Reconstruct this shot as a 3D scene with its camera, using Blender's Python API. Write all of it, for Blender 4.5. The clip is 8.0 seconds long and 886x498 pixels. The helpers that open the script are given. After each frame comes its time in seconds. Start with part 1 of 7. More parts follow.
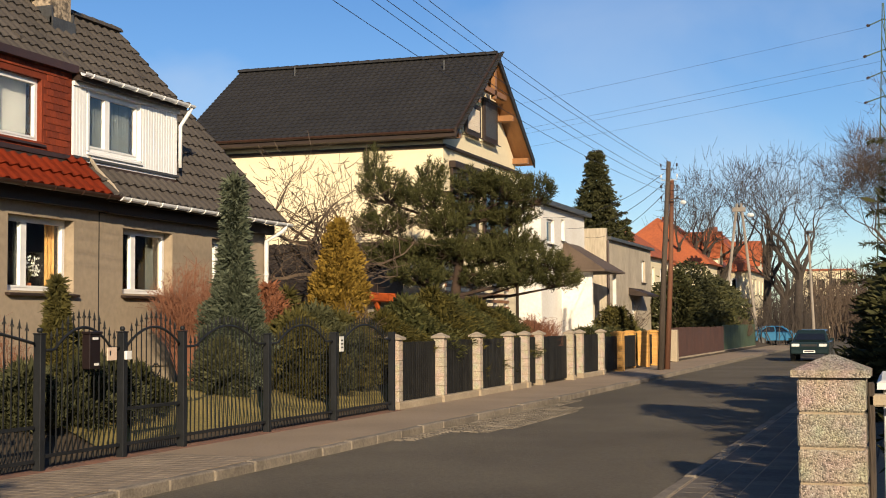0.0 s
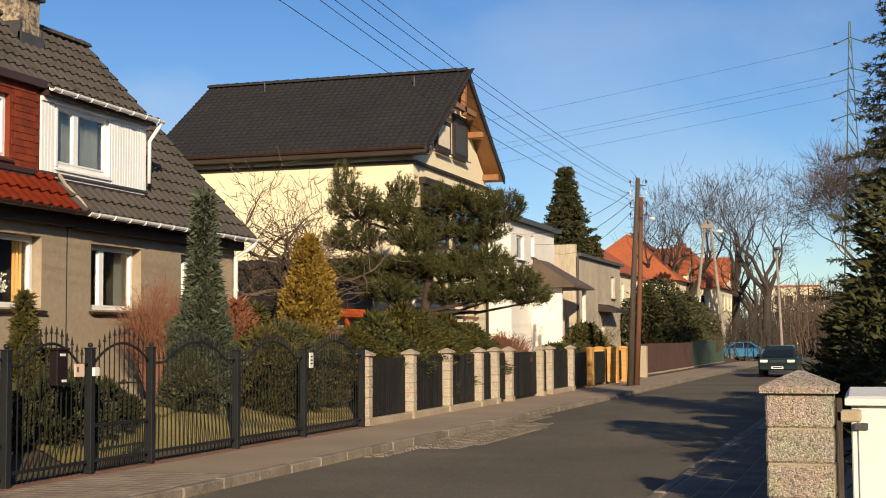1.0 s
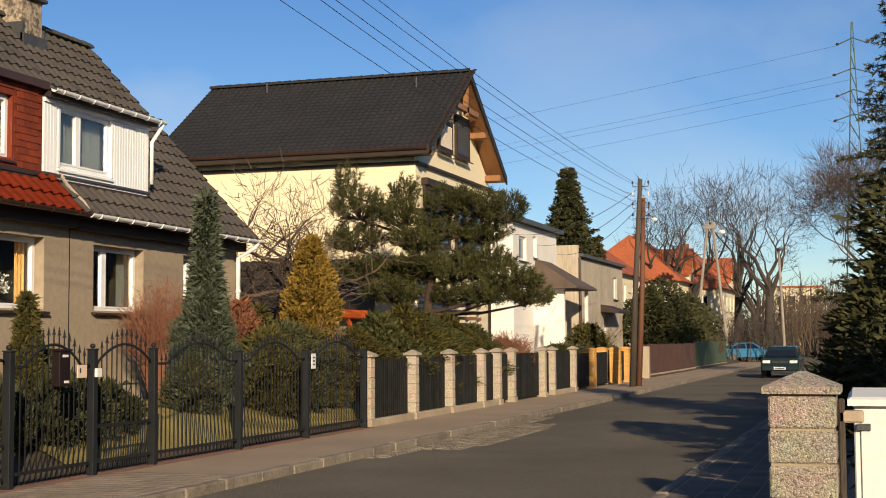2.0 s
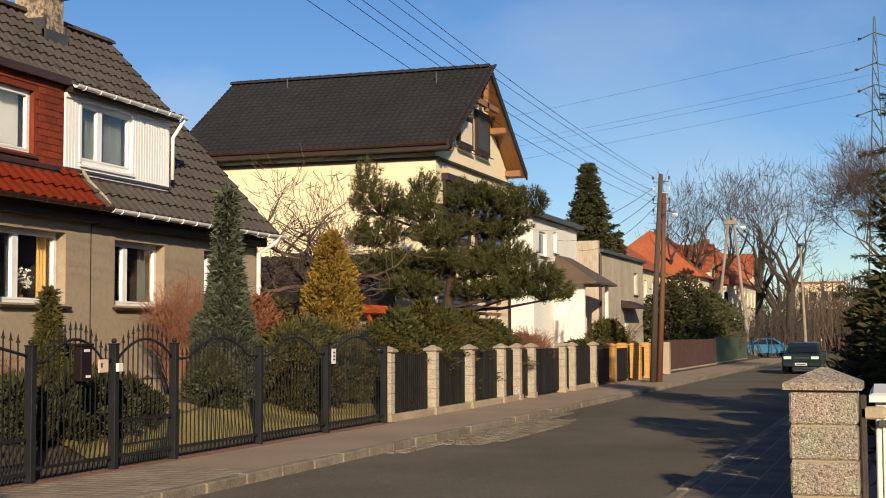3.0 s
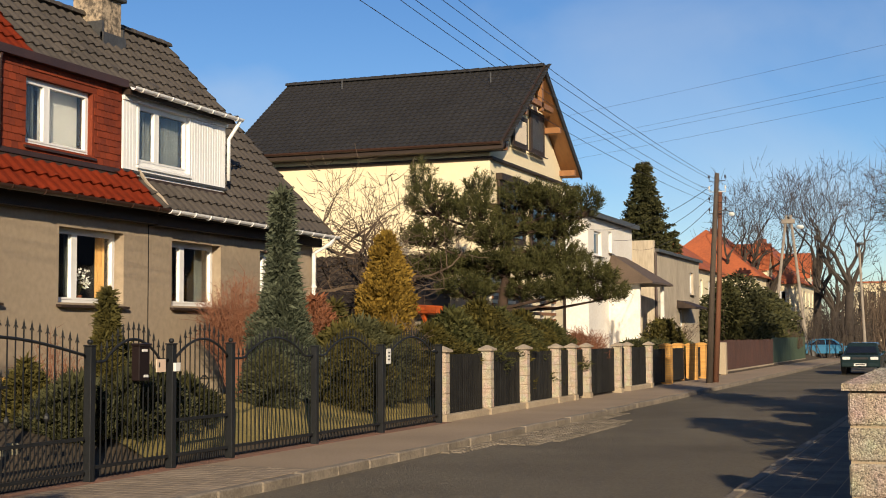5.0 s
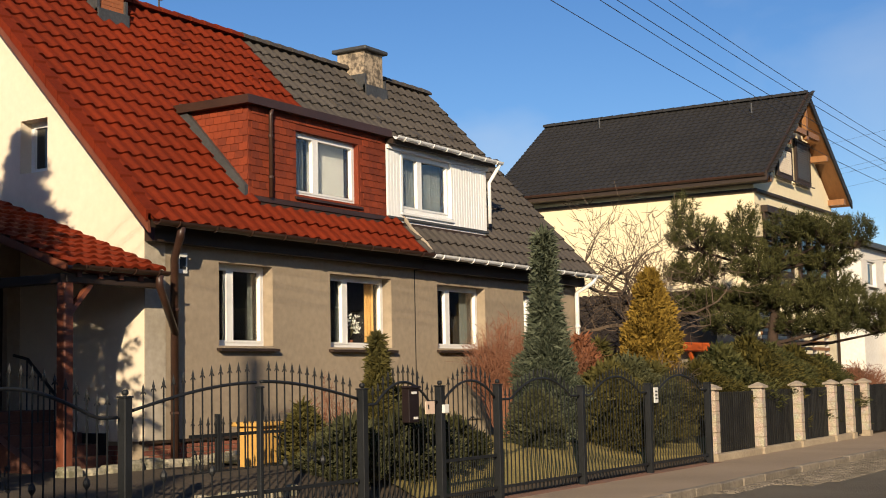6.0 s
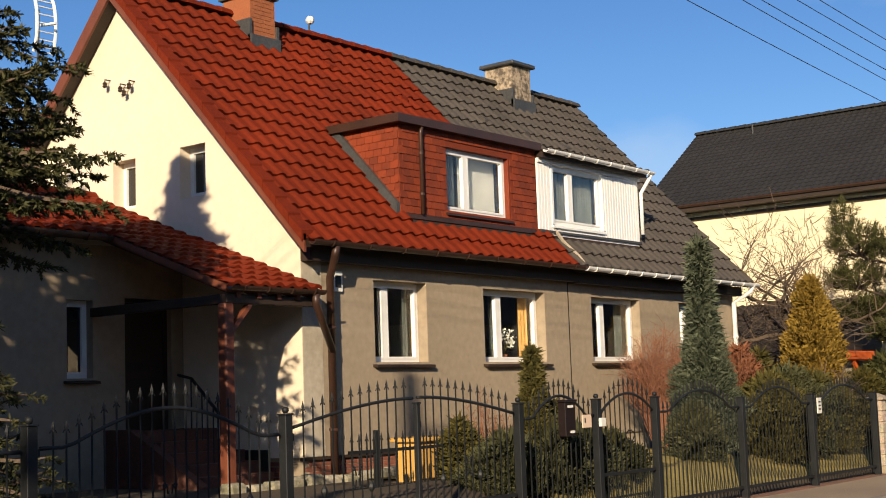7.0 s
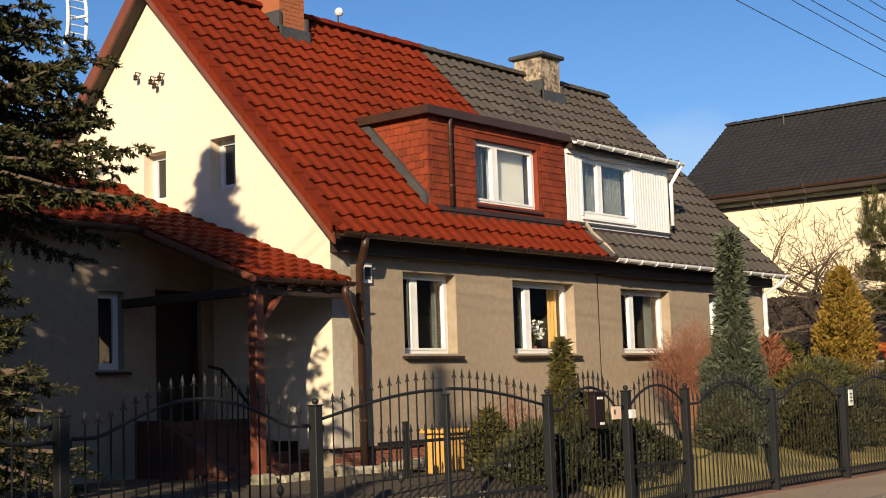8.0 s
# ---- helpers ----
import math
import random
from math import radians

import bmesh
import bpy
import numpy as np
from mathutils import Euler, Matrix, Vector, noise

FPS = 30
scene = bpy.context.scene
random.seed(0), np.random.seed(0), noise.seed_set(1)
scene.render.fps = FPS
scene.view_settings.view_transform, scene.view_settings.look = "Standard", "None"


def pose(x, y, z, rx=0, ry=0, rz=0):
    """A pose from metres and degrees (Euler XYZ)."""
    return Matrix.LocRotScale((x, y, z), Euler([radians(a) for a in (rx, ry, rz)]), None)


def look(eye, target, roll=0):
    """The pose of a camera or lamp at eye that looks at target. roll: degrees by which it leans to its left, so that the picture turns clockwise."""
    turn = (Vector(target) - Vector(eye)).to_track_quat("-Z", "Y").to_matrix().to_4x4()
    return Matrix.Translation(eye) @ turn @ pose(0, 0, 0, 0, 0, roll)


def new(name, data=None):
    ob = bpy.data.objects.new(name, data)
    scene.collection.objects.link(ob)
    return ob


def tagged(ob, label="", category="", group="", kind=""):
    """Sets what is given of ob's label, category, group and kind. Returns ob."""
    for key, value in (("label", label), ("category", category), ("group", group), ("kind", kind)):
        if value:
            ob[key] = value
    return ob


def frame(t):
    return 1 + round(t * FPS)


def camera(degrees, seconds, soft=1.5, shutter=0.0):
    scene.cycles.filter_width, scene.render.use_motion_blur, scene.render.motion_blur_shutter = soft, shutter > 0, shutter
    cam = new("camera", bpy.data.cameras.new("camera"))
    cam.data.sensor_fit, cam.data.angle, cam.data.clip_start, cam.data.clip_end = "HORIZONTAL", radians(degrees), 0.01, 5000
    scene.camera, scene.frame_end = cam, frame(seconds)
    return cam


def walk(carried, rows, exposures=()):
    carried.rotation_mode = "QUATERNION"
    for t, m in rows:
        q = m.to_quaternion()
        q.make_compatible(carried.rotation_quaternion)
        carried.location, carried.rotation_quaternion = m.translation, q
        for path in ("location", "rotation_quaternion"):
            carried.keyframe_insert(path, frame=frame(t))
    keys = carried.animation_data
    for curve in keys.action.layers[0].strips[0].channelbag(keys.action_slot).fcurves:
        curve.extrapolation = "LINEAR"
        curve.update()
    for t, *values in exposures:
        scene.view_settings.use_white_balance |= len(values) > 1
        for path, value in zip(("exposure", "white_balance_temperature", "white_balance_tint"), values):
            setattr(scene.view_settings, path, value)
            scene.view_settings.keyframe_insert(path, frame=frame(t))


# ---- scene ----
# The walk: the camera stands on the pavement's edge and turns.
cam = camera(35.85, 8.0, soft=1.0)
PATH = [
    (0.00, pose(0, 0, 1.65, 93.125, 0.305, -71.042)),
    (0.50, pose(0, 0, 1.65, 92.762, 0.405, -71.523)),
    (1.00, pose(0, 0, 1.65, 93.791, 0.322, -72.298)),
    (2.30, pose(0, 0, 1.65, 93.842, 0.381, -72.107)),
    (2.50, pose(0, 0, 1.65, 93.694, 0.224, -71.616)),
    (3.00, pose(0, 0, 1.65, 93.637, 0.257, -71.365)),
    (3.50, pose(0, 0, 1.65, 93.710, 0.095, -70.560)),
    (4.00, pose(0, 0, 1.65, 93.697, 0.139, -69.967)),
    (5.30, pose(0, 0, 1.65, 93.600, 0.330, -68.100)),
    (5.50, pose(0, 0, 1.65, 93.995, 0.619, -65.702)),
    (6.00, pose(0, 0, 1.65, 95.447, 1.206, -58.041)),
    (6.50, pose(0, 0, 1.65, 95.939, 1.686, -53.091)),
    (7.00, pose(0, 0, 1.65, 96.218, 2.000, -51.568)),
    (7.50, pose(0, 0, 1.65, 96.641, 2.245, -50.101)),
    (8.00, pose(0, 0, 1.65, 95.906, 1.922, -50.345)),
]
walk(cam, PATH, [(0.0, 0.47), (2.5, 0.37), (4.2, 0.37), (6.0, 0.44), (8.0, 0.58)])

# ---- world, sun, exposure ----
world = bpy.data.worlds.new("sky")
scene.world = world
world.use_nodes = True
wn = world.node_tree.nodes
sky = wn.new("ShaderNodeTexSky")
sky.sky_type = "NISHITA"
sky.sun_disc = False
sky.sun_elevation = radians(19.5)
sky.sun_rotation = radians(240.9)
sky.air_density, sky.dust_density, sky.ozone_density = 0.85, 0.35, 2.6
wn["Background"].inputs["Strength"].default_value = 0.084
tone = wn.new("ShaderNodeHueSaturation")
tone.inputs["Hue"].default_value = 0.508
tone.inputs["Saturation"].default_value = 1.22
world.node_tree.links.new(sky.outputs[0], tone.inputs["Color"])
# faint high wisps of cloud over the whole sky
where, turn, wisp = wn.new("ShaderNodeTexCoord"), wn.new("ShaderNodeMapping"), wn.new("ShaderNodeTexNoise")
turn.inputs["Scale"].default_value = (2.2, 3.2, 5.0)
turn.inputs["Rotation"].default_value = (0.3, 0.4, 0.5)
wisp.inputs["Scale"].default_value, wisp.inputs["Detail"].default_value, wisp.inputs["Distortion"].default_value = 1.1, 7.0, 0.5
share, veil = wn.new("ShaderNodeMapRange"), wn.new("ShaderNodeMix")
share.inputs["From Min"].default_value, share.inputs["From Max"].default_value, share.inputs["To Max"].default_value = 0.5, 0.8, 0.45
veil.data_type = "RGBA"
veil.inputs[7].default_value = (6.2, 6.6, 7.0, 1)
for a, b in ((where.outputs["Generated"], turn.inputs["Vector"]), (turn.outputs[0], wisp.inputs["Vector"]), (wisp.outputs[0], share.inputs["Value"]),
             (share.outputs[0], veil.inputs[0]), (tone.outputs[0], veil.inputs[6]), (veil.outputs[2], wn["Background"].inputs["Color"])):
    world.node_tree.links.new(a, b)

sun_data = bpy.data.lights.new("sun", "SUN")
sun_data.energy, sun_data.angle, sun_data.color = 5.0, radians(0.5), (1.0, 0.82, 0.58)
sun = new("sun", sun_data)
sun.matrix_world = look((-36, -20, 14.6), (0, 0, 0))
scene.view_settings.exposure = 0.5


# ---- materials ----
def mat(name, col, col2=None, rough=0.8, big=1.5, fine=30.0, amt=0.3, bump=0.25, bumpscale=80.0, metal=0.0,
        rand=0.0, island=0.0, spec=0.4, stretch=(1, 1, 1)):
    """A surface with stains at a large scale, grain at a fine one, and relief; rand and island vary its pieces."""
    m = bpy.data.materials.new(name)
    m.use_nodes = True
    n, l = m.node_tree.nodes, m.node_tree.links
    b = n["Principled BSDF"]
    b.inputs["Roughness"].default_value, b.inputs["Metallic"].default_value = rough, metal
    b.inputs["Specular IOR Level"].default_value = spec
    col2 = col2 or tuple(c * 0.6 for c in col)
    geo = n.new("ShaderNodeNewGeometry")
    mp = n.new("ShaderNodeMapping")
    mp.inputs["Scale"].default_value = stretch
    l.new(geo.outputs["Position"], mp.inputs["Vector"])
    fac = None
    tot = []
    for sc, det in ((big, 4), (fine, 3)):
        t = n.new("ShaderNodeTexNoise")
        t.inputs["Scale"].default_value, t.inputs["Detail"].default_value = sc, det
        l.new(mp.outputs[0], t.inputs["Vector"])
        tot.append(t.outputs["Fac"])
    ad = n.new("ShaderNodeMath")
    ad.operation = "ADD"
    l.new(tot[0], ad.inputs[0]), l.new(tot[1], ad.inputs[1])
    fac = ad.outputs[0]
    rng = n.new("ShaderNodeMapRange")
    rng.inputs[1].default_value, rng.inputs[2].default_value = 0.7, 1.3
    rng.inputs[3].default_value, rng.inputs[4].default_value = 0.5 - amt, 0.5 + amt
    l.new(fac, rng.inputs[0])
    fac = rng.outputs[0]
    if rand or island:
        src = n.new("ShaderNodeObjectInfo").outputs["Random"] if rand else geo.outputs["Random Per Island"]
        mr = n.new("ShaderNodeMapRange")
        k = rand or island
        mr.inputs[3].default_value, mr.inputs[4].default_value = -k / 2, k / 2
        l.new(src, mr.inputs[0])
        a2 = n.new("ShaderNodeMath")
        a2.operation, a2.use_clamp = "ADD", True
        l.new(fac, a2.inputs[0]), l.new(mr.outputs[0], a2.inputs[1])
        fac = a2.outputs[0]
    mix = n.new("ShaderNodeMix")
    mix.data_type = "RGBA"
    l.new(fac, mix.inputs["Factor"])
    mix.inputs["A"].default_value, mix.inputs["B"].default_value = (*col2, 1), (*col, 1)
    l.new(mix.outputs["Result"], b.inputs["Base Color"])
    if bump:
        bt = n.new("ShaderNodeTexNoise")
        bt.inputs["Scale"].default_value, bt.inputs["Detail"].default_value = bumpscale, 3
        l.new(mp.outputs[0], bt.inputs["Vector"])
        bp = n.new("ShaderNodeBump")
        bp.inputs["Strength"].default_value, bp.inputs["Distance"].default_value = bump, 0.02
        l.new(bt.outputs["Fac"], bp.inputs["Height"])
        l.new(bp.outputs[0], b.inputs["Normal"])
    return m


def glass_mat(name, tint, rough=0.02):
    """A window pane: an opaque tint paints in what lies behind, a clear reflection in front."""
    m = bpy.data.materials.new(name)
    m.use_nodes = True
    b = m.node_tree.nodes["Principled BSDF"]
    b.inputs["Base Color"].default_value = (*tint, 1)
    b.inputs["Roughness"].default_value, b.inputs["IOR"].default_value = rough, 1.5
    b.inputs["Specular IOR Level"].default_value = 0.8
    return m


def speckle(name, cols, scale=105.0, rough=0.9, bump=0.9):
    """Washed pebble concrete: round grains of several colours, standing proud."""
    m = bpy.data.materials.new(name)
    m.use_nodes = True
    n, l = m.node_tree.nodes, m.node_tree.links
    b = n["Principled BSDF"]
    b.inputs["Roughness"].default_value = rough
    geo = n.new("ShaderNodeNewGeometry")
    v = n.new("ShaderNodeTexVoronoi")
    v.inputs["Scale"].default_value = scale
    l.new(geo.outputs["Position"], v.inputs["Vector"])
    ramp = n.new("ShaderNodeValToRGB")
    ramp.color_ramp.interpolation = "CONSTANT"
    while len(ramp.color_ramp.elements) < len(cols):
        ramp.color_ramp.elements.new(0.5)
    for i, c in enumerate(cols):
        ramp.color_ramp.elements[i].position = i / len(cols)
        ramp.color_ramp.elements[i].color = (*c, 1)
    sep = n.new("ShaderNodeSeparateColor")
    l.new(v.outputs["Color"], sep.inputs[0])
    l.new(sep.outputs[0], ramp.inputs[0])
    ns = n.new("ShaderNodeTexNoise")
    ns.inputs["Scale"].default_value = 6
    l.new(geo.outputs["Position"], ns.inputs["Vector"])
    mx = n.new("ShaderNodeMix")
    mx.data_type, mx.blend_type = "RGBA", "MULTIPLY"
    mx.inputs["Factor"].default_value = 0.5
    l.new(ramp.outputs[0], mx.inputs["A"]), l.new(ns.outputs["Color"], mx.inputs["B"])
    hs = n.new("ShaderNodeHueSaturation")
    hs.inputs["Saturation"].default_value, hs.inputs["Value"].default_value = 0.75, 1.08
    l.new(mx.outputs["Result"], hs.inputs["Color"])
    l.new(hs.outputs[0], b.inputs["Base Color"])
    bp = n.new("ShaderNodeBump")
    bp.invert = True
    bp.inputs["Strength"].default_value, bp.inputs["Distance"].default_value = bump, 0.01
    l.new(v.outputs["Distance"], bp.inputs["Height"])
    l.new(bp.outputs[0], b.inputs["Normal"])
    return m


M = {}
M["asphalt"] = mat("asphalt", (0.165, 0.142, 0.104), (0.098, 0.084, 0.062), 0.9, 0.35, 28, 0.62, 0.5, 220, spec=0.15)
M["cobble"] = mat("worn_cobble", (0.24, 0.2, 0.15), (0.1, 0.085, 0.062), 0.9, 3, 60, 0.6, 0.5, 120, rand=0.5, spec=0.15)
M["patch"] = mat("asphalt_patch", (0.05, 0.047, 0.044), (0.035, 0.033, 0.032), 0.8, 0.6, 60, 0.5, 0.5, 220)
M["slab"] = mat("paving_slab", (0.36, 0.27, 0.18), (0.24, 0.18, 0.12), 0.9, 0.5, 25, 0.45, 0.4, 90)
M["paver"] = mat("old_paver", (0.3, 0.235, 0.165), (0.18, 0.14, 0.1), 0.9, 1.0, 25, 0.4, 0.5, 90, rand=0.6)
# concrete paver again, its colour darkened for shade on the right pavement
M["shadepaver"] = mat("shade_dark_paver", (0.18, 0.15, 0.115), (0.09, 0.076, 0.06), 0.9, 1.0, 25, 0.45, 0.5, 90, rand=0.6)
M["redpaver"] = mat("red_paver", (0.23, 0.11, 0.07), (0.14, 0.085, 0.06), 0.9, 1.0, 25, 0.4, 0.4, 90, rand=0.7)
M["kerb"] = mat("kerb_stone", (0.27, 0.225, 0.17), (0.13, 0.108, 0.082), 0.9, 3.0, 30, 0.5, 0.7, 50, rand=0.4)
M["soil"] = mat("soil", (0.09, 0.065, 0.04), (0.04, 0.03, 0.02), 0.95, 0.6, 20, 0.5, 0.8, 30)
M["grass"] = mat("winter_lawn", (0.33, 0.25, 0.075), (0.15, 0.125, 0.04), 0.95, 0.5, 25, 0.55, 0.8, 60)
M["beige"] = mat("grey_beige_render", (0.355, 0.282, 0.2), (0.265, 0.21, 0.148), 0.93, 0.45, 9, 0.5, 0.35, 160)
M["newrender"] = mat("patched_pale_render", (0.5, 0.44, 0.35), (0.36, 0.31, 0.24), 0.93, 1.2, 9, 0.5, 0.3, 120)
M["cream"] = mat("cream_render", (0.77, 0.665, 0.52), (0.69, 0.585, 0.45), 0.92, 0.5, 9, 0.4, 0.3, 160)
M["yellow"] = mat("pale_yellow_render", (0.8, 0.69, 0.47), (0.74, 0.63, 0.42), 0.92, 0.4, 8, 0.4, 0.3, 140)
M["white_wall"] = mat("white_render", (0.8, 0.77, 0.71), (0.68, 0.63, 0.55), 0.92, 0.5, 8, 0.45, 0.3, 140)
M["greybeige"] = mat("weathered_render", (0.52, 0.44, 0.33), (0.33, 0.28, 0.21), 0.93, 0.5, 7, 0.55, 0.3, 120, stretch=(1.5, 1.5, 0.3))
M["palecream"] = mat("pale_cream_render", (0.75, 0.66, 0.45), (0.66, 0.56, 0.38), 0.92, 0.5, 8, 0.4, 0.3, 120)
M["redtile"] = mat("red_roof_tile", (0.185, 0.023, 0.0065), (0.095, 0.014, 0.005), 0.75, 0.8, 22, 0.35, 0.15, 120, island=0.45, spec=0.1)
M["greytile"] = mat("grey_brown_roof_tile", (0.09, 0.076, 0.063), (0.05, 0.043, 0.036), 0.65, 0.8, 22, 0.35, 0.15, 120, island=0.35, spec=0.25)
M["blacktile"] = mat("anthracite_roof_tile", (0.03, 0.028, 0.027), (0.016, 0.015, 0.015), 0.65, 0.6, 20, 0.35, 0.15, 120, island=0.3)
M["browntile"] = mat("dark_brown_roof_tile", (0.05, 0.038, 0.032), (0.025, 0.02, 0.018), 0.75, 0.8, 22, 0.35, 0.15, 120, island=0.4, spec=0.15)
M["orangetile"] = mat("orange_roof_tile", (0.4, 0.105, 0.036), (0.24, 0.068, 0.03), 0.7, 0.5, 6, 0.45, 0.2, 60, island=0.3)
M["shingle"] = mat("red_shingle", (0.235, 0.037, 0.0085), (0.13, 0.021, 0.006), 0.8, 1.0, 25, 0.35, 0.2, 120, rand=0.8)
M["flash"] = mat("lead_flashing", (0.1, 0.1, 0.1), (0.05, 0.05, 0.05), 0.5, 1.5, 20, 0.4, 0.15, 60, metal=0.3)
M["darkwood"] = mat("dark_brown_wood", (0.045, 0.026, 0.016), (0.02, 0.013, 0.01), 0.6, 1.5, 20, 0.4, 0.2, 40, stretch=(1, 1, 6))
M["redwood"] = mat("red_brown_stained_wood", (0.2, 0.06, 0.028), (0.11, 0.035, 0.02), 0.5, 1.5, 25, 0.4, 0.2, 40, stretch=(4, 4, 0.6))
M["wood"] = mat("varnished_pine_wood", (0.32, 0.15, 0.055), (0.2, 0.09, 0.035), 0.5, 1.5, 25, 0.45, 0.2, 40, stretch=(1, 4, 1))
M["polewood"] = mat("weathered_pole_wood", (0.1, 0.075, 0.055), (0.045, 0.034, 0.026), 0.85, 2.0, 30, 0.5, 0.5, 40, stretch=(4, 4, 0.3))
M["greypole"] = mat("grey_concrete_pole", (0.34, 0.29, 0.23), (0.2, 0.17, 0.14), 0.9, 2.0, 30, 0.5, 0.4, 40)
M["redpole"] = mat("rust_brown_pole", (0.17, 0.07, 0.035), (0.09, 0.04, 0.025), 0.8, 2.0, 30, 0.5, 0.4, 40, stretch=(4, 4, 0.3))
M["pvc"] = mat("white_pvc", (0.8, 0.8, 0.78), (0.7, 0.69, 0.66), 0.35, 2.0, 30, 0.4, 0.05, 60)
M["cladding"] = mat("white_cladding", (0.86, 0.86, 0.84), (0.78, 0.77, 0.74), 0.5, 1.5, 20, 0.4, 0.1, 60)
M["brownpipe"] = mat("brown_gutter", (0.06, 0.028, 0.018), (0.03, 0.016, 0.012), 0.4, 2.0, 30, 0.4, 0.05, 60)
M["iron"] = mat("grey_painted_iron", (0.02, 0.0215, 0.0235), (0.01, 0.011, 0.012), 0.5, 3.0, 40, 0.4, 0.12, 120, spec=0.25)
M["blackslat"] = mat("black_fence_slat", (0.02, 0.02, 0.019), (0.008, 0.008, 0.008), 0.7, 3.0, 30, 0.45, 0.2, 60, rand=0.6, spec=0.15)
M["concrete"] = mat("concrete_plinth", (0.42, 0.34, 0.235), (0.27, 0.215, 0.15), 0.92, 1.0, 20, 0.5, 0.4, 90)
M["capstone"] = mat("concrete_cap", (0.4, 0.33, 0.25), (0.24, 0.2, 0.15), 0.92, 2.0, 30, 0.5, 0.5, 90)
M["yellowbrick"] = mat("yellow_brick", (0.68, 0.37, 0.1), (0.5, 0.25, 0.06), 0.85, 2.0, 30, 0.3, 0.3, 90, rand=0.7)
M["mortar"] = mat("mortar", (0.38, 0.3, 0.2), (0.25, 0.2, 0.14), 0.95, 2.0, 30, 0.4, 0.4, 90)
M["redbrick"] = mat("red_brick", (0.3, 0.1, 0.055), (0.16, 0.06, 0.04), 0.9, 2.0, 30, 0.4, 0.3, 90, rand=0.8)
M["orangebrick"] = mat("orange_chimney_brick", (0.36, 0.12, 0.045), (0.25, 0.08, 0.035), 0.8, 2.0, 30, 0.35, 0.2, 90)
M["oldbrick"] = mat("peeling_chimney_render", (0.42, 0.33, 0.23), (0.1, 0.08, 0.06), 0.92, 3.0, 14, 0.9, 0.5, 60)
M["granite"] = speckle("washed_pebble_block", [(0.42, 0.34, 0.23), (0.28, 0.22, 0.15), (0.56, 0.47, 0.34), (0.34, 0.26, 0.17), (0.18, 0.145, 0.1), (0.46, 0.38, 0.26), (0.36, 0.29, 0.2), (0.4, 0.32, 0.22)])
M["sandblock"] = speckle("sand_pebble_block", [(0.6, 0.46, 0.3), (0.45, 0.34, 0.22), (0.7, 0.56, 0.38), (0.5, 0.38, 0.24), (0.34, 0.26, 0.17), (0.6, 0.48, 0.32)], 80.0)
M["brownroof"] = mat("brown_roof_sheet", (0.13, 0.09, 0.062), (0.085, 0.06, 0.042), 0.7, 1.0, 20, 0.4, 0.2, 60)
# brick colour darkened for the shade that lies on the entrance stairs
M["shadebrick"] = mat("shade_dark_brick", (0.14, 0.055, 0.035), (0.07, 0.03, 0.022), 0.9, 2.0, 30, 0.4, 0.3, 90)
# opaque panes: the unlit interior is put into the near-black tint
M["glass"] = glass_mat("window_glass", (0.012, 0.014, 0.016))
def clear_glass(name):
    """Thin clear glazing; a near-black box behind it stands in for the unlit interior."""
    m = bpy.data.materials.new(name)
    m.use_nodes = True
    b = m.node_tree.nodes["Principled BSDF"]
    b.inputs["Base Color"].default_value = (0.9, 0.93, 0.92, 1)
    b.inputs["Roughness"].default_value, b.inputs["IOR"].default_value = 0.0, 1.45
    b.inputs["Transmission Weight"].default_value = 1.0
    return m


M["clearglass"] = clear_glass("clear_window_glass")
M["curtainglass"] = glass_mat("pane_over_net_curtain", (0.32, 0.33, 0.32), 0.06)
M["curtain"] = mat("net_curtain", (0.34, 0.35, 0.34), (0.2, 0.21, 0.21), 0.9, 2.0, 20, 0.5, 0.1, 40, stretch=(8, 8, 0.4))
M["blind"] = mat("pale_grey_blind", (0.45, 0.45, 0.43), (0.37, 0.37, 0.355), 0.9, 1.0, 20, 0.4, 0.05, 40)
M["sheer"] = mat("sheer_grey_curtain", (0.1, 0.11, 0.105), (0.04, 0.045, 0.042), 0.9, 2.0, 20, 0.5, 0.1, 40, stretch=(8, 8, 0.4))
M["drape"] = mat("ochre_drape", (0.5, 0.28, 0.09), (0.36, 0.2, 0.06), 0.9, 2.0, 20, 0.4, 0.1, 40, stretch=(8, 8, 0.4))
# near-black that paints in unlit interiors; also the joint, cellar opening and post
M["dark"] = mat("near_black_stand_in", (0.018, 0.016, 0.015), (0.01, 0.01, 0.01), 0.9, 2, 20, 0.3, 0)
M["whitemetal"] = mat("white_cabinet_paint", (0.72, 0.72, 0.69), (0.6, 0.59, 0.55), 0.5, 1.5, 20, 0.4, 0.08, 80)
M["boxmetal"] = mat("dark_mailbox_paint", (0.02, 0.012, 0.012), (0.012, 0.008, 0.008), 0.35, 3, 30, 0.4, 0.05, 80)
M["yellowplastic"] = mat("yellow_painted_box", (0.62, 0.36, 0.09), (0.48, 0.27, 0.07), 0.6, 3, 30, 0.4, 0.1, 80)
M["peachboard"] = mat("pale_peach_board", (0.72, 0.55, 0.42), (0.62, 0.46, 0.34), 0.6, 3, 30, 0.4, 0.1, 80)
M["orange"] = mat("orange_plastic", (0.7, 0.13, 0.02), (0.5, 0.09, 0.02), 0.5, 3, 30, 0.4, 0.05, 80)
M["bark"] = mat("bark", (0.13, 0.09, 0.06), (0.05, 0.037, 0.028), 0.95, 2, 25, 0.5, 0.8, 30, stretch=(2, 2, 0.5))
M["farbark"] = mat("grey_far_bark", (0.065, 0.05, 0.038), (0.03, 0.024, 0.02), 0.95, 2, 25, 0.5, 0.3, 30)
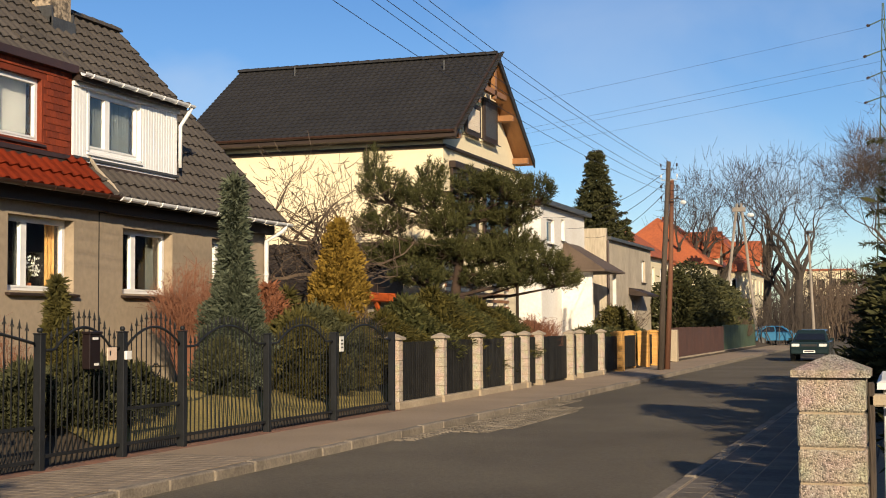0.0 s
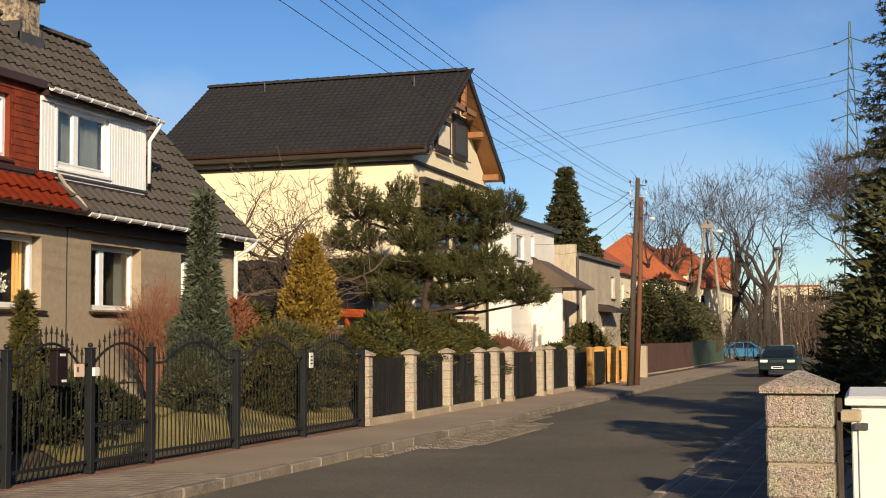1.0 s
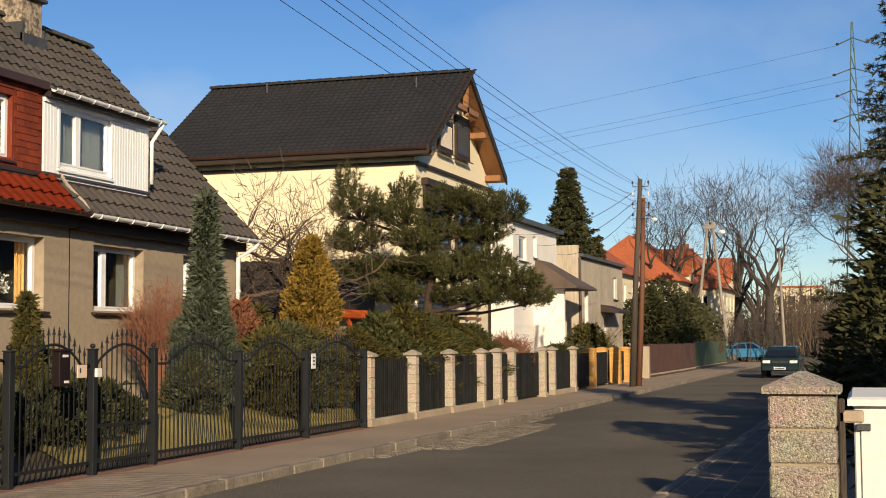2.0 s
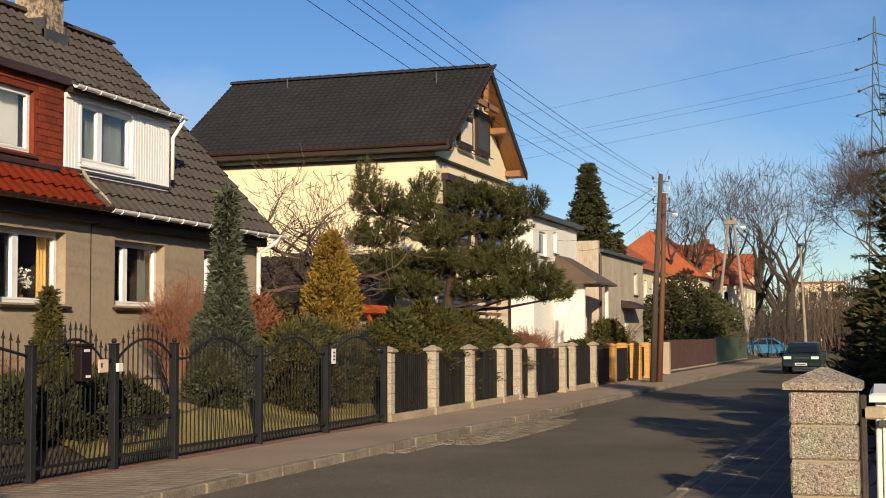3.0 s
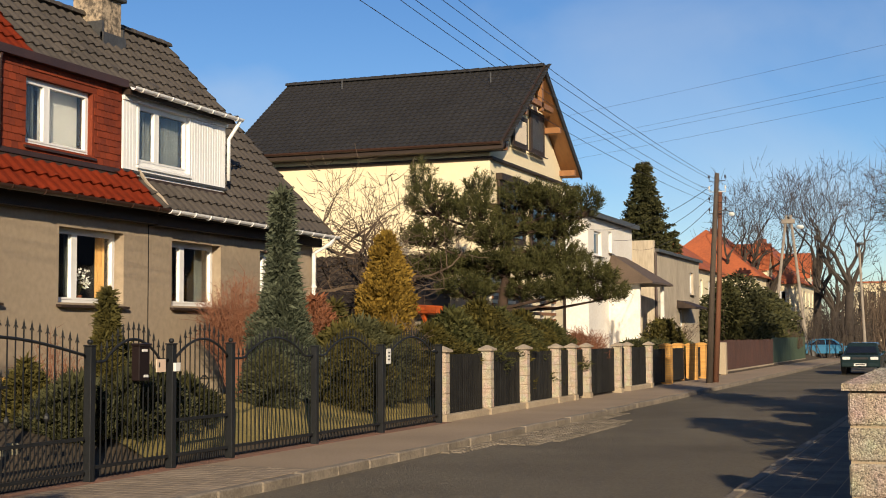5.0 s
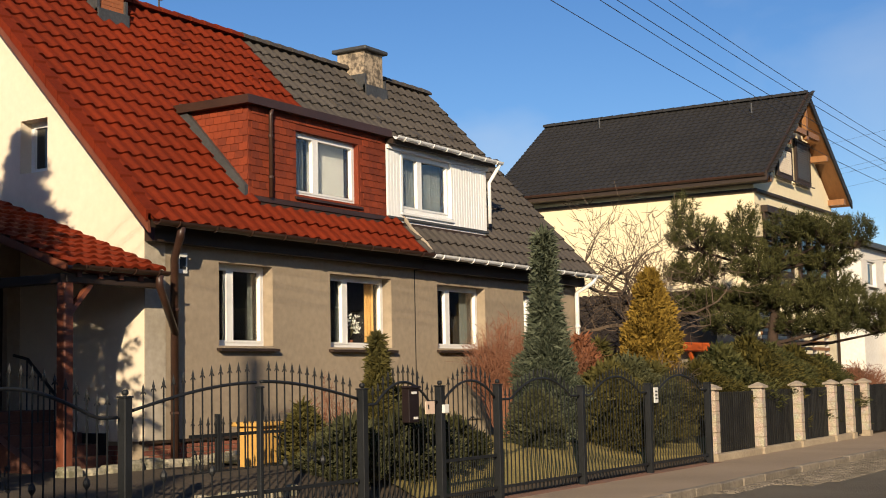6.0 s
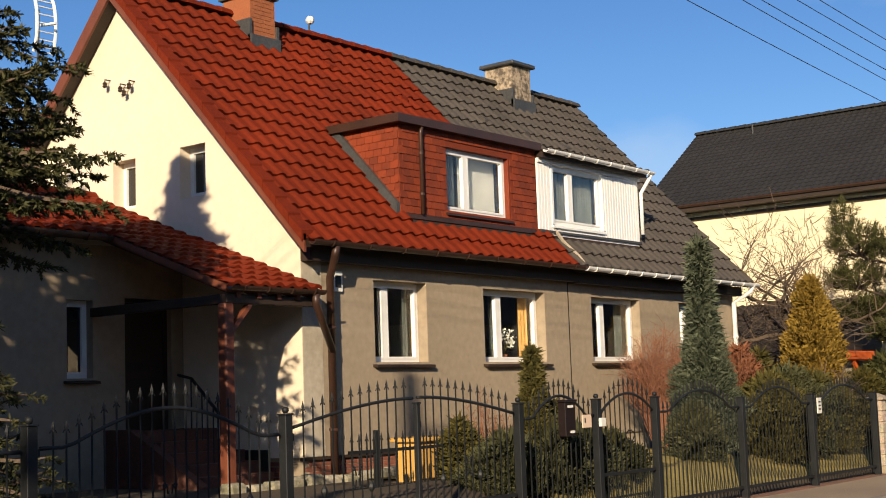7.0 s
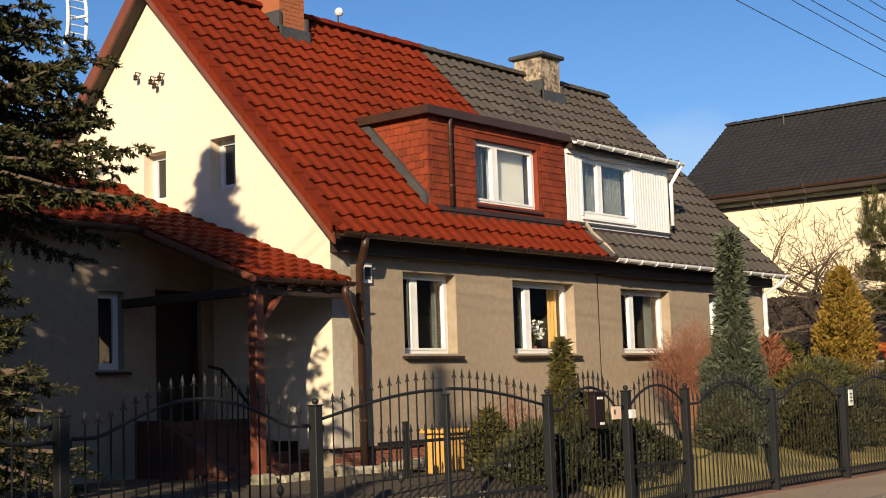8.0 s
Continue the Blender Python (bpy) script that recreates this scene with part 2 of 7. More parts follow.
M["pinebark"] = mat("pine_bark", (0.075, 0.045, 0.03), (0.03, 0.02, 0.015), 0.95, 2, 25, 0.5, 0.8, 30)
M["twig"] = mat("bare_twig", (0.12, 0.082, 0.054), (0.06, 0.043, 0.03), 0.9, 2, 25, 0.4, 0.2, 40)
M["redtwig"] = mat("reddish_twig", (0.25, 0.105, 0.055), (0.13, 0.055, 0.033), 0.9, 2, 25, 0.4, 0.2, 40)
M["pine"] = mat("pine_needle", (0.1, 0.096, 0.034), (0.015, 0.02, 0.008), 0.6, 0.8, 8, 0.3, 0, island=0.8, spec=0.08)
M["spruce"] = mat("dark_spruce_needle", (0.078, 0.075, 0.03), (0.02, 0.024, 0.011), 0.65, 0.8, 8, 0.3, 0, island=0.8, spec=0.08)
M["bluespruce"] = mat("blue_green_needle", (0.13, 0.145, 0.095), (0.025, 0.034, 0.022), 0.65, 0.8, 8, 0.3, 0, island=0.8, spec=0.08)
M["gold"] = mat("golden_thuja_leaf", (0.3, 0.19, 0.035), (0.1, 0.065, 0.015), 0.7, 0.8, 8, 0.3, 0, island=0.8, spec=0.08)
M["olive"] = mat("olive_evergreen_leaf", (0.1, 0.085, 0.025), (0.045, 0.043, 0.016), 0.7, 0.8, 8, 0.3, 0, island=0.8, spec=0.08)
M["rust"] = mat("rusty_shrub_leaf", (0.22, 0.085, 0.04), (0.12, 0.05, 0.03), 0.7, 0.8, 8, 0.3, 0, island=0.8, spec=0.08)
M["hedge"] = mat("gold_tipped_juniper_leaf", (0.095, 0.078, 0.02), (0.018, 0.02, 0.008), 0.7, 0.8, 8, 0.3, 0, island=0.9, spec=0.08)
M["juniper"] = mat("juniper_leaf", (0.085, 0.085, 0.04), (0.035, 0.038, 0.02), 0.7, 0.8, 8, 0.3, 0, island=0.8, spec=0.08)
M["wire"] = mat("cable", (0.03, 0.03, 0.035), None, 0.6, 3, 30, 0.2, 0)
M["bars"] = mat("dark_print", (0.03, 0.03, 0.03), None, 0.6, 3, 30, 0.2, 0)
M["sign"] = mat("white_sign", (0.75, 0.74, 0.7), (0.66, 0.65, 0.6), 0.5, 3, 30, 0.3, 0)
M["mossstone"] = mat("mossy_garden_stone", (0.4, 0.35, 0.26), (0.17, 0.16, 0.1), 0.95, 3, 25, 0.6, 0.6, 50, rand=0.5)


# ---- mesh helpers ----
class Geo:
    """Collects faces for one mesh."""

    def __init__(self):
        self.v, self.f = [], []

    def add(self, verts, faces):
        k = len(self.v)
        self.v.extend(tuple(p) for p in verts)
        self.f.extend(tuple(i + k for i in q) for q in faces)
        return self

    def box(self, x0, y0, z0, x1, y1, z1, bevel=0.0):
        x0, x1, y0, y1, z0, z1 = min(x0, x1), max(x0, x1), min(y0, y1), max(y0, y1), min(z0, z1), max(z0, z1)
        if bevel <= 0:
            p = [(x, y, z) for z in (z0, z1) for y in (y0, y1) for x in (x0, x1)]
            return self.add(p, [(0, 2, 3, 1), (4, 5, 7, 6), (0, 1, 5, 4), (2, 6, 7, 3), (0, 4, 6, 2), (1, 3, 7, 5)])
        b = bevel
        rings = []
        for z, i in ((z0, b), (z0 + b, 0), (z1 - b, 0), (z1, b)):
            rings.append([(x0 + i + b * (i == 0), y0 + i, z), (x1 - i - b * (i == 0), y0 + i, z), (x1 - i, y0 + i + b * (i == 0), z), (x1 - i, y1 - i - b * (i == 0), z),
                          (x1 - i - b * (i == 0), y1 - i, z), (x0 + i + b * (i == 0), y1 - i, z), (x0 + i, y1 - i - b * (i == 0), z), (x0 + i, y0 + i + b * (i == 0), z)])
        return self.rings(rings)

    def rings(self, rings, caps=True, closed=True):
        n = len(rings[0])
        f = []
        for k in range(len(rings) - 1):
            for i in range(n if closed else n - 1):
                j = (i + 1) % n
                f.append((k * n + i, k * n + j, (k + 1) * n + j, (k + 1) * n + i))
        if caps:
            f.append(tuple(reversed(range(n))))
            f.append(tuple(range((len(rings) - 1) * n, len(rings) * n)))
        return self.add([p for r in rings for p in r], f)

    def prism(self, pts, a, b):
        """A flat polygon pts, moved from a to b (offset vectors)."""
        a, b = Vector(a), Vector(b)
        return self.rings([[Vector(p) + a for p in pts], [Vector(p) + b for p in pts]])

    def tube(self, pts, radii, n=6, caps=True):
        pts = [Vector(p) for p in pts]
        if isinstance(radii, (int, float)):
            radii = [radii] * len(pts)
        rings = []
        side = None
        for i, p in enumerate(pts):
            d = (pts[min(i + 1, len(pts) - 1)] - pts[max(i - 1, 0)])
            d = d.normalized() if d.length > 1e-9 else Vector((0, 0, 1))
            if side is None:
                side = d.orthogonal().normalized()
            side = (side - d * side.dot(d))
            side = side.normalized() if side.length > 1e-6 else d.orthogonal().normalized()
            up = d.cross(side)
            rings.append([p + (side * math.cos(2 * math.pi * k / n) + up * math.sin(2 * math.pi * k / n)) * radii[i] for k in range(n)])
        return self.rings(rings, caps)

    def ball(self, c, r, n=8, m=5, sz=1.0):
        rings = []
        for k in range(1, m):
            a = math.pi * k / m
            rings.append([(c[0] + r * math.sin(a) * math.cos(2 * math.pi * i / n), c[1] + r * math.sin(a) * math.sin(2 * math.pi * i / n), c[2] - r * sz * math.cos(a)) for i in range(n)])
        return self.rings(rings)

    def lathe(self, c, prof, n=10):
        return self.rings([[(c[0] + r * math.cos(2 * math.pi * i / n), c[1] + r * math.sin(2 * math.pi * i / n), c[2] + z) for i in range(n)] for r, z in prof])

    def weld(self):
        """Joins points that lie in one place."""
        seen, idx, out = {}, [], []
        for p in self.v:
            q = tuple(round(c, 4) for c in p)
            if q not in seen:
                seen[q] = len(out)
                out.append(p)
            idx.append(seen[q])
        self.v, self.f = out, [tuple(idx[i] for i in f) for f in self.f]
        return self

    def quad(self, a, b, c, d):
        return self.add([a, b, c, d], [(0, 1, 2, 3)])

    def mesh(self, name, material, smooth=False):
        me = bpy.data.meshes.new(name)
        me.from_pydata([tuple(p) for p in self.v], [], self.f)
        me.materials.append(material if not isinstance(material, str) else M[material])
        if smooth:
            me.polygons.foreach_set("use_smooth", [True] * len(me.polygons))
        me.update()
        return me


def thing(name, label, category, loc=(0, 0, 0), group="", kind=""):
    ob = new(name)
    ob.location = loc
    return tagged(ob, label, category, group, kind)


def part(name, g, material, parent, label="", smooth=False, kind=""):
    ob = new(name, g.mesh(name, material, smooth))
    ob.parent = parent
    return tagged(ob, label, kind=kind)


def solid(name, g, material, label, category, group="", kind="", smooth=False):
    return tagged(new(name, g.mesh(name, material, smooth)), label, category, group, kind)


def wall_with_holes(g, u0, u1, z0, z1, holes, thick, place):
    """A wall in the (u, z) plane with rectangular holes; place(u, depth, z) gives the world point, depth 0 the outer face."""
    us = sorted({u0, u1, *[h[0] for h in holes], *[h[2] for h in holes]})
    zs = sorted({z0, z1, *[h[1] for h in holes], *[h[3] for h in holes]})
    def hole(u, z):
        return any(h[0] < u < h[2] and h[1] < z < h[3] for h in holes)
    for i in range(len(us) - 1):
        for j in range(len(zs) - 1):
            a, b, c, d = us[i], us[i + 1], zs[j], zs[j + 1]
            if hole((a + b) / 2, (c + d) / 2):
                continue
            for dep in (0, thick):
                q = [place(a, dep, c), place(b, dep, c), place(b, dep, d), place(a, dep, d)]
                g.quad(*(q if dep == 0 else reversed(q)))
    for h in list(holes) + [(u0, z0, u1, z1)]:
        a, c, b, d = h
        for p, q in (((a, c), (b, c)), ((b, c), (b, d)), ((b, d), (a, d)), ((a, d), (a, c))):
            g.quad(place(p[0], 0, p[1]), place(q[0], 0, q[1]), place(q[0], thick, q[1]), place(p[0], thick, p[1]))
    return g

# ---- ground, road, pavements ----
def height(x, y):
    """The land: the road's level, front gardens that rise to the houses."""
    if -0.35 < y < 9.6:
        return -0.3
    if y < 0:
        return -0.05
    k = min(1.0, (y - 9.6) / 2.6)
    top = 0.5 if x < 28 else 0.35
    return 0.0 + top * k * (3 - 2 * k) if k < 1 else top


g = Geo()
xs = [-3000, -600, -150, -60] + [-40 + 2.0 * i for i in range(121)] + [300, 700, 3000]
ys = [-3000, -600, -150, -40, -12, -4, -0.36, -0.34, 9.58, 9.62] + [9.9 + 0.35 * i for i in range(9)] + [13.5, 16, 22, 30, 45, 80, 200, 700, 3000]
for y in ys:
    for x in xs:
        h = height(x, y) if abs(x) < 1000 else -0.3
        if 9.62 <= y and x < 300:
            h += 0.03 * noise.noise(Vector((x * 0.6, y * 0.6, 0)))
        g.v.append((x, y, h))
w = len(xs)
g.f = [(j * w + i, j * w + i + 1, (j + 1) * w + i + 1, (j + 1) * w + i) for j in range(len(ys) - 1) for i in range(w - 1)]
ground = solid("ground", g, "soil", "brown winter soil of gardens and open land", "ground", kind="structure")

g = Geo()
g.box(-40, 2.4, -0.5, 240, 7.56, -0.12)
solid("road", g, "asphalt", "worn grey-brown asphalt street between two kerbs", "road", kind="structure")
g = Geo()
g.box(-40, 7.7, -0.5, 130, 9.62, 0.0)
pavement_left = solid("pavement_left", g, "slab", "dusty grey-brown pavement along the garden fences", "pavement", kind="structure")
g = Geo()
g.box(-40, -0.35, -0.5, 160, 2.26, -0.02)
pavement_right = solid("pavement_right", g, "slab", "pavement of small concrete pavers in tree shade", "pavement", kind="structure")


# ---- roofs ----
def tile_roof(origin, u, v, width, length, tw, th, inside, material, parent, single=0, wave=0.042, step=0.042):
    """Rows of overlapping pantiles on a slope. u runs along the eave, v up the slope; inside(a, b) says where there is roof."""
    u, v, o = Vector(u).normalized(), Vector(v).normalized(), Vector(origin)
    up = u.cross(v).normalized()
    rest, made = Geo(), 0
    prof = [(0.0, 0.0), (0.16, -0.25), (0.38, 0.0), (0.55, 0.75), (0.72, 1.0), (0.9, 0.6), (1.02, 0.05)]
    base = Geo()
    lo = [(u * (p * tw) + up * (q * wave + step)) for p, q in prof]
    hi = [a + v * (th * 1.04) - up * step for a in lo]
    dr = [a - up * (step + 0.012) for a in lo]
    n = len(prof)
    vs = [*dr, *lo, *hi]
    fs = [(k * n + i, k * n + i + 1, (k + 1) * n + i + 1, (k + 1) * n + i) for k in range(2) for i in range(n - 1)]
    base.add(vs, fs)
    me = base.mesh("roof_tile", material)
    for b in range(int(length / th) + 1):
        for a in range(int(width / tw) + 1):
            if not inside(a * tw + tw / 2, b * th + th / 2):
                continue
            p = o + u * (a * tw) + v * (b * th)
            if made < single:
                ob = new("roof_tile", me)
                ob.parent, ob.location = parent, p
                made += 1
            else:
                rest.add([q + p for q in vs], fs)
    if rest.v:
        part("roof_tiles", rest, material, parent, kind="stuff")


def ridge_caps(p0, p1, r, material, parent, n=0):
    g = Geo()
    p0, p1 = Vector(p0), Vector(p1)
    d = p1 - p0
    n = n or int(d.length / 0.38)
    side = d.cross(Vector((0, 0, 1))).normalized()
    for i in range(n):
        a, b = p0 + d * (i / n), p0 + d * ((i + 1.08) / n)
        rings = []
        for p, k in ((a, 1.12), (b, 0.95)):
            rings.append([p + side * (r * k * math.cos(math.pi * j / 6)) + Vector((0, 0, r * k * 0.9 * math.sin(math.pi * j / 6) - 0.02)) for j in range(7)])
        g.rings(rings)
    part("ridge_tiles", g, material, parent, kind="stuff")


def gutter(p0, p1, r, material, parent, brackets=0, bracket_mat=None):
    p0, p1 = Vector(p0), Vector(p1)
    d = (p1 - p0).normalized()
    side = Vector((0, 0, 1)).cross(d).normalized()
    g = Geo()
    rings = []
    for p in (p0, p1):
        o = [p + side * (r * math.cos(a)) + Vector((0, 0, r * math.sin(a))) for a in [math.pi + math.pi * j / 8 for j in range(9)]]
        i = [p + side * (r * 0.86 * math.cos(a)) + Vector((0, 0, r * 0.86 * math.sin(a))) for a in [2 * math.pi - math.pi * j / 8 for j in range(9)]]
        rings.append(o + i)
    g.rings(rings)
    gut = part("gutter", g, material, parent)
    for k in range(brackets):
        p = p0 + (p1 - p0) * ((k + 0.5) / brackets)
        b = Geo()
        b.tube([p + side * (r * 1.1 * math.cos(a)) + Vector((0, 0, r * 1.1 * math.sin(a))) for a in [math.pi + math.pi * j / 6 for j in range(7)]], 0.012, 4)
        part("gutter_bracket", b, bracket_mat or material, gut)
    return gut


def window(name, place, u0, z0, u1, z1, depth, parent, split=0.38, pane="glass", sill=True, sill_mat="darkwood", frame_mat="pvc", curtain=None, fw=0.06, out=0.1, drapes=()):
    """A window in a wall's opening: outer frame, sashes, panes, sill. place(u, depth, z) gives world points."""
    def bx(g, a, d0, c, b, d1, d):
        p = [place(x, y, z) for z in (c, d) for y in (d0, d1) for x in (a, b)]
        g.add(p, [(0, 2, 3, 1), (4, 5, 7, 6), (0, 1, 5, 4), (2, 6, 7, 3), (0, 4, 6, 2), (1, 3, 7, 5)])
    win = new(name)
    win.parent = parent
    g = Geo()
    d0, d1 = depth, depth + 0.07
    bx(g, u0, d0, z0, u0 + fw, d1, z1), bx(g, u1 - fw, d0, z0, u1, d1, z1)
    bx(g, u0 + fw, d0, z0, u1 - fw, d1, z0 + fw), bx(g, u0 + fw, d0, z1 - fw, u1 - fw, d1, z1)
    um = u0 + (u1 - u0) * split if split else None
    if split:
        bx(g, um - fw * 0.75, d0 - 0.01, z0 + fw, um + fw * 0.75, d1, z1 - fw)
    part("window_frame", g, frame_mat, win)
    cells = [(u0 + fw, um - fw * 0.75), (um + fw * 0.75, u1 - fw)] if split else [(u0 + fw, u1 - fw)]
    for a, b in cells:
        g = Geo()
        s = 0.034
        bx(g, a, d0 - 0.012, z0 + fw, a + s, d1 - 0.01, z1 - fw), bx(g, b - s, d0 - 0.012, z0 + fw, b, d1 - 0.01, z1 - fw)
        bx(g, a + s, d0 - 0.012, z0 + fw, b - s, d1 - 0.01, z0 + fw + s), bx(g, a + s, d0 - 0.012, z1 - fw - s, b - s, d1 - 0.01, z1 - fw)
        part("sash", g, frame_mat, win)
        g = Geo()
        bx(g, a + s, d0 + 0.03, z0 + fw + s, b - s, d0 + 0.038, z1 - fw - s)
        part("pane", g, pane, win).visible_shadow = pane != "clearglass"
    # near-black box behind the panes: the unlit interior is put into its colour
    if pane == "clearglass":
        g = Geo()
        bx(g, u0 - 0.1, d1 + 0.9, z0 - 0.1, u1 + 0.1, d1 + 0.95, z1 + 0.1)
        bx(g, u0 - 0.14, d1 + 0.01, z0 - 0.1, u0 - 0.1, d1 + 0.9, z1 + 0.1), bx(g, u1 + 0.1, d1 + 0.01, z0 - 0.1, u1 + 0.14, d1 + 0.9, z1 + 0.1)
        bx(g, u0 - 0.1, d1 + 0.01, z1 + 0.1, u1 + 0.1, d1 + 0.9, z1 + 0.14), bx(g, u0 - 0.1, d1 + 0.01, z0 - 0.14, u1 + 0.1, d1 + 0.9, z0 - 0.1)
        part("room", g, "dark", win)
    for a, b, c, mname in drapes:
        g = Geo()
        ua, ub, zc = u0 + (u1 - u0) * a, u0 + (u1 - u0) * b, z0 + (z1 - z0) * c
        n = max(6, int((ub - ua) / 0.03))
        rows = [[place(ua + (ub - ua) * i / n, d1 + 0.14 + (0.0 if mname == "blind" else 0.025) * math.sin(i * 2.1) * (1 if q else 0.8), z) for i in range(n + 1)] for q, z in ((1, zc), (0, z1))]
        g.rings(rows, caps=False, closed=False)
        part("curtain", g, mname, win)
    if sill:
        g = Geo()
        p = [place(x, y, z) for x in (u0 - 0.06, u1 + 0.06) for y, z in ((-out, z0 - 0.045), (depth, z0 - 0.01), (depth, z0 - 0.05), (-out, z0 - 0.085))]
        g.add(p, [(0, 1, 5, 4), (1, 2, 6, 5), (2, 3, 7, 6), (3, 0, 4, 7), (3, 2, 1, 0), (4, 5, 6, 7)])
        part("window_sill", g, sill_mat, win)
    return win


# ---- the twin house ----
EZ, EY, RZ, RY = 4.02, 13.62, 8.7, 18.0
SL = (RZ - EZ) / (RY - EY)
X0, XJ, X1 = 14.4, 21.5, 28.25


def roof_z(y):
    return EZ + (y - EY) * SL if y < RY else RZ - (y - RY) * SL


def front(y0):
    return lambda u, d, z: (u, y0 + d, z)


def side_wall(x0):
    return lambda u, d, z: (x0 + d, u, z)


def half_house(xa, xb, holes, wall_mat, name, label, drapes):
    """One half of the twin house, with its walls, windows and gable."""
    h = thing(name, label, "house", (0, 0, 0), "twin house halves")
    g = Geo()
    wall_with_holes(g, xa, xb, 0.86, 4.3, holes, 0.35, front(14.0))
    part("front_wall", g, wall_mat, h)
    g = Geo()
    g.box(xa, 22.0, 0.2, xb, 21.65, 4.3)
    part("rear_wall", g, wall_mat, h)
    for i, (a, b, c, d) in enumerate(holes):
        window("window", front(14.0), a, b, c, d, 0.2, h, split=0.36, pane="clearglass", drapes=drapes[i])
    return h


W1, W2, W3, W4 = (16.0, 2.24, 17.3, 3.52), (18.85, 2.24, 20.72, 3.5), (22.3, 2.25, 24.12, 3.48), (25.75, 2.25, 27.3, 3.48)
red_half = half_house(X0, XJ, [W1, W2], "beige", "house", "grey-beige rendered house half with a red tiled roof",
                     [[(0.02, 0.12, 0.0, "sheer"), (0.88, 0.98, 0.0, "sheer")], [(0.36, 0.52, 0.0, "sheer"), (0.84, 0.98, 0.0, "drape")]])
grey_half = half_house(XJ + 0.012, X1, [W3, W4], "beige", "house", "grey-beige rendered house half with a dark grey tiled roof",
                      [[(0.02, 0.16, 0.0, "sheer"), (0.8, 0.98, 0.0, "sheer")], [(0.1, 0.9, 0.0, "curtain")]])

# gable walls
def gable(xa, xb, material, parent, holes=()):
    g = Geo()
    pts = [(14.004, 0.86), (22.0, 0.86), (22.0, roof_z(22.0) - 0.12), (RY, RZ - 0.12), (14.004, roof_z(14.004) - 0.12)]
    if not holes:
        g.prism([(xa, y, z) for y, z in pts], (0, 0, 0), (xb - xa, 0, 0))
    else:
        ys = sorted({14.004, 22.0, RY, *[h[0] for h in holes], *[h[2] for h in holes]})
        for a, b in zip(ys[:-1], ys[1:]):
            hs = sorted([h for h in holes if h[0] <= a and b <= h[2]], key=lambda h: h[1])
            lo = 0.86
            for h in hs:
                g.prism([(xa, a, lo), (xa, b, lo), (xa, b, h[1]), (xa, a, h[1])], (0, 0, 0), (xb - xa, 0, 0))
                lo = h[3]
            g.prism([(xa, a, lo), (xa, b, lo), (xa, b, roof_z(b) - 0.12), (xa, a, roof_z(a) - 0.12)], (0, 0, 0), (xb - xa, 0, 0))
    return part("gable_wall", g.weld(), material, parent)


GW = [(16.02, 4.95, 16.62, 5.78), (17.72, 4.93, 18.3, 5.76)]
gable(X0 - 0.004, X0 + 0.35, "cream", red_half, GW)
gable(X1 + 0.003, X1 - 0.3, "beige", grey_half)
for a, b, c, d in GW:
    window("window", side_wall(X0 - 0.004), a, b, c, d, 0.22, red_half, split=0, sill=False)

# roof decks and tiles
for xa, xb, material, h, single in ((X0 - 0.28, 21.25, "redtile", red_half, 150), (21.25, X1 + 0.15, "greytile", grey_half, 120)):
    g = Geo()
    g.prism([(xa, EY, EZ - 0.02), (xa, RY, RZ - 0.02), (xa, 22.4, roof_z(22.4)), (xa, 22.4, roof_z(22.4) - 0.12), (xa, RY, RZ - 0.16), (xa, EY, EZ - 0.14)], (0, 0, 0), (xb - xa, 0, 0))
    part("roof_deck", g, "darkwood", h)
    ln = math.hypot(RY - EY, RZ - EZ)
    tw, th = (xb - xa) / round((xb - xa) / 0.3), ln / 17
    d0, d1 = (16.95, 20.8) if h is red_half else (20.9, 24.6)
    def inside(a, b, xa=xa, d0=d0, d1=d1):
        y = EY + b * (RY - EY) / math.hypot(RY - EY, RZ - EZ)
        return not (d0 < xa + a < d1 and 14.25 < y < 15.5)
    tile_roof((xa, EY - 0.05, EZ - 0.05), (1, 0, 0), (0, RY - EY, RZ - EZ), xb - xa - 0.05, ln - 0.1, tw, th, inside, material, h, single)
    ridge_caps((xa, RY, RZ + 0.03), (xb, RY, RZ + 0.03), 0.13, material, h)

# ---- the tall yellow house ----
E2, R2X, R2Z = 7.68, 44.45, 10.82
yellow_house = thing("house", "tall pale yellow house with an anthracite tiled roof", "house", (0, 0.26, 0))
g = Geo()
g.box(40.45, 13.6, 0.2, 48.7, 22.6, 7.3)
part("wall", g, "yellow", yellow_house)
g = Geo()
g.prism([(40.45, 13.6, 7.3), (48.7, 13.6, 7.3), (48.7, 13.6, 7.58), (R2X, 13.6, R2Z - 0.2), (40.45, 13.6, 7.7)], (0, 0, 0), (0, 9.0, 0))
part("gable_wall", g.weld(), "yellow", yellow_house)
ln = math.hypot(R2X - 39.9, R2Z - E2)
g = Geo()
g.prism([(39.9, 13.0, E2 - 0.02), (R2X, 13.0, R2Z - 0.02), (49.0, 13.0, E2 - 0.02), (49.0, 13.0, E2 - 0.18), (R2X, 13.0, R2Z - 0.2), (39.9, 13.0, E2 - 0.18)], (0, 0, 0), (0, 9.8, 0))
part("roof_deck", g, "wood", yellow_house)
tile_roof((39.86, 22.8, E2 - 0.04), (0, -1, 0), (R2X - 39.9, 0, R2Z - E2), 9.8, ln, 0.233, ln / 22, lambda a, b: True, "blacktile", yellow_house, 0, 0.028, 0.03)
ridge_caps((R2X, 13.0, R2Z + 0.03), (R2X, 22.8, R2Z + 0.03), 0.13, "blacktile", yellow_house)

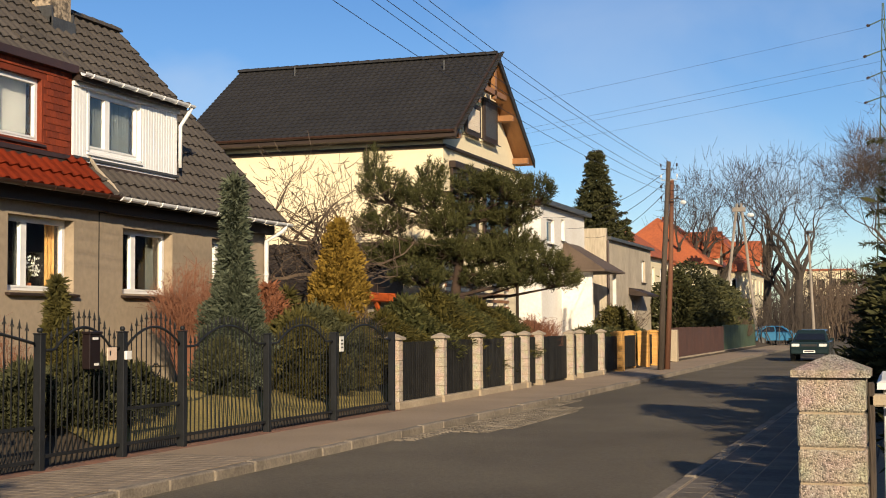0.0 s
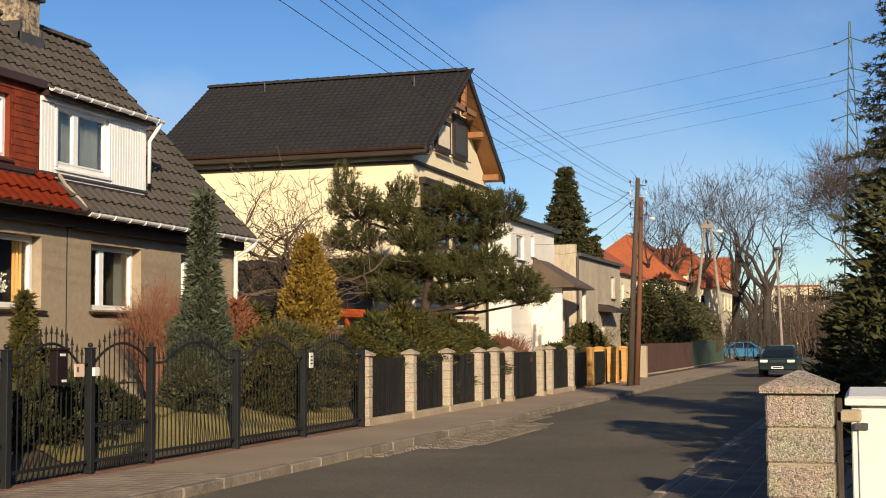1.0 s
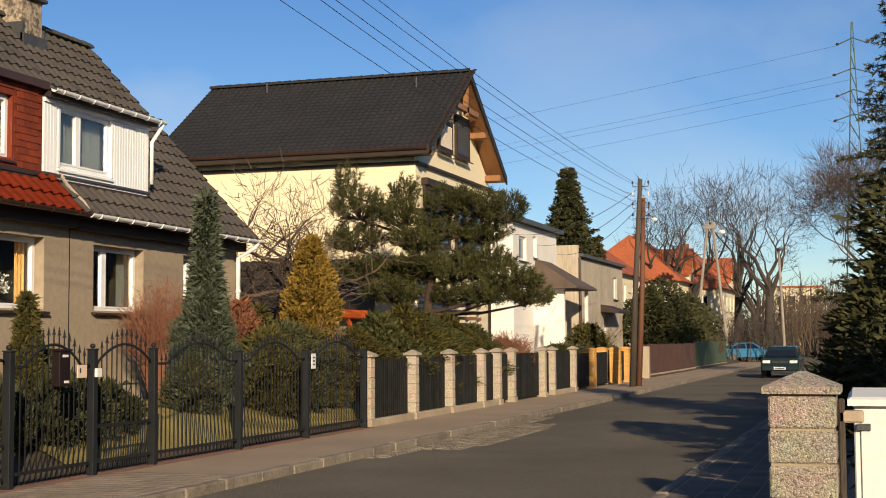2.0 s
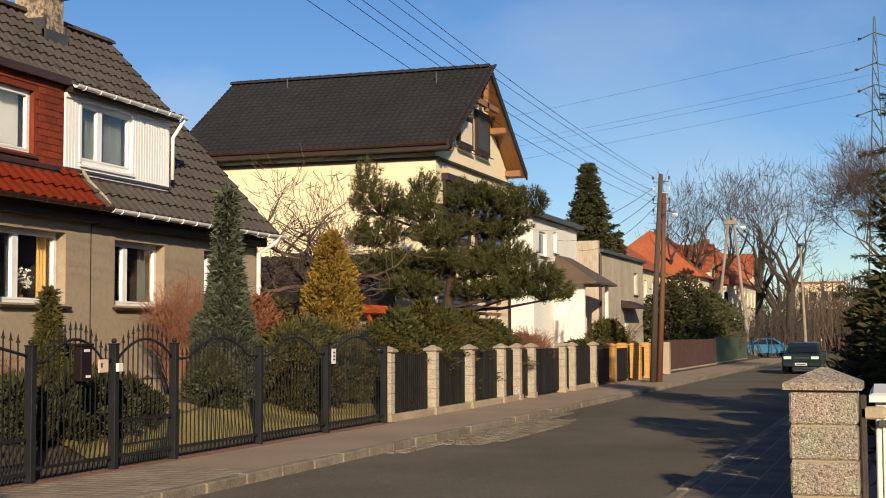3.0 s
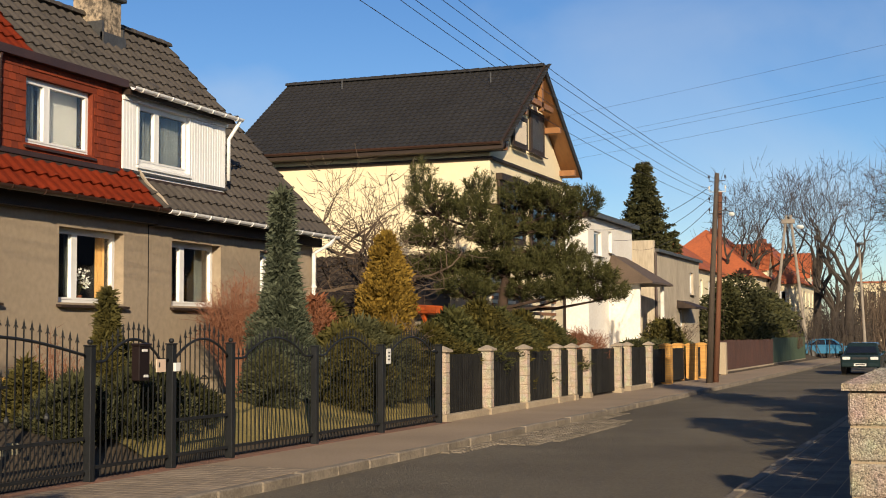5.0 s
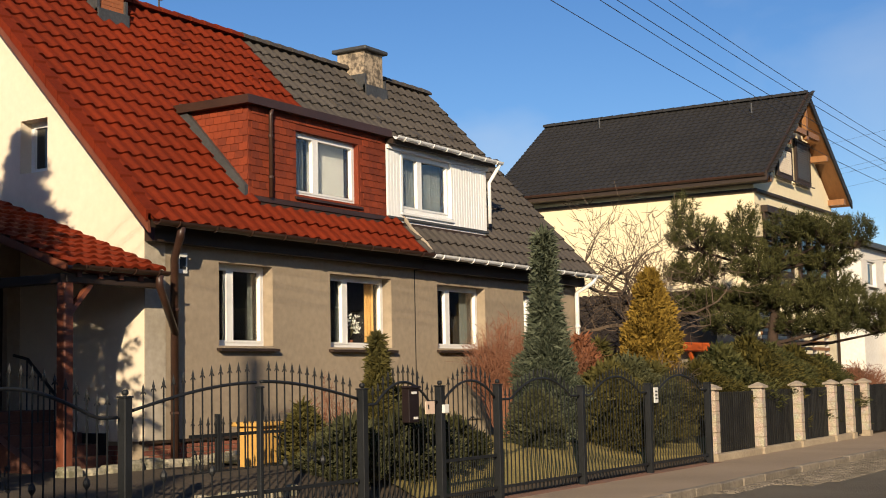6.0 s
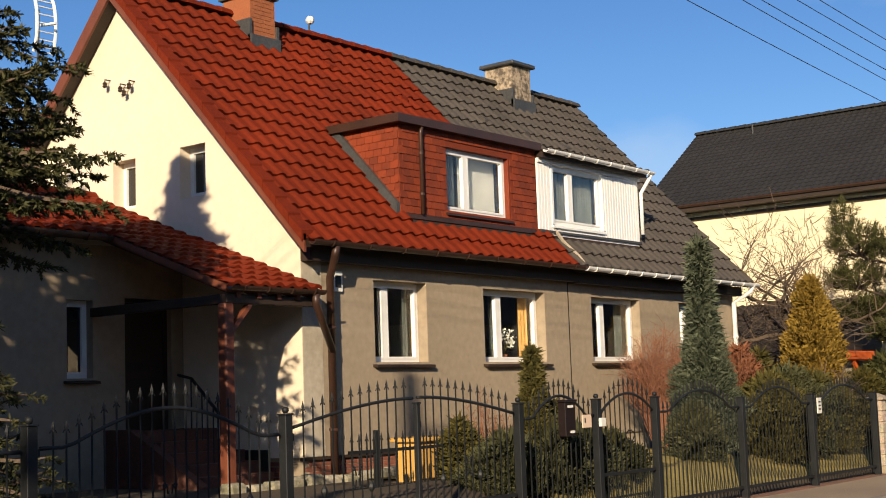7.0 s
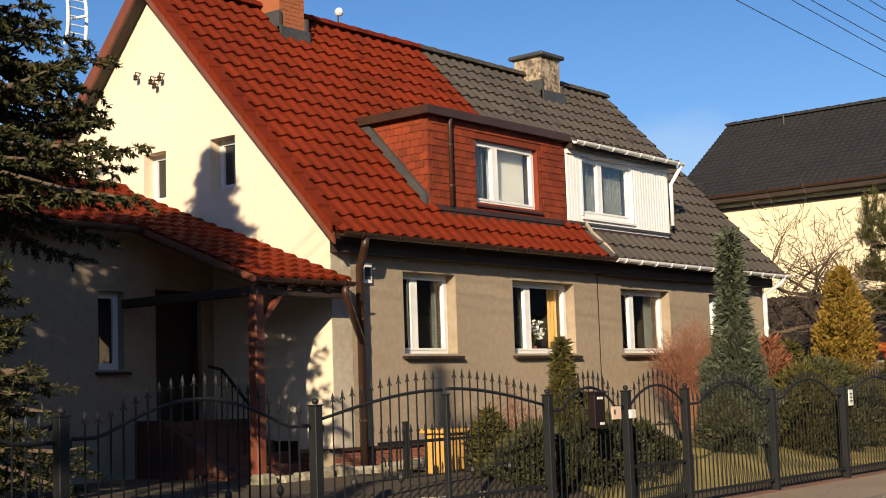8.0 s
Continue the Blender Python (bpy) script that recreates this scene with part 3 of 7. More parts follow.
# ---- details of the twin house ----
def pipe(pts, r, material, parent, name="downpipe"):
    g = Geo()
    g.tube(pts, r, 8)
    pp = part(name, g, material, parent, smooth=True)
    for a, b in zip(pts[:-1], pts[1:]):
        a, b = Vector(a), Vector(b)
        if (b - a).length > 1.2:
            for k in (0.25, 0.75):
                c = a.lerp(b, k)
                gg = Geo()
                gg.tube([c - (b - a).normalized() * 0.02, c + (b - a).normalized() * 0.02], r * 1.2, 8)
                part("pipe_clip", gg, material, pp)
    return pp


g = Geo()
g.box(X0, 13.8, 3.72, XJ, 14.0, 3.92)
part("soffit", g, "darkwood", red_half)
g = Geo()
g.box(XJ + 0.01, 13.8, 3.7, X1 + 0.1, 14.0, 3.9)
part("soffit", g, "darkwood", grey_half)
gutter((X0 - 0.25, 13.52, 3.98), (XJ - 0.1, 13.52, 3.98), 0.075, "brownpipe", red_half, 9)
gutter((XJ - 0.1, 13.5, 3.97), (X1 + 0.3, 13.5, 3.95), 0.075, "pvc", grey_half, 13)
pipe([(X1 + 0.05, 13.5, 3.9), (X1 + 0.02, 13.55, 3.78), (X1 - 0.12, 13.9, 3.55), (X1 - 0.12, 13.9, 0.5)], 0.055, "pvc", grey_half)
main_pipe = pipe([(14.66, 13.52, 3.92), (14.66, 13.55, 3.78), (14.88, 13.87, 3.5), (14.88, 13.87, 0.5)], 0.06, "brownpipe", red_half)
pipe([(14.2, 13.52, 3.2), (14.22, 13.54, 3.05), (14.88, 13.85, 2.4)], 0.055, "brownpipe", red_half)
# pale strip of new render beside the corner
g = Geo()
g.box(X0, 13.992, 0.87, 14.82, 14.0, 3.74)
part("render_strip", g, "newrender", red_half, "pale plaster strip")
# the bare joint between the halves
g = Geo()
g.box(XJ - 0.012, 13.997, 0.5, XJ + 0.016, 14.02, 3.75)
part("wall_joint", g, "dark", grey_half)
g = Geo()
g.box(X0 + 0.02, 14.06, 0.0, XJ, 14.4, 0.86)
g.box(X0 + 0.06, 14.4, 0.0, X0 + 0.4, 21.9, 0.86)
plinth = part("plinth", g, "mortar", red_half)
g = Geo()
g.box(X0 - 0.01, 14.0, 0.82, XJ, 14.1, 0.865)
part("plinth_ledge", g, "darkwood", red_half)
g = Geo()
g.box(XJ, 14.04, 0.0, X1, 14.4, 0.86)
part("plinth", g, "concrete", grey_half)
# number plate: bars only
plate = part("number_plate", Geo().box(15.04, 13.95, 3.3, 15.24, 13.99, 3.6), "sign", red_half, "white number plate")
part("print_bar", Geo().box(15.08, 13.94, 3.36, 15.2, 13.95, 3.54), "bars", plate)

# rakes of the red roof
for sgn, ye, ze in ((1, EY, EZ), (-1, 22.4, roof_z(22.4))):
    g = Geo()
    g.prism([(X0 - 0.32, ye, ze + 0.05), (X0 - 0.32, RY, RZ + 0.06), (X0 - 0.32, RY, RZ - 0.24), (X0 - 0.32, ye, ze - 0.22)], (0, 0, 0), (0.05, 0, 0))
    part("bargeboard", g, "redwood", red_half)
n = 17
ln = math.hypot(RY - EY, RZ - EZ)
for i in range(n):
    g = Geo()
    t0, t1 = i / n, (i + 1.1) / n
    pts = [(EY + (RY - EY) * t, EZ + (RZ - EZ) * t) for t in (t0, t1)]
    (ya, za), (yb, zb) = pts
    g.rings([[(X0 - 0.36, ya, za - 0.06), (X0 - 0.36, ya, za + 0.1), (X0 - 0.12, ya, za + 0.12), (X0 - 0.12, ya, za)],
             [(X0 - 0.35, yb, zb - 0.08), (X0 - 0.35, yb, zb + 0.06), (X0 - 0.12, yb, zb + 0.08), (X0 - 0.12, yb, zb - 0.02)]])
    part("verge_tile", g, "redtile", red_half)
g = Geo()
g.tube([(XJ - 0.05 + 0.04 * math.sin(k * 1.7), EY - 0.05 + 0.14 * k, roof_z(EY + 0.14 * k) + 0.02) for k in range(6)], 0.035, 5)
part("verge_mortar", g, "capstone", grey_half)

# red shingled dormer
DY = 14.2
red_dormer = new("dormer")
red_dormer.parent = red_half
DW = (18.2, 4.82, 20.02, 5.92)
g = Geo()
wall_with_holes(g, 16.95, 20.9, 4.5, 6.16, [DW], 0.12, front(DY))
part("dormer_wall", g, "shingle", red_dormer)
g = Geo()
g.prism([(16.95, DY + 0.12, 4.55), (16.95, DY + 0.12, 6.16), (16.95, 15.6, 6.16)], (0, 0, 0), (0.12, 0, 0))
part("dormer_cheek", g, "shingle", red_dormer)
g = Geo()
g.box(16.8, DY - 0.14, 6.16, 20.92, 15.75, 6.3)
part("dormer_roof", g, "brownpipe", red_dormer)
g = Geo()
g.box(16.95, DY - 0.05, 4.6, 20.9, DY - 0.004, 4.68)
part("apron_flashing", g, "brownpipe", red_dormer)
pipe([(17.45, DY - 0.1, 6.15), (17.45, DY - 0.07, 6.05), (17.45, DY - 0.07, 4.68)], 0.035, "brownpipe", red_dormer)
g = Geo()
g.prism([(16.86, DY, roof_z(DY) - 0.02), (16.86, 15.6, roof_z(15.6) - 0.02), (16.86, 15.6, roof_z(15.6) + 0.2), (16.86, DY, roof_z(DY) + 0.2)], (0, 0, 0), (0.085, 0, 0))
part("side_flashing", g, "flash", red_dormer)
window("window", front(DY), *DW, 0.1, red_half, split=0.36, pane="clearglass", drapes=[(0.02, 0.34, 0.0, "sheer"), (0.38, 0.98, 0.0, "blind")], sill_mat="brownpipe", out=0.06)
SW, SHH = 0.178, 0.122
sh = Geo().add([(0, -0.004, SHH + 0.01), (0, -0.016, 0.012), (0.012, -0.017, 0), (SW - 0.018, -0.017, 0), (SW - 0.006, -0.016, 0.012), (SW - 0.006, -0.004, SHH + 0.01),
                (0, 0, SHH), (0, 0, 0.012), (0.012, 0, 0), (SW - 0.018, 0, 0), (SW - 0.006, 0, 0.012), (SW - 0.006, 0, SHH)],
               [(0, 1, 2, 3, 4, 5), (0, 6, 7, 1), (1, 7, 8, 2), (2, 8, 9, 3), (3, 9, 10, 4), (4, 10, 11, 5)]).mesh("shingle", "shingle")
for r in range(12):
    z = 4.69 + r * SHH
    yb = EY + (z - EZ) / SL
    for c in range(23):
        x = 16.95 + c * SW - (SW / 2 if r % 2 else 0)
        if x < 16.94 or x + SW > 20.91 or (x + SW > DW[0] and x < DW[2] and z + SHH > DW[1] and z < DW[3]):
            continue
        ob = new("shingle", sh)
        ob.parent, ob.location = red_dormer, (x, DY - 0.002, z)
    for c in range(9):
        y = DY + (c + 1) * SW + (SW / 2 if r % 2 else 0)
        if y < yb + 0.05 and y < 15.6:
            ob = new("shingle", sh)
            ob.parent, ob.location, ob.rotation_euler = red_dormer, (16.948, y, z), (0, 0, -math.pi / 2)

# white clad dormer with its lean-to roof
white_dormer = new("dormer")
white_dormer.parent = grey_half
WW = (21.44, 4.85, 23.2, 5.965)
g = Geo()
wall_with_holes(g, 20.93, 24.62, 4.6, 6.05, [WW], 0.12, front(DY))
part("dormer_wall", g, "cladding", white_dormer)
g = Geo()
g.prism([(24.5, DY + 0.12, 4.7), (24.5, DY + 0.12, 6.1), (24.5, 15.6, 6.25), (24.5, 15.5, 6.0)], (0, 0, 0), (0.12, 0, 0))
part("dormer_cheek", g, "cladding", white_dormer)
board = Geo().box(0, -0.012, 0, 0.0955, 0.0, 1.25, 0.004).mesh("cladding_board", "cladding")
x = 20.94
while x < 24.55:
    if not (x + 0.09 > WW[0] - 0.06 and x < WW[2] + 0.05):
        ob = new("cladding_board", board)
        ob.parent, ob.location = white_dormer, (x, DY - 0.002, 4.71)
    x += 0.098
g = Geo()
g.box(20.93, DY - 0.05, 5.97, 24.64, DY - 0.003, 6.1)
part("fascia", g, "pvc", white_dormer)
g = Geo()
g.box(20.93, DY - 0.04, 4.66, 24.64, DY - 0.004, 4.705)
part("drip_board", g, "flash", white_dormer)
g = Geo()
g.box(WW[0] - 0.06, DY - 0.022, WW[1] - 0.01, WW[0], DY - 0.003, WW[3]), g.box(WW[2], DY - 0.022, WW[1] - 0.01, WW[2] + 0.05, DY - 0.003, WW[3])
part("window_trim", g, "pvc", white_dormer)
# the drape's grey covers the blind and also paints in reflected sky
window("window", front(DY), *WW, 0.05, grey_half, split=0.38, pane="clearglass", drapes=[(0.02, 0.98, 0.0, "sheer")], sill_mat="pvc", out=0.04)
SH = 0.15
g = Geo()
g.prism([(20.9, 14.02, 6.14), (20.9, 15.95, 6.14 + 1.93 * SH), (20.9, 15.95, 6.04 + 1.93 * SH), (20.9, 14.02, 6.04)], (0, 0, 0), (3.8, 0, 0))
part("lean_to_roof", g, "darkwood", white_dormer)
ln2 = math.hypot(1.9, 1.9 * SH)
tile_roof((20.9, 13.98, 6.14), (1, 0, 0), (0, 1.9, 1.9 * SH), 3.78, ln2 - 0.1, 0.3, ln2 / 6, lambda a, b: True, "greytile", white_dormer, 0)
gutter((20.85, 13.92, 6.17), (24.8, 13.92, 6.15), 0.065, "pvc", grey_half, 8)
pipe([(24.72, 13.92, 6.1), (24.7, 13.98, 5.98), (24.62, 14.12, 5.72), (24.62, 14.12, 4.86)], 0.04, "pvc", grey_half)

# chimneys, vent, aerials
ch = thing("chimney", "orange brick chimney with dark flue on the red roof", "chimney")
part("chimney_body", Geo().box(16.8, 17.45, 7.7, 17.42, 18.15, 9.0), "orangebrick", ch)
part("crown", Geo().box(16.74, 17.39, 9.0, 17.48, 18.21, 9.06), "flash", ch)
part("flue", Geo().lathe((17.1, 17.8, 9.05), [(0.09, 0), (0.09, 0.5), (0.15, 0.5), (0.15, 0.56)]), "darkwood", ch, smooth=True)
g = Geo()
g.box(16.74, 17.4, 7.9, 16.8, 18.1, 8.55), g.box(16.74, 17.36, 7.9, 17.48, 17.45, 8.25), g.box(17.42, 17.4, 7.9, 17.48, 18.1, 8.5)
part("flashing", g, "flash", ch)
bk = Geo().box(0, -0.006, 0, 0.235, 0, 0.062).mesh("brick", "orangebrick")
for r in range(9):
    for c in range(2):
        ob = new("brick", bk)
        ob.parent, ob.location = ch, (16.815 + c * 0.255 + (0.08 if r % 2 else 0), 17.449, 8.28 + r * 0.077)
ch = thing("chimney", "weathered chimney with peeling plaster and slab cap", "chimney")
part("chimney_body", Geo().box(24.9, 17.45, 7.7, 25.62, 18.2, 9.1), "oldbrick", ch)
part("crown", Geo().box(24.8, 17.35, 9.1, 25.72, 18.3, 9.19, 0.02), "flash", ch)
g = Geo()
g.box(24.84, 17.4, 7.9, 24.9, 18.1, 8.55), g.box(24.84, 17.36, 7.9, 25.68, 17.45, 8.3), g.box(25.62, 17.4, 7.9, 25.68, 18.1, 8.5)
part("flashing", g, "flash", ch)
vent = thing("roof_vent", "small grey wind vent on the red ridge", "vent")
part("pipe", Geo().tube([(18.9, 18, 8.6), (18.9, 18, 9.0)], 0.02, 6), "flash", vent)
part("cowl", Geo().ball((18.93, 18, 9.05), 0.09), "whitemetal", vent)
for x, y in ((22.9, 16.7), (24.2, 16.6), (25.5, 16.4), (27.2, 16.6), (18.7, 17.2), (20.3, 16.8)):
    g = Geo()
    z = roof_z(y)
    g.rings([[(x - 0.1, y, z + 0.04), (x + 0.1, y, z + 0.04), (x + 0.1, y, z + 0.12), (x - 0.1, y, z + 0.12)], [(x - 0.08, y + 0.22, z + 0.24), (x + 0.08, y + 0.22, z + 0.24), (x + 0.08, y + 0.22, z + 0.26), (x - 0.08, y + 0.22, z + 0.26)]])
    solid("vent_tile", g, "greytile" if x > XJ else "redtile", "small raised vent tile in the roof", "vent tile", "vent tiles")
dish = thing("antenna", "white grid antenna on a tall mast behind the house", "antenna", (3.65, 4.4, 1.75))
part("mast", Geo().tube([(12.6, 18.6, -1.4), (12.6, 18.6, 8.0)], 0.03, 6), "flash", dish)
for s in (-1, 1):
    g = Geo()
    g.tube([(12.6 + 0.22 * s, 18.5 - 0.18 * math.cos(a), 7.65 + 0.6 * math.sin(a)) for a in [-1.3 + 0.26 * k for k in range(11)]], 0.035, 6)
    part("rim", g, "pvc", dish)
g = Geo()
for k in range(9):
    a = -1.2 + 0.3 * k
    g.tube([(12.38, 18.5 - 0.18 * math.cos(a), 7.65 + 0.6 * math.sin(a)), (12.82, 18.5 - 0.18 * math.cos(a), 7.65 + 0.6 * math.sin(a))], 0.014, 4)
part("grid", g, "pvc", dish)
part("feed", Geo().tube([(12.6, 18.5, 7.65), (12.6, 18.0, 7.6)], 0.03, 6), "pvc", dish)
# insulators and service wires at the gable
for y, z in ((18.35, 7.12), (17.95, 6.98), (17.72, 7.0), (17.85, 6.9)):
    g = Geo()
    g.tube([(14.4, y, z + 0.05), (14.28, y, z + 0.05), (14.28, y, z)], 0.012, 4)
    g.lathe((14.28, y, z - 0.09), [(0.02, 0), (0.045, 0.02), (0.03, 0.05), (0.045, 0.07), (0.02, 0.1)], 8)
    solid("insulator", g, "darkwood", "brown ceramic insulator on the gable wall", "insulator", "gable insulators")


# ---- entrance annex and porch ----
annex = thing("annex", "shaded entrance annex with a red tiled roof", "house")
AX0, AY, PX0, PY = 9.5, 16.6, 12.55, 13.6
HD, HWN = (13.25, 1.3, 14.15, 3.33), (12.2, 2.12, 12.66, 3.27)
g = Geo()
wall_with_holes(g, AX0, X0 - 0.006, 0.3, 4.1, [HD, HWN], 0.3, front(AY))
part("front_wall", g, "beige", annex)
part("side_wall", Geo().box(AX0, AY + 0.3, 0.3, AX0 + 0.3, 21, 4.1), "beige", annex)
window("window", front(AY), *HWN, 0.15, annex, split=0, sill_mat="darkwood")
dr = new("door")
dr.parent = annex
part("door_leaf", Geo().box(HD[0] + 0.06, AY + 0.14, HD[1], HD[2] - 0.06, AY + 0.19, HD[3] - 0.06), "darkwood", dr)
g = Geo()
g.box(HD[0], AY + 0.1, HD[1], HD[0] + 0.06, AY + 0.2, HD[3]), g.box(HD[2] - 0.06, AY + 0.1, HD[1], HD[2], AY + 0.2, HD[3]), g.box(HD[0] + 0.06, AY + 0.1, HD[3] - 0.06, HD[2] - 0.06, AY + 0.2, HD[3])
part("door_frame", g, "darkwood", dr)
PS, EV, RG = 0.374, 16.1, 18.75
def pz(y):
    return 3.27 + (y - PY) * PS
g = Geo()
g.prism([(PX0, PY, pz(PY)), (PX0, EV, pz(EV)), (PX0, EV, pz(EV) - 0.1), (PX0, PY, pz(PY) - 0.1)], (0, 0, 0), (14.38 - PX0, 0, 0))
part("porch_roof", g, "redwood", annex)
g = Geo()
g.prism([(AX0 - 0.4, EV, pz(EV)), (AX0 - 0.4, RG, pz(RG)), (AX0 - 0.4, 21.4, pz(EV)), (AX0 - 0.4, 21.4, pz(EV) - 0.1), (AX0 - 0.4, RG, pz(RG) - 0.12), (AX0 - 0.4, EV, pz(EV) - 0.1)], (0, 0, 0), (14.385 - AX0 + 0.4, 0, 0))
part("roof_deck", g, "darkwood", annex)
lp = math.hypot(EV - PY, (EV - PY) * PS)
tile_roof((PX0, PY - 0.03, pz(PY - 0.03)), (1, 0, 0), (0, 1, PS), 1.8, lp, 0.26, lp / 9, lambda a, b: True, "redtile", annex, 64)
lq = math.hypot(RG - EV, (RG - EV) * PS)
tile_roof((AX0 - 0.4, EV, pz(EV)), (1, 0, 0), (0, 1, PS), 14.3 - AX0 + 0.35, lq, 0.26, lq / 9, lambda a, b: True, "redtile", annex, 0)
ridge_caps((AX0 - 0.3, RG, pz(RG) + 0.03), (14.3, RG, pz(RG) + 0.03), 0.13, "redtile", annex)
gutter((PX0, PY - 0.08, 3.25), (14.37, PY - 0.08, 3.25), 0.065, "brownpipe", annex, 4)
gutter((AX0 - 0.4, EV - 0.08, pz(EV) - 0.05), (PX0, EV - 0.08, pz(EV) - 0.05), 0.07, "brownpipe", annex, 4)
part("porch_beam", Geo().box(PX0 + 0.04, PY + 0.03, 3.02, 14.38, PY + 0.15, 3.15, 0.01), "darkwood", annex)
part("porch_beam", Geo().box(PX0 + 0.04, PY + 0.15, 3.02, PX0 + 0.17, AY - 0.02, 3.15, 0.01), "darkwood", annex)
part("porch_post", Geo().box(PX0 - 0.02, PY, 0.45, PX0 + 0.14, PY + 0.16, 3.02, 0.015), "redwood", annex)
part("porch_brace", Geo().prism([(PX0 + 0.14, PY + 0.03, 2.6), (PX0 + 0.14, PY + 0.03, 2.7), (PX0 + 0.44, PY + 0.03, 3.01), (PX0 + 0.52, PY + 0.03, 3.01)], (0, 0, 0), (0, 0.1, 0)), "redwood", annex)
for k in range(5):
    x = PX0 + 0.2 + k * 0.38
    part("rafter", Geo().prism([(x, PY, pz(PY) - 0.1), (x, AY, pz(AY) - 0.1), (x, AY, pz(AY) - 0.2), (x, PY, pz(PY) - 0.17)], (0, 0, 0), (0.08, 0, 0)), "redwood", annex)
stair = thing("stairs", "entrance stairs of shade-darkened brick with an iron handrail", "stairs")
for k in range(5):
    part("step", Geo().box(13.0, 14.6 + 0.3 * k, 0.3, 14.36, 14.95 + 0.3 * k if k < 4 else AY, 0.5 + 0.165 * (k + 1), 0.01), "shadebrick", stair)
part("cheek_wall", Geo().prism([(12.84, 14.5, 0.3), (12.84, AY, 0.3), (12.84, AY, 1.35), (12.84, 16.0, 1.35), (12.84, 14.5, 0.55)], (0, 0, 0), (0.16, 0, 0)), "shadebrick", stair)
part("handrail", Geo().tube([(14.2, 16.5, 2.15), (13.98, 15.95, 2.08), (13.45, 14.55, 1.35), (13.4, 14.4, 1.2)], 0.025, 6), "iron", stair)
for k in range(4):
    part("baluster", Geo().tube([(13.5 + 0.16 * k, 14.7 + 0.42 * k, 0.6 + 0.2 * k), (13.5 + 0.16 * k, 14.7 + 0.42 * k, 1.42 + 0.22 * k)], 0.012, 5), "iron", stair)
cw = part("cellar_window", Geo().box(14.37, 14.75, 0.62, 14.4, 15.3, 0.98), "dark", red_half)

# ---- details of the yellow house ----
part("eave_board", Geo().box(39.8, 13.0, 7.43, 40.0, 22.8, 7.62), "darkwood", yellow_house)
part("soffit", Geo().box(40.0, 13.1, 7.43, 40.45, 22.7, 7.49), "darkwood", yellow_house)
gutter((39.76, 22.8, 7.64), (39.76, 13.0, 7.64), 0.09, "brownpipe", yellow_house, 0)
for xa, xb in ((39.8, R2X), (49.1, R2X)):
    s = 1 if xa < R2X else -1
    part("bargeboard", Geo().prism([(xa, 13.0, E2 + 0.02), (xb, 13.0, R2Z + 0.05), (xb, 13.0, R2Z - 0.22), (xa, 13.0, E2 - 0.25)], (0, -0.06, 0), (0, 0, 0)), "darkwood" if s > 0 else "blacktile", yellow_house)
part("cornice", Geo().box(40.36, 13.48, 7.18, 48.85, 13.6, 7.29, 0.02), "darkwood", yellow_house)
part("cornice", Geo().box(40.36, 13.6, 7.18, 40.45, 22.6, 7.29, 0.02), "darkwood", yellow_house)
part("collar_beam", Geo().box(43.15, 13.05, 9.42, 45.75, 13.2, 9.6), "wood", yellow_house)
part("king_post", Geo().box(R2X - 0.09, 13.05, 9.3, R2X + 0.09, 13.2, 10.5), "wood", yellow_house)
for x in (40.4, 42.5, 46.5, 48.4):
    z = R2Z - abs(x - R2X) * (R2Z - E2) / (R2X - 39.9) - 0.42
    part("purlin", Geo().box(x - 0.09, 13.02, z - 0.16, x + 0.09, 13.6, z + 0.04), "wood", yellow_house)
fy = front(13.58)
for a, b, c, d, shade in ((42.45, 7.93, 44.02, 8.98, "cream"), (44.4, 7.93, 46.0, 9.4, "flash")):
    part("window_surround", Geo().box(a - 0.1, 13.56, b - 0.06, c + 0.1, 13.6, d + 0.1), "yellow", yellow_house)
    win = window("window", front(13.46), a, b, c, d, 0.0, yellow_house, split=0, frame_mat="darkwood", fw=0.1)
    for k in range(int((d - b - 0.2) / 0.0725)):
        zs = b + 0.1 + 0.0725 * k
        part("shutter_slat", Geo().box(a + 0.1, 13.462, zs, c - 0.1, 13.478, zs + 0.068, 0.004), shade, win)
for a, b, c, d in ((41.0, 4.7, 43.7, 6.6), (44.4, 4.7, 47.6, 6.6)):
    window("window", front(13.46), a, b, c, d, 0.0, yellow_house, split=0.3, frame_mat="darkwood", fw=0.12)
    part("shutter_box", Geo().box(a - 0.05, 13.36, d, c + 0.05, 13.58, d + 0.22, 0.01), "darkwood", yellow_house)
# balcony with slatted rail
bal = thing("terrace_rail", "slatted wooden terrace rail behind the pine", "rail")
for k in range(5):
    part("slat", Geo().box(37.0, 12.6, 1.9 + 0.2 * k, 43.4, 12.64, 2.0 + 0.2 * k), "wood", bal)
for k in range(6):
    part("post", Geo().box(37.05 + 1.25 * k, 12.64, 0.2, 37.15 + 1.25 * k, 12.74, 2.95), "white_wall", bal)
pipe([(48.9, 13.1, 7.2), (48.8, 13.3, 6.9), (48.5, 13.5, 6.6), (48.5, 13.5, 0.4)], 0.05, "darkwood", yellow_house)
for y, x in ((20.6, 43.9), (14.9, 43.6)):
    z = R2Z - abs(x - R2X) * (R2Z - E2) / (R2X - 39.9)
    solid("roof_rod", Geo().tube([(x, y, z), (x, y, z + 0.35)], 0.03, 5), "flash", "short metal rod standing on the dark roof", "rod", "roof rods")
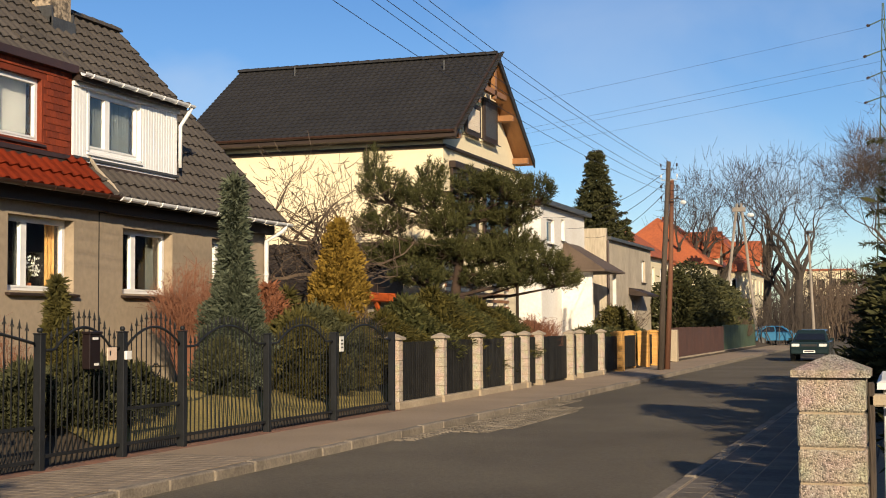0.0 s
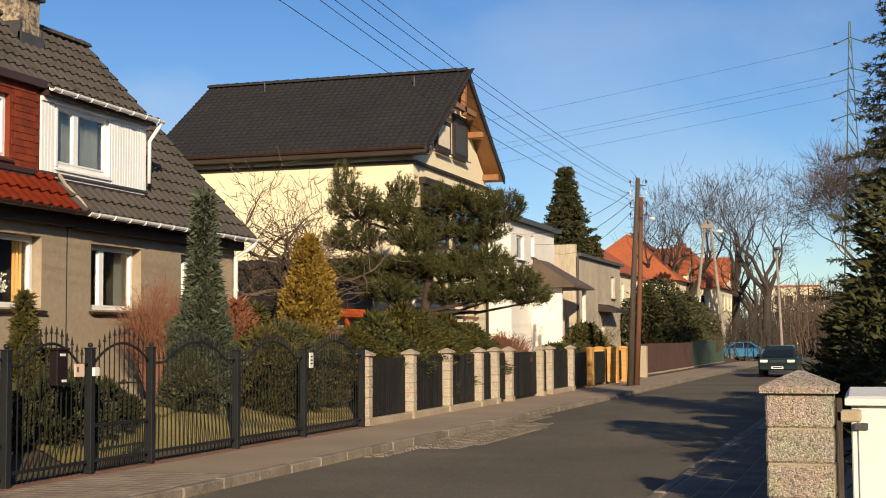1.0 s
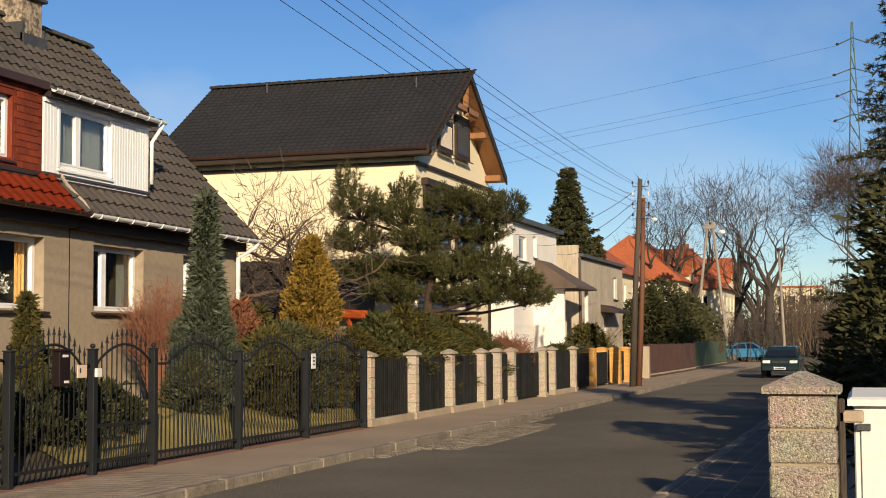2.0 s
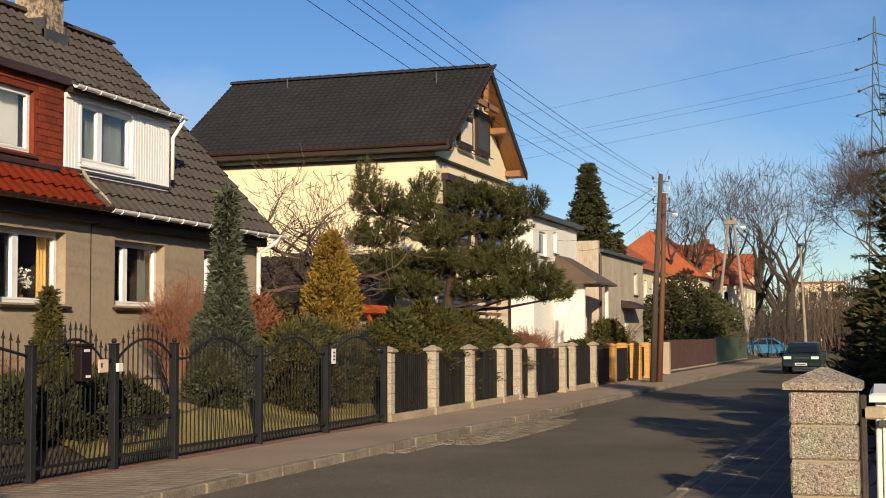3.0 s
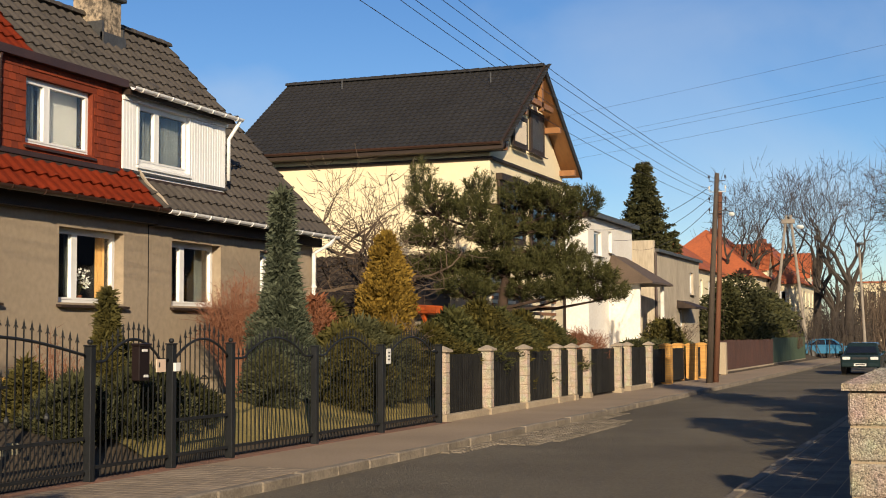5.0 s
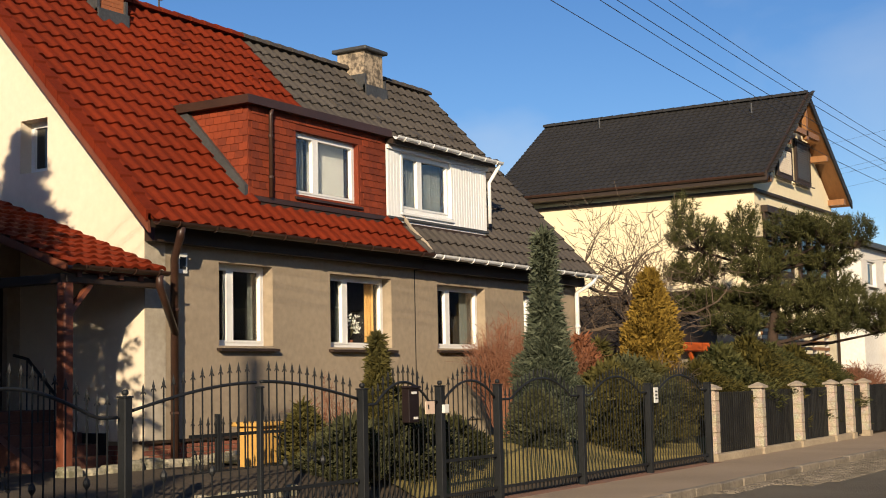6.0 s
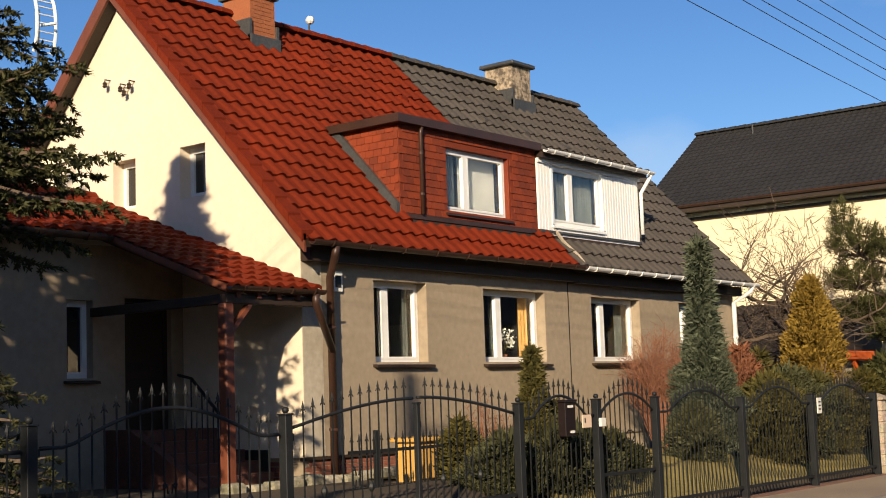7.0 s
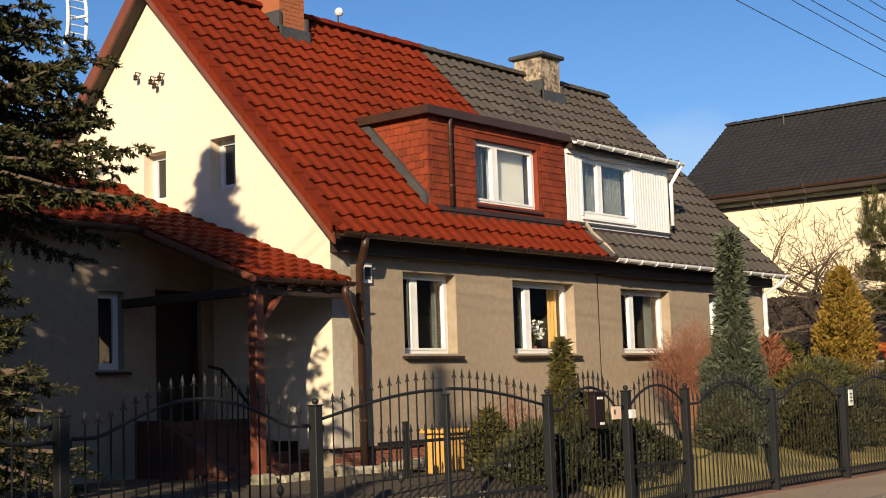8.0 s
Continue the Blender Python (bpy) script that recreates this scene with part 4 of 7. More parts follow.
# low lean-to garage against the yellow house
gar = thing("garage", "low outbuilding with a dark brown tiled lean-to roof", "building")
part("wall", Geo().box(35.0, 14.9, 0.2, 38.7, 22.0, 2.45), "greybeige", gar)
g = Geo()
g.prism([(34.5, 14.6, 2.42), (38.8, 14.6, 4.02), (38.8, 14.6, 2.3), (34.5, 14.6, 2.3)], (0, 0, 0), (0, 7.7, 0))
part("roof_deck", g, "darkwood", gar)
lg = math.hypot(4.3, 1.6)
tile_roof((34.46, 22.3, 2.44), (0, -1, 0), (4.3, 0, 1.6), 7.7, lg, 0.28, lg / 14, lambda a, b: True, "browntile", gar, 0)
ridge_caps((38.8, 14.6, 4.05), (38.8, 22.3, 4.05), 0.12, "browntile", gar)
# ---- kerbs and paving pieces' setting ----
FY = 9.42


def arch(x0, x1, za, zb):
    """The top rail's height: level shoulders, then a raised bow."""
    def f(x):
        k = (x - x0) / (x1 - x0)
        if k < 0.12 or k > 0.88:
            return za
        return za + (zb - za) * math.sin(math.pi * (k - 0.12) / 0.76) ** 0.8
    return f


def swell(x0, x1, xa, xb, za, zb):
    """A gate's long bow that rises from one side, or from both."""
    def f(x):
        k = min(1.0, max(0.0, (x - xa) / (xb - xa)))
        return za + (zb - za) * math.sin(math.pi * k) if xb > xa else za
    return f


def spear(g, x, y, z):
    """A wrought spear point with its two barbs."""
    g.add([(x - 0.011, y, z), (x, y - 0.011, z), (x + 0.011, y, z), (x, y + 0.011, z), (x - 0.022, y, z + 0.035), (x, y - 0.016, z + 0.035), (x + 0.022, y, z + 0.035), (x, y + 0.016, z + 0.035), (x, y, z + 0.1)],
          [(0, 1, 5, 4), (1, 2, 6, 5), (2, 3, 7, 6), (3, 0, 4, 7), (4, 5, 8), (5, 6, 8), (6, 7, 8), (7, 4, 8)])
    g.tube([(x - 0.034, y, z - 0.012), (x - 0.02, y, z + 0.012), (x, y, z - 0.006), (x + 0.02, y, z + 0.012), (x + 0.034, y, z - 0.012)], 0.006, 4)


def iron_panel(name, label, x0, x1, top, rails, gap=0.126, over=0.13, z0=0.05, scroll=False, dense=0.0):
    """A wrought panel: bowed top rail, low rails, square bars with spear points, a scroll in the middle."""
    p = thing(name, label, "fence" if name == "fence" else "gate", group="wrought iron fence")
    g = Geo()
    n = 24
    g.tube([(x0 + (x1 - x0) * k / n, FY + 0.03, top(x0 + (x1 - x0) * k / n)) for k in range(n + 1)], 0.018, 6)
    part("top_rail", g, "iron", p, smooth=True)
    for z in rails:
        part("rail", Geo().box(x0, FY + 0.012, z - 0.02, x1, FY + 0.044, z + 0.02), "iron", p)
    n = max(2, round((x1 - x0) / gap))
    for k in range(1, n):
        x = x0 + (x1 - x0) * k / n
        g = Geo()
        zt = top(x) + over
        g.box(x - 0.006, FY + 0.023, z0, x + 0.006, FY + 0.035, zt)
        spear(g, x, FY + 0.029, zt)
        if scroll and k % 5 == 3:
            g.lathe((x, FY + 0.029, 0.72), [(0.01, 0), (0.03, 0.03), (0.036, 0.05), (0.03, 0.08), (0.01, 0.11)], 6)
        part("bar", g, "iron", p)
        if dense and k < n:
            part("bar", Geo().box(x + gap / 2 - 0.005, FY + 0.023, z0, x + gap / 2 + 0.005, FY + 0.033, dense), "iron", p)
    if scroll:
        cx, cz = (x0 + x1) / 2, 0.88
        for s in (-1, 1):
            for q in (-1, 1):
                g = Geo()
                g.tube([(cx + s * (0.02 + (0.1 - 0.011 * k) * (1 - math.cos(k * 0.62)) * 0.6), FY + 0.029, cz + q * (0.02 + (0.1 - 0.011 * k) * math.sin(k * 0.62) * 0.9 + 0.012 * k)) for k in range(9)], 0.008, 4)
                part("scroll", g, "iron", p)
    return p


def iron_post(x, h, ball=True, w=0.05):
    p = thing("fence_post", "grey square steel fence post on the pavement edge", "post", group="wrought iron fence")
    part("shaft", Geo().box(x - w, FY - 0.02, -0.02, x + w, FY + 2 * w - 0.02, h, 0.006), "iron", p)
    part("cap", Geo().box(x - w - 0.008, FY - 0.028, h, x + w + 0.008, FY + 2 * w - 0.012, h + 0.018, 0.004), "iron", p)
    if ball:
        part("ball", Geo().ball((x, FY + w - 0.02, h + 0.05), 0.036), "iron", p, smooth=True)
    for z in (0.35, h - 0.25):
        part("hinge", Geo().box(x + w, FY, z, x + w + 0.03, FY + 0.03, z + 0.07), "iron", p)
    return p


for x, h, b in ((6.58, 1.54, True), (9.46, 1.54, True), (13.33, 1.55, True), (15.06, 1.56, True), (16.56, 1.56, True), (19.16, 1.5, False), (21.73, 1.5, False), (24.5, 1.48, False)):
    iron_post(x, h, b)
iron_post(11.42, 1.6, False, 0.03)
iron_panel("fence", "wrought iron fence panel with spear points before a spruce", 3.4, 6.5, arch(3.4, 6.5, 1.34, 1.55), (0.2,))
iron_panel("fence", "wide wrought iron panel with a bowed rail and scroll", 6.68, 9.36, swell(6.68, 9.36, 6.95, 9.1, 1.36, 1.65), (0.2, 0.5), scroll=True)
iron_panel("gate", "wrought iron driveway gate leaf rising to the middle", 9.56, 11.38, lambda x: 1.42 + 0.24 * math.sin(math.pi / 2 * (x - 9.56) / 1.82), (0.12, 0.5), scroll=True, dense=0.5, gap=0.14)
iron_panel("gate", "wrought iron driveway gate leaf beside the mailbox panel", 11.46, 13.22, lambda x: 1.45 + 0.22 * math.cos(math.pi / 2 * (x - 11.46) / 1.76), (0.12, 0.5), scroll=True, dense=0.5, gap=0.14)
iron_panel("fence", "arched wrought iron panel that carries a mailbox", 13.44, 14.98, arch(13.44, 14.98, 1.37, 1.63), (0.16,), gap=0.11)
iron_panel("gate", "arched wrought iron garden wicket with dense lower bars", 15.15, 16.47, arch(14.95, 16.7, 1.38, 1.63), (0.16, 0.6), gap=0.12, dense=0.6)
for xa, xb in ((16.66, 19.08), (19.24, 21.65), (21.81, 24.42)):
    iron_panel("fence", "arched wrought iron fence panel along the lawn", xa, xb, arch(xa, xb, 1.36, 1.64), (0.16,), gap=0.12, over=0.06)
wick = Geo()
for s in (-1, 1):
    wick.tube([(15.82 + s * (0.02 + 0.09 * math.sin(k * 0.55)), FY - 0.0, 0.98 + 0.045 * k - 0.003 * k * k) for k in range(8)], 0.008, 4)
solid("gate_ornament", wick, "iron", "curled iron ornament on the garden wicket", "ornament")
# bracing bar, mailbox, plates
mb = thing("mailbox", "dark brown metal mailbox hung on the fence bars", "mailbox")
part("body", Geo().box(14.14, 9.32, 1.13, 14.37, FY + 0.01, 1.55, 0.008), "boxmetal", mb)
part("lid", Geo().box(14.12, 9.3, 1.55, 14.39, FY + 0.01, 1.58, 0.006), "boxmetal", mb)
part("slot_plate", Geo().box(14.2, 9.312, 1.48, 14.31, 9.32, 1.51), "sign", mb)
part("name_plate", Geo().box(14.24, 9.312, 1.17, 14.33, 9.32, 1.2), "sign", mb)
nt = thing("notice", "small orange and white notice tied to the fence", "notice")
part("board", Geo().box(14.66, FY - 0.015, 1.22, 14.86, FY + 0.0, 1.38), "peachboard", nt)
part("print_bar", Geo().box(14.7, FY - 0.018, 1.28, 14.73, FY - 0.015, 1.34), "bars", nt)
solid("bell_box", Geo().box(15.02, FY - 0.06, 1.22, 15.14, FY - 0.02, 1.33, 0.006), "sign", "white bell box on the gate post", "bell box")
nt = thing("notice", "narrow white notice on a fence post", "notice")
part("board", Geo().box(21.86, FY - 0.03, 1.18, 22.02, FY - 0.015, 1.44), "sign", nt)
for k in range(3):
    part("print_bar", Geo().box(21.9, FY - 0.034, 1.24 + 0.06 * k, 21.98, FY - 0.03, 1.265 + 0.06 * k), "bars", nt)


# ---- pebble-concrete pillars with slat panels ----
def block_pillar(x1, y0, w, z0, n, bh, cap, label, top_h=0.12, bevel=0.008):
    p = thing("fence_pillar", label, "pillar", group="pebble concrete pillars")
    part("foot", Geo().box(x1 - w - 0.03, y0 - 0.03, -0.02, x1 + 0.03, y0 + w + 0.03, z0, 0.01), "concrete", p)
    part("core", Geo().box(x1 - w + 0.012, y0 + 0.012, z0, x1 - 0.012, y0 + w - 0.012, z0 + n * bh), "mortar", p)
    for k in range(n):
        j = random.uniform(-0.004, 0.004)
        part("block", Geo().box(x1 - w + j, y0 + j, z0 + k * bh + 0.006, x1 + j, y0 + w + j, z0 + (k + 1) * bh - 0.006, bevel), "granite" if w > 0.3 else "sandblock", p)
    zt = z0 + n * bh
    g = Geo()
    a, b, c, d = x1 - w - cap, y0 - cap, x1 + cap, y0 + w + cap
    cx, cy = (a + c) / 2, (b + d) / 2
    g.rings([[(a, b, zt + 0.004), (c, b, zt + 0.004), (c, d, zt + 0.004), (a, d, zt + 0.004)], [(a, b, zt + 0.045), (c, b, zt + 0.045), (c, d, zt + 0.045), (a, d, zt + 0.045)],
             [(cx - 0.02, cy - 0.02, zt + top_h), (cx + 0.02, cy - 0.02, zt + top_h), (cx + 0.02, cy + 0.02, zt + top_h), (cx - 0.02, cy + 0.02, zt + top_h)]])
    part("cap", g, "granite" if w > 0.3 else "capstone", p)
    return p


PX = (25.01, 27.67, 30.25, 32.85, 34.33, 35.76, 39.25, 40.49, 43.44)
for x in PX:
    block_pillar(x, FY, 0.22, 0.14, 6, 0.2, 0.05, "sand-coloured pebble concrete fence pillar with a pyramid cap")
for a, b in zip(PX[:-1], PX[1:]):
    f = thing("slat_fence", "black slatted steel fence panel between pebble pillars", "fence", group="slat panels")
    x0, x1 = a + 0.02, b - 0.24
    door = x1 - x0 < 1.2 or 35 < a < 36
    z0 = 0.06 if door else 0.12
    for z in (0.25, 1.1):
        part("rail", Geo().box(x0, FY + 0.186, z, x1, FY + 0.21, z + 0.04), "blackslat", f)
    n = max(2, int((x1 - x0) / 0.115))
    for k in range(n):
        x = x0 + (x1 - x0) * (k + 0.5) / n
        part("slat", Geo().box(x - 0.036, FY + 0.17, z0, x + 0.036, FY + 0.185, 1.29 + random.uniform(-0.008, 0.008)), "blackslat", f)
    if not door:
        solid("fence_plinth", Geo().box(x0 - 0.02, FY + 0.02, -0.02, x1 + 0.02, FY + 0.2, 0.13, 0.015), "concrete", "stained concrete plinth under the slat panel", "plinth", "fence plinths")


# ---- yellow brick pillars ----
def brick_pillar(x1, y0, w, n, label, bricks=True, dark=False):
    p = thing("brick_pillar", label, "pillar", group="yellow brick pillars")
    bh = 0.075
    part("core", Geo().box(x1 - w + 0.01, y0 + 0.01, -0.02, x1 - 0.01, y0 + w - 0.01, n * bh), "mortar", p)
    long = (w - 0.012) / 2
    me = Geo().box(0, 0, 0, long, w, 0.063).mesh("brick", "yellowbrick")
    me2 = Geo().box(0, 0, 0, w, long, 0.063).mesh("brick", "yellowbrick")
    for r in range(n):
        for c in range(2):
            ob = new("brick", me if r % 2 else me2)
            ob.parent = p
            ob.location = (x1 - w + c * (long + 0.012), y0, r * bh) if r % 2 else (x1 - w, y0 + c * (long + 0.012), r * bh)
    zt = n * bh
    part("cap", Geo().rings([[(x1 - w - 0.03, y0 - 0.03, zt), (x1 + 0.03, y0 - 0.03, zt), (x1 + 0.03, y0 + w + 0.03, zt), (x1 - w - 0.03, y0 + w + 0.03, zt)],
                             [(x1 - w - 0.03, y0 - 0.03, zt + 0.05), (x1 + 0.03, y0 - 0.03, zt + 0.05), (x1 + 0.03, y0 + w + 0.03, zt + 0.05), (x1 - w - 0.03, y0 + w + 0.03, zt + 0.05)],
                             [(x1 - w + 0.1, y0 + 0.1, zt + 0.1), (x1 - 0.1, y0 + 0.1, zt + 0.1), (x1 - 0.1, y0 + w - 0.1, zt + 0.1), (x1 - w + 0.1, y0 + w - 0.1, zt + 0.1)]]), "yellowbrick", p)


for x, y, n in ((46.6, FY, 17), (49.9, FY + 0.25, 17), (51.3, FY, 17), (53.2, FY, 17)):
    brick_pillar(x, y, 0.38, n, "bright yellow brick fence pillar with mortar joints")
for a, b in ((43.5, 46.2), (46.65, 49.5), (51.4, 52.8)):
    f = thing("slat_fence", "dark slatted gate between yellow brick pillars", "gate", group="yellow pillar gates")
    n = int((b - a) / 0.12)
    part("rail", Geo().box(a, FY + 0.2, 0.3, b, FY + 0.23, 0.35), "blackslat", f)
    for k in range(n):
        x = a + (b - a) * (k + 0.5) / n
        part("slat", Geo().box(x - 0.045, FY + 0.18, 0.08, x + 0.045, FY + 0.2, 1.2), "blackslat", f)
solid("gate_pillar", Geo().box(57.6, 9.42, 0, 58.0, 9.82, 1.35, 0.03), "concrete", "plain grey concrete gate pillar beside the pole", "pillar")


def board_fence(name, label, x0, x1, y, material, h, step=0.14, bay=2.2):
    f = thing(name, label, "fence")
    x = x0
    while x < x1 - 0.05:
        part("board", Geo().box(x, y, 0.14, x + step - 0.02, y + 0.025, h + random.uniform(-0.03, 0.03)), material, f)
        x += step
    x = x0
    while x < x1:
        part("post", Geo().box(x - 0.05, y + 0.03, 0, x + 0.05, y + 0.12, h - 0.1), material, f)
        x += bay
    for z in (0.4, h - 0.25):
        part("rail", Geo().box(x0, y + 0.026, z, x1, y + 0.06, z + 0.07), material, f)
    solid("fence_plinth", Geo().box(x0, y - 0.03, -0.02, x1, y + 0.2, 0.13, 0.02), "concrete", "low concrete plinth under a board fence", "plinth", "fence plinths")


M["brownboard"] = mat("brown_fence_board", (0.1, 0.045, 0.032), (0.055, 0.028, 0.022), 0.8, 1.5, 25, 0.5, 0.3, 40, rand=0.5)
M["greenboard"] = mat("green_fence_board", (0.07, 0.11, 0.06), (0.035, 0.055, 0.033), 0.8, 1.5, 25, 0.5, 0.3, 40, rand=0.5)
board_fence("board_fence", "brown painted wooden board fence along the pavement", 58.1, 75.5, 9.8, "brownboard", 1.42)
board_fence("board_fence", "faded green wooden board fence along the pavement", 75.7, 92.0, 9.9, "greenboard", 1.5, 0.2)

# ---- right-hand side: near pillar, cabinet ----
block_pillar(8.47, 0.27, 0.375, -0.07, 7, 0.2, 0.03, "large washed pebble concrete pillar with a pyramid cap", 0.13, 0.012)
lb = thing("lock_box", "weathered wooden latch block beside the pebble pillar", "latch")
part("block", Geo().box(8.3, 0.12, 1.16, 8.42, 0.262, 1.23, 0.01), "concrete", lb)
part("strip", Geo().box(8.3, 0.225, 0.0, 8.36, 0.262, 1.3, 0.008), "polewood", lb)
cab = thing("utility_cabinet", "white metal utility cabinet with a sloping lid", "cabinet")
part("body", Geo().box(8.95, -0.75, -0.04, 9.3, 0.19, 1.23, 0.008), "whitemetal", cab)
part("lid", Geo().rings([[(8.9, -0.78, 1.23), (9.35, -0.78, 1.23), (9.35, 0.225, 1.23), (8.9, 0.225, 1.23)], [(8.9, -0.78, 1.27), (9.35, -0.78, 1.29), (9.35, 0.225, 1.29), (8.9, 0.225, 1.27)], [(8.93, -0.75, 1.285), (9.32, -0.75, 1.33), (9.32, 0.2, 1.33), (8.93, 0.2, 1.285)]]), "whitemetal", cab)
door_ob = part("door", Geo().box(8.935, -0.7, 0.1, 8.95, 0.15, 1.2, 0.004), "whitemetal", cab)
part("hinge", Geo().box(8.915, 0.09, 1.08, 8.94, 0.17, 1.12), "flash", door_ob)
part("hinge", Geo().box(8.915, 0.09, 0.35, 8.94, 0.17, 0.39), "flash", door_ob)
part("print_bar", Geo().box(8.933, -0.1, 0.95, 8.935, -0.04, 0.98), "bars", door_ob)

# ---- garden things behind the iron fence ----
yb = thing("yellow_box", "bright yellow painted meter box on the lawn", "box")
part("body", Geo().box(14.75, 12.2, 0.42, 15.25, 12.6, 1.06, 0.01), "yellowplastic", yb)
part("lid", Geo().box(14.68, 12.12, 1.06, 15.3, 12.66, 1.12, 0.01), "yellowplastic", yb)
part("door", Geo().box(14.8, 12.185, 0.48, 15.2, 12.2, 1.02, 0.004), "yellowplastic", yb)
inner = thing("garden_rail", "low black iron garden rail with scrolls", "rail")
part("rail", Geo().box(12.6, 11.48, 1.0, 17.5, 11.52, 1.04), "iron", inner)
part("rail", Geo().box(12.6, 11.48, 0.55, 17.5, 11.52, 0.58), "iron", inner)
for k in range(35):
    g = Geo()
    x = 12.65 + k * 0.14
    g.box(x - 0.008, 11.492, 0.4, x + 0.008, 11.508, 1.16)
    spear(g, x, 11.5, 1.16)
    part("bar", g, "iron", inner)
part("post", Geo().box(13.08, 11.47, 0.35, 13.13, 11.53, 1.28), "iron", inner)
for k in range(26):
    x, y = 12.4 + 0.36 * (k % 13) + random.uniform(-0.04, 0.04), 10.9 if k < 13 else 13.5
    if k < 13:
        g = Geo().box(x, y - 0.1, 0.1, x + 0.31, y + 0.12, 0.42 + random.uniform(-0.03, 0.05), 0.04)
    else:
        g = Geo().box(x, y - 0.12, 0.42, x + 0.33, y + 0.14, 0.62 + random.uniform(-0.04, 0.05), 0.05)
    solid("edging_stone", g, "mossstone", "pale mossy edging stone in the front garden", "stone", "garden edging stones")
for k in range(18):
    x = 9.6 + 0.2 * k
    solid("garden_post", Geo().box(x, 10.25, 0.05, x + 0.13, 10.38, 0.42 + random.uniform(-0.02, 0.03), 0.02), "mossstone", "short pale palisade post edging the driveway", "post", "palisade posts")
oc = thing("orange_cart", "orange plastic garden slide behind the shrubs", "slide")
part("tray", Geo().box(30.6, 12.4, 2.2, 32.5, 12.9, 2.42, 0.03), "orange", oc)
part("leg", Geo().tube([(31.2, 12.5, 2.25), (32.2, 12.5, 1.5)], 0.06, 6), "orange", oc)
part("leg", Geo().tube([(32.0, 12.7, 2.25), (31.4, 12.7, 0.3)], 0.06, 6), "orange", oc)
# lawn and red paver edges: sheets just above the soil
g = Geo()
xs2, ys2 = [15.0 + 0.5 * i for i in range(27)], [9.75 + 0.3 * i for i in range(14)]
for y in ys2:
    for x in xs2:
        g.v.append((x, y, height(x, y) + 0.03 * noise.noise(Vector((x * 0.6, y * 0.6, 0))) + 0.035))
w = len(xs2)
g.f = [(j * w + i, j * w + i + 1, (j + 1) * w + i + 1, (j + 1) * w + i) for j in range(len(ys2) - 1) for i in range(w - 1)]
solid("lawn", g, "grass", "yellowed winter lawn behind the iron fence", "lawn", kind="structure")
# ---- plants ----
class Leaves:
    """Many small leaf or needle blades in one mesh."""

    def __init__(self, seed):
        self.r = np.random.default_rng(seed)
        self.p = []

    def add(self, c, d, length, width):
        """Blades at points c along directions d, each a slim kite of two triangles' outline."""
        c, d = np.asarray(c, float), np.asarray(d, float)
        n = len(c)
        d = d / np.maximum(np.linalg.norm(d, axis=1, keepdims=True), 1e-9)
        s = np.cross(d, self.r.normal(size=(n, 3)))
        s /= np.maximum(np.linalg.norm(s, axis=1, keepdims=True), 1e-9)
        ln = (np.asarray(length) * self.r.uniform(0.65, 1.25, n))[:, None]
        wd = (np.asarray(width) * self.r.uniform(0.7, 1.3, n))[:, None]
        self.p.append(np.stack([c, c + d * ln * 0.45 + s * wd / 2, c + d * ln, c + d * ln * 0.45 - s * wd / 2], 1))

    def mesh(self, name, material):
        v = np.concatenate(self.p).reshape(-1, 3)
        n = len(v) // 4
        me = bpy.data.meshes.new(name)
        me.vertices.add(len(v))
        me.vertices.foreach_set("co", v.ravel())
        me.loops.add(4 * n)
        me.loops.foreach_set("vertex_index", np.arange(4 * n, dtype=np.int32))
        me.polygons.add(n)
        me.polygons.foreach_set("loop_start", np.arange(0, 4 * n, 4, dtype=np.int32))
        me.polygons.foreach_set("loop_total", np.full(n, 4, dtype=np.int32))
        me.materials.append(M[material])
        me.update()
        return me


def leaf_part(lv, material, parent, name="crown"):
    ob = new(name, lv.mesh(name, material))
    ob.parent = parent
    return tagged(ob, kind="stuff")


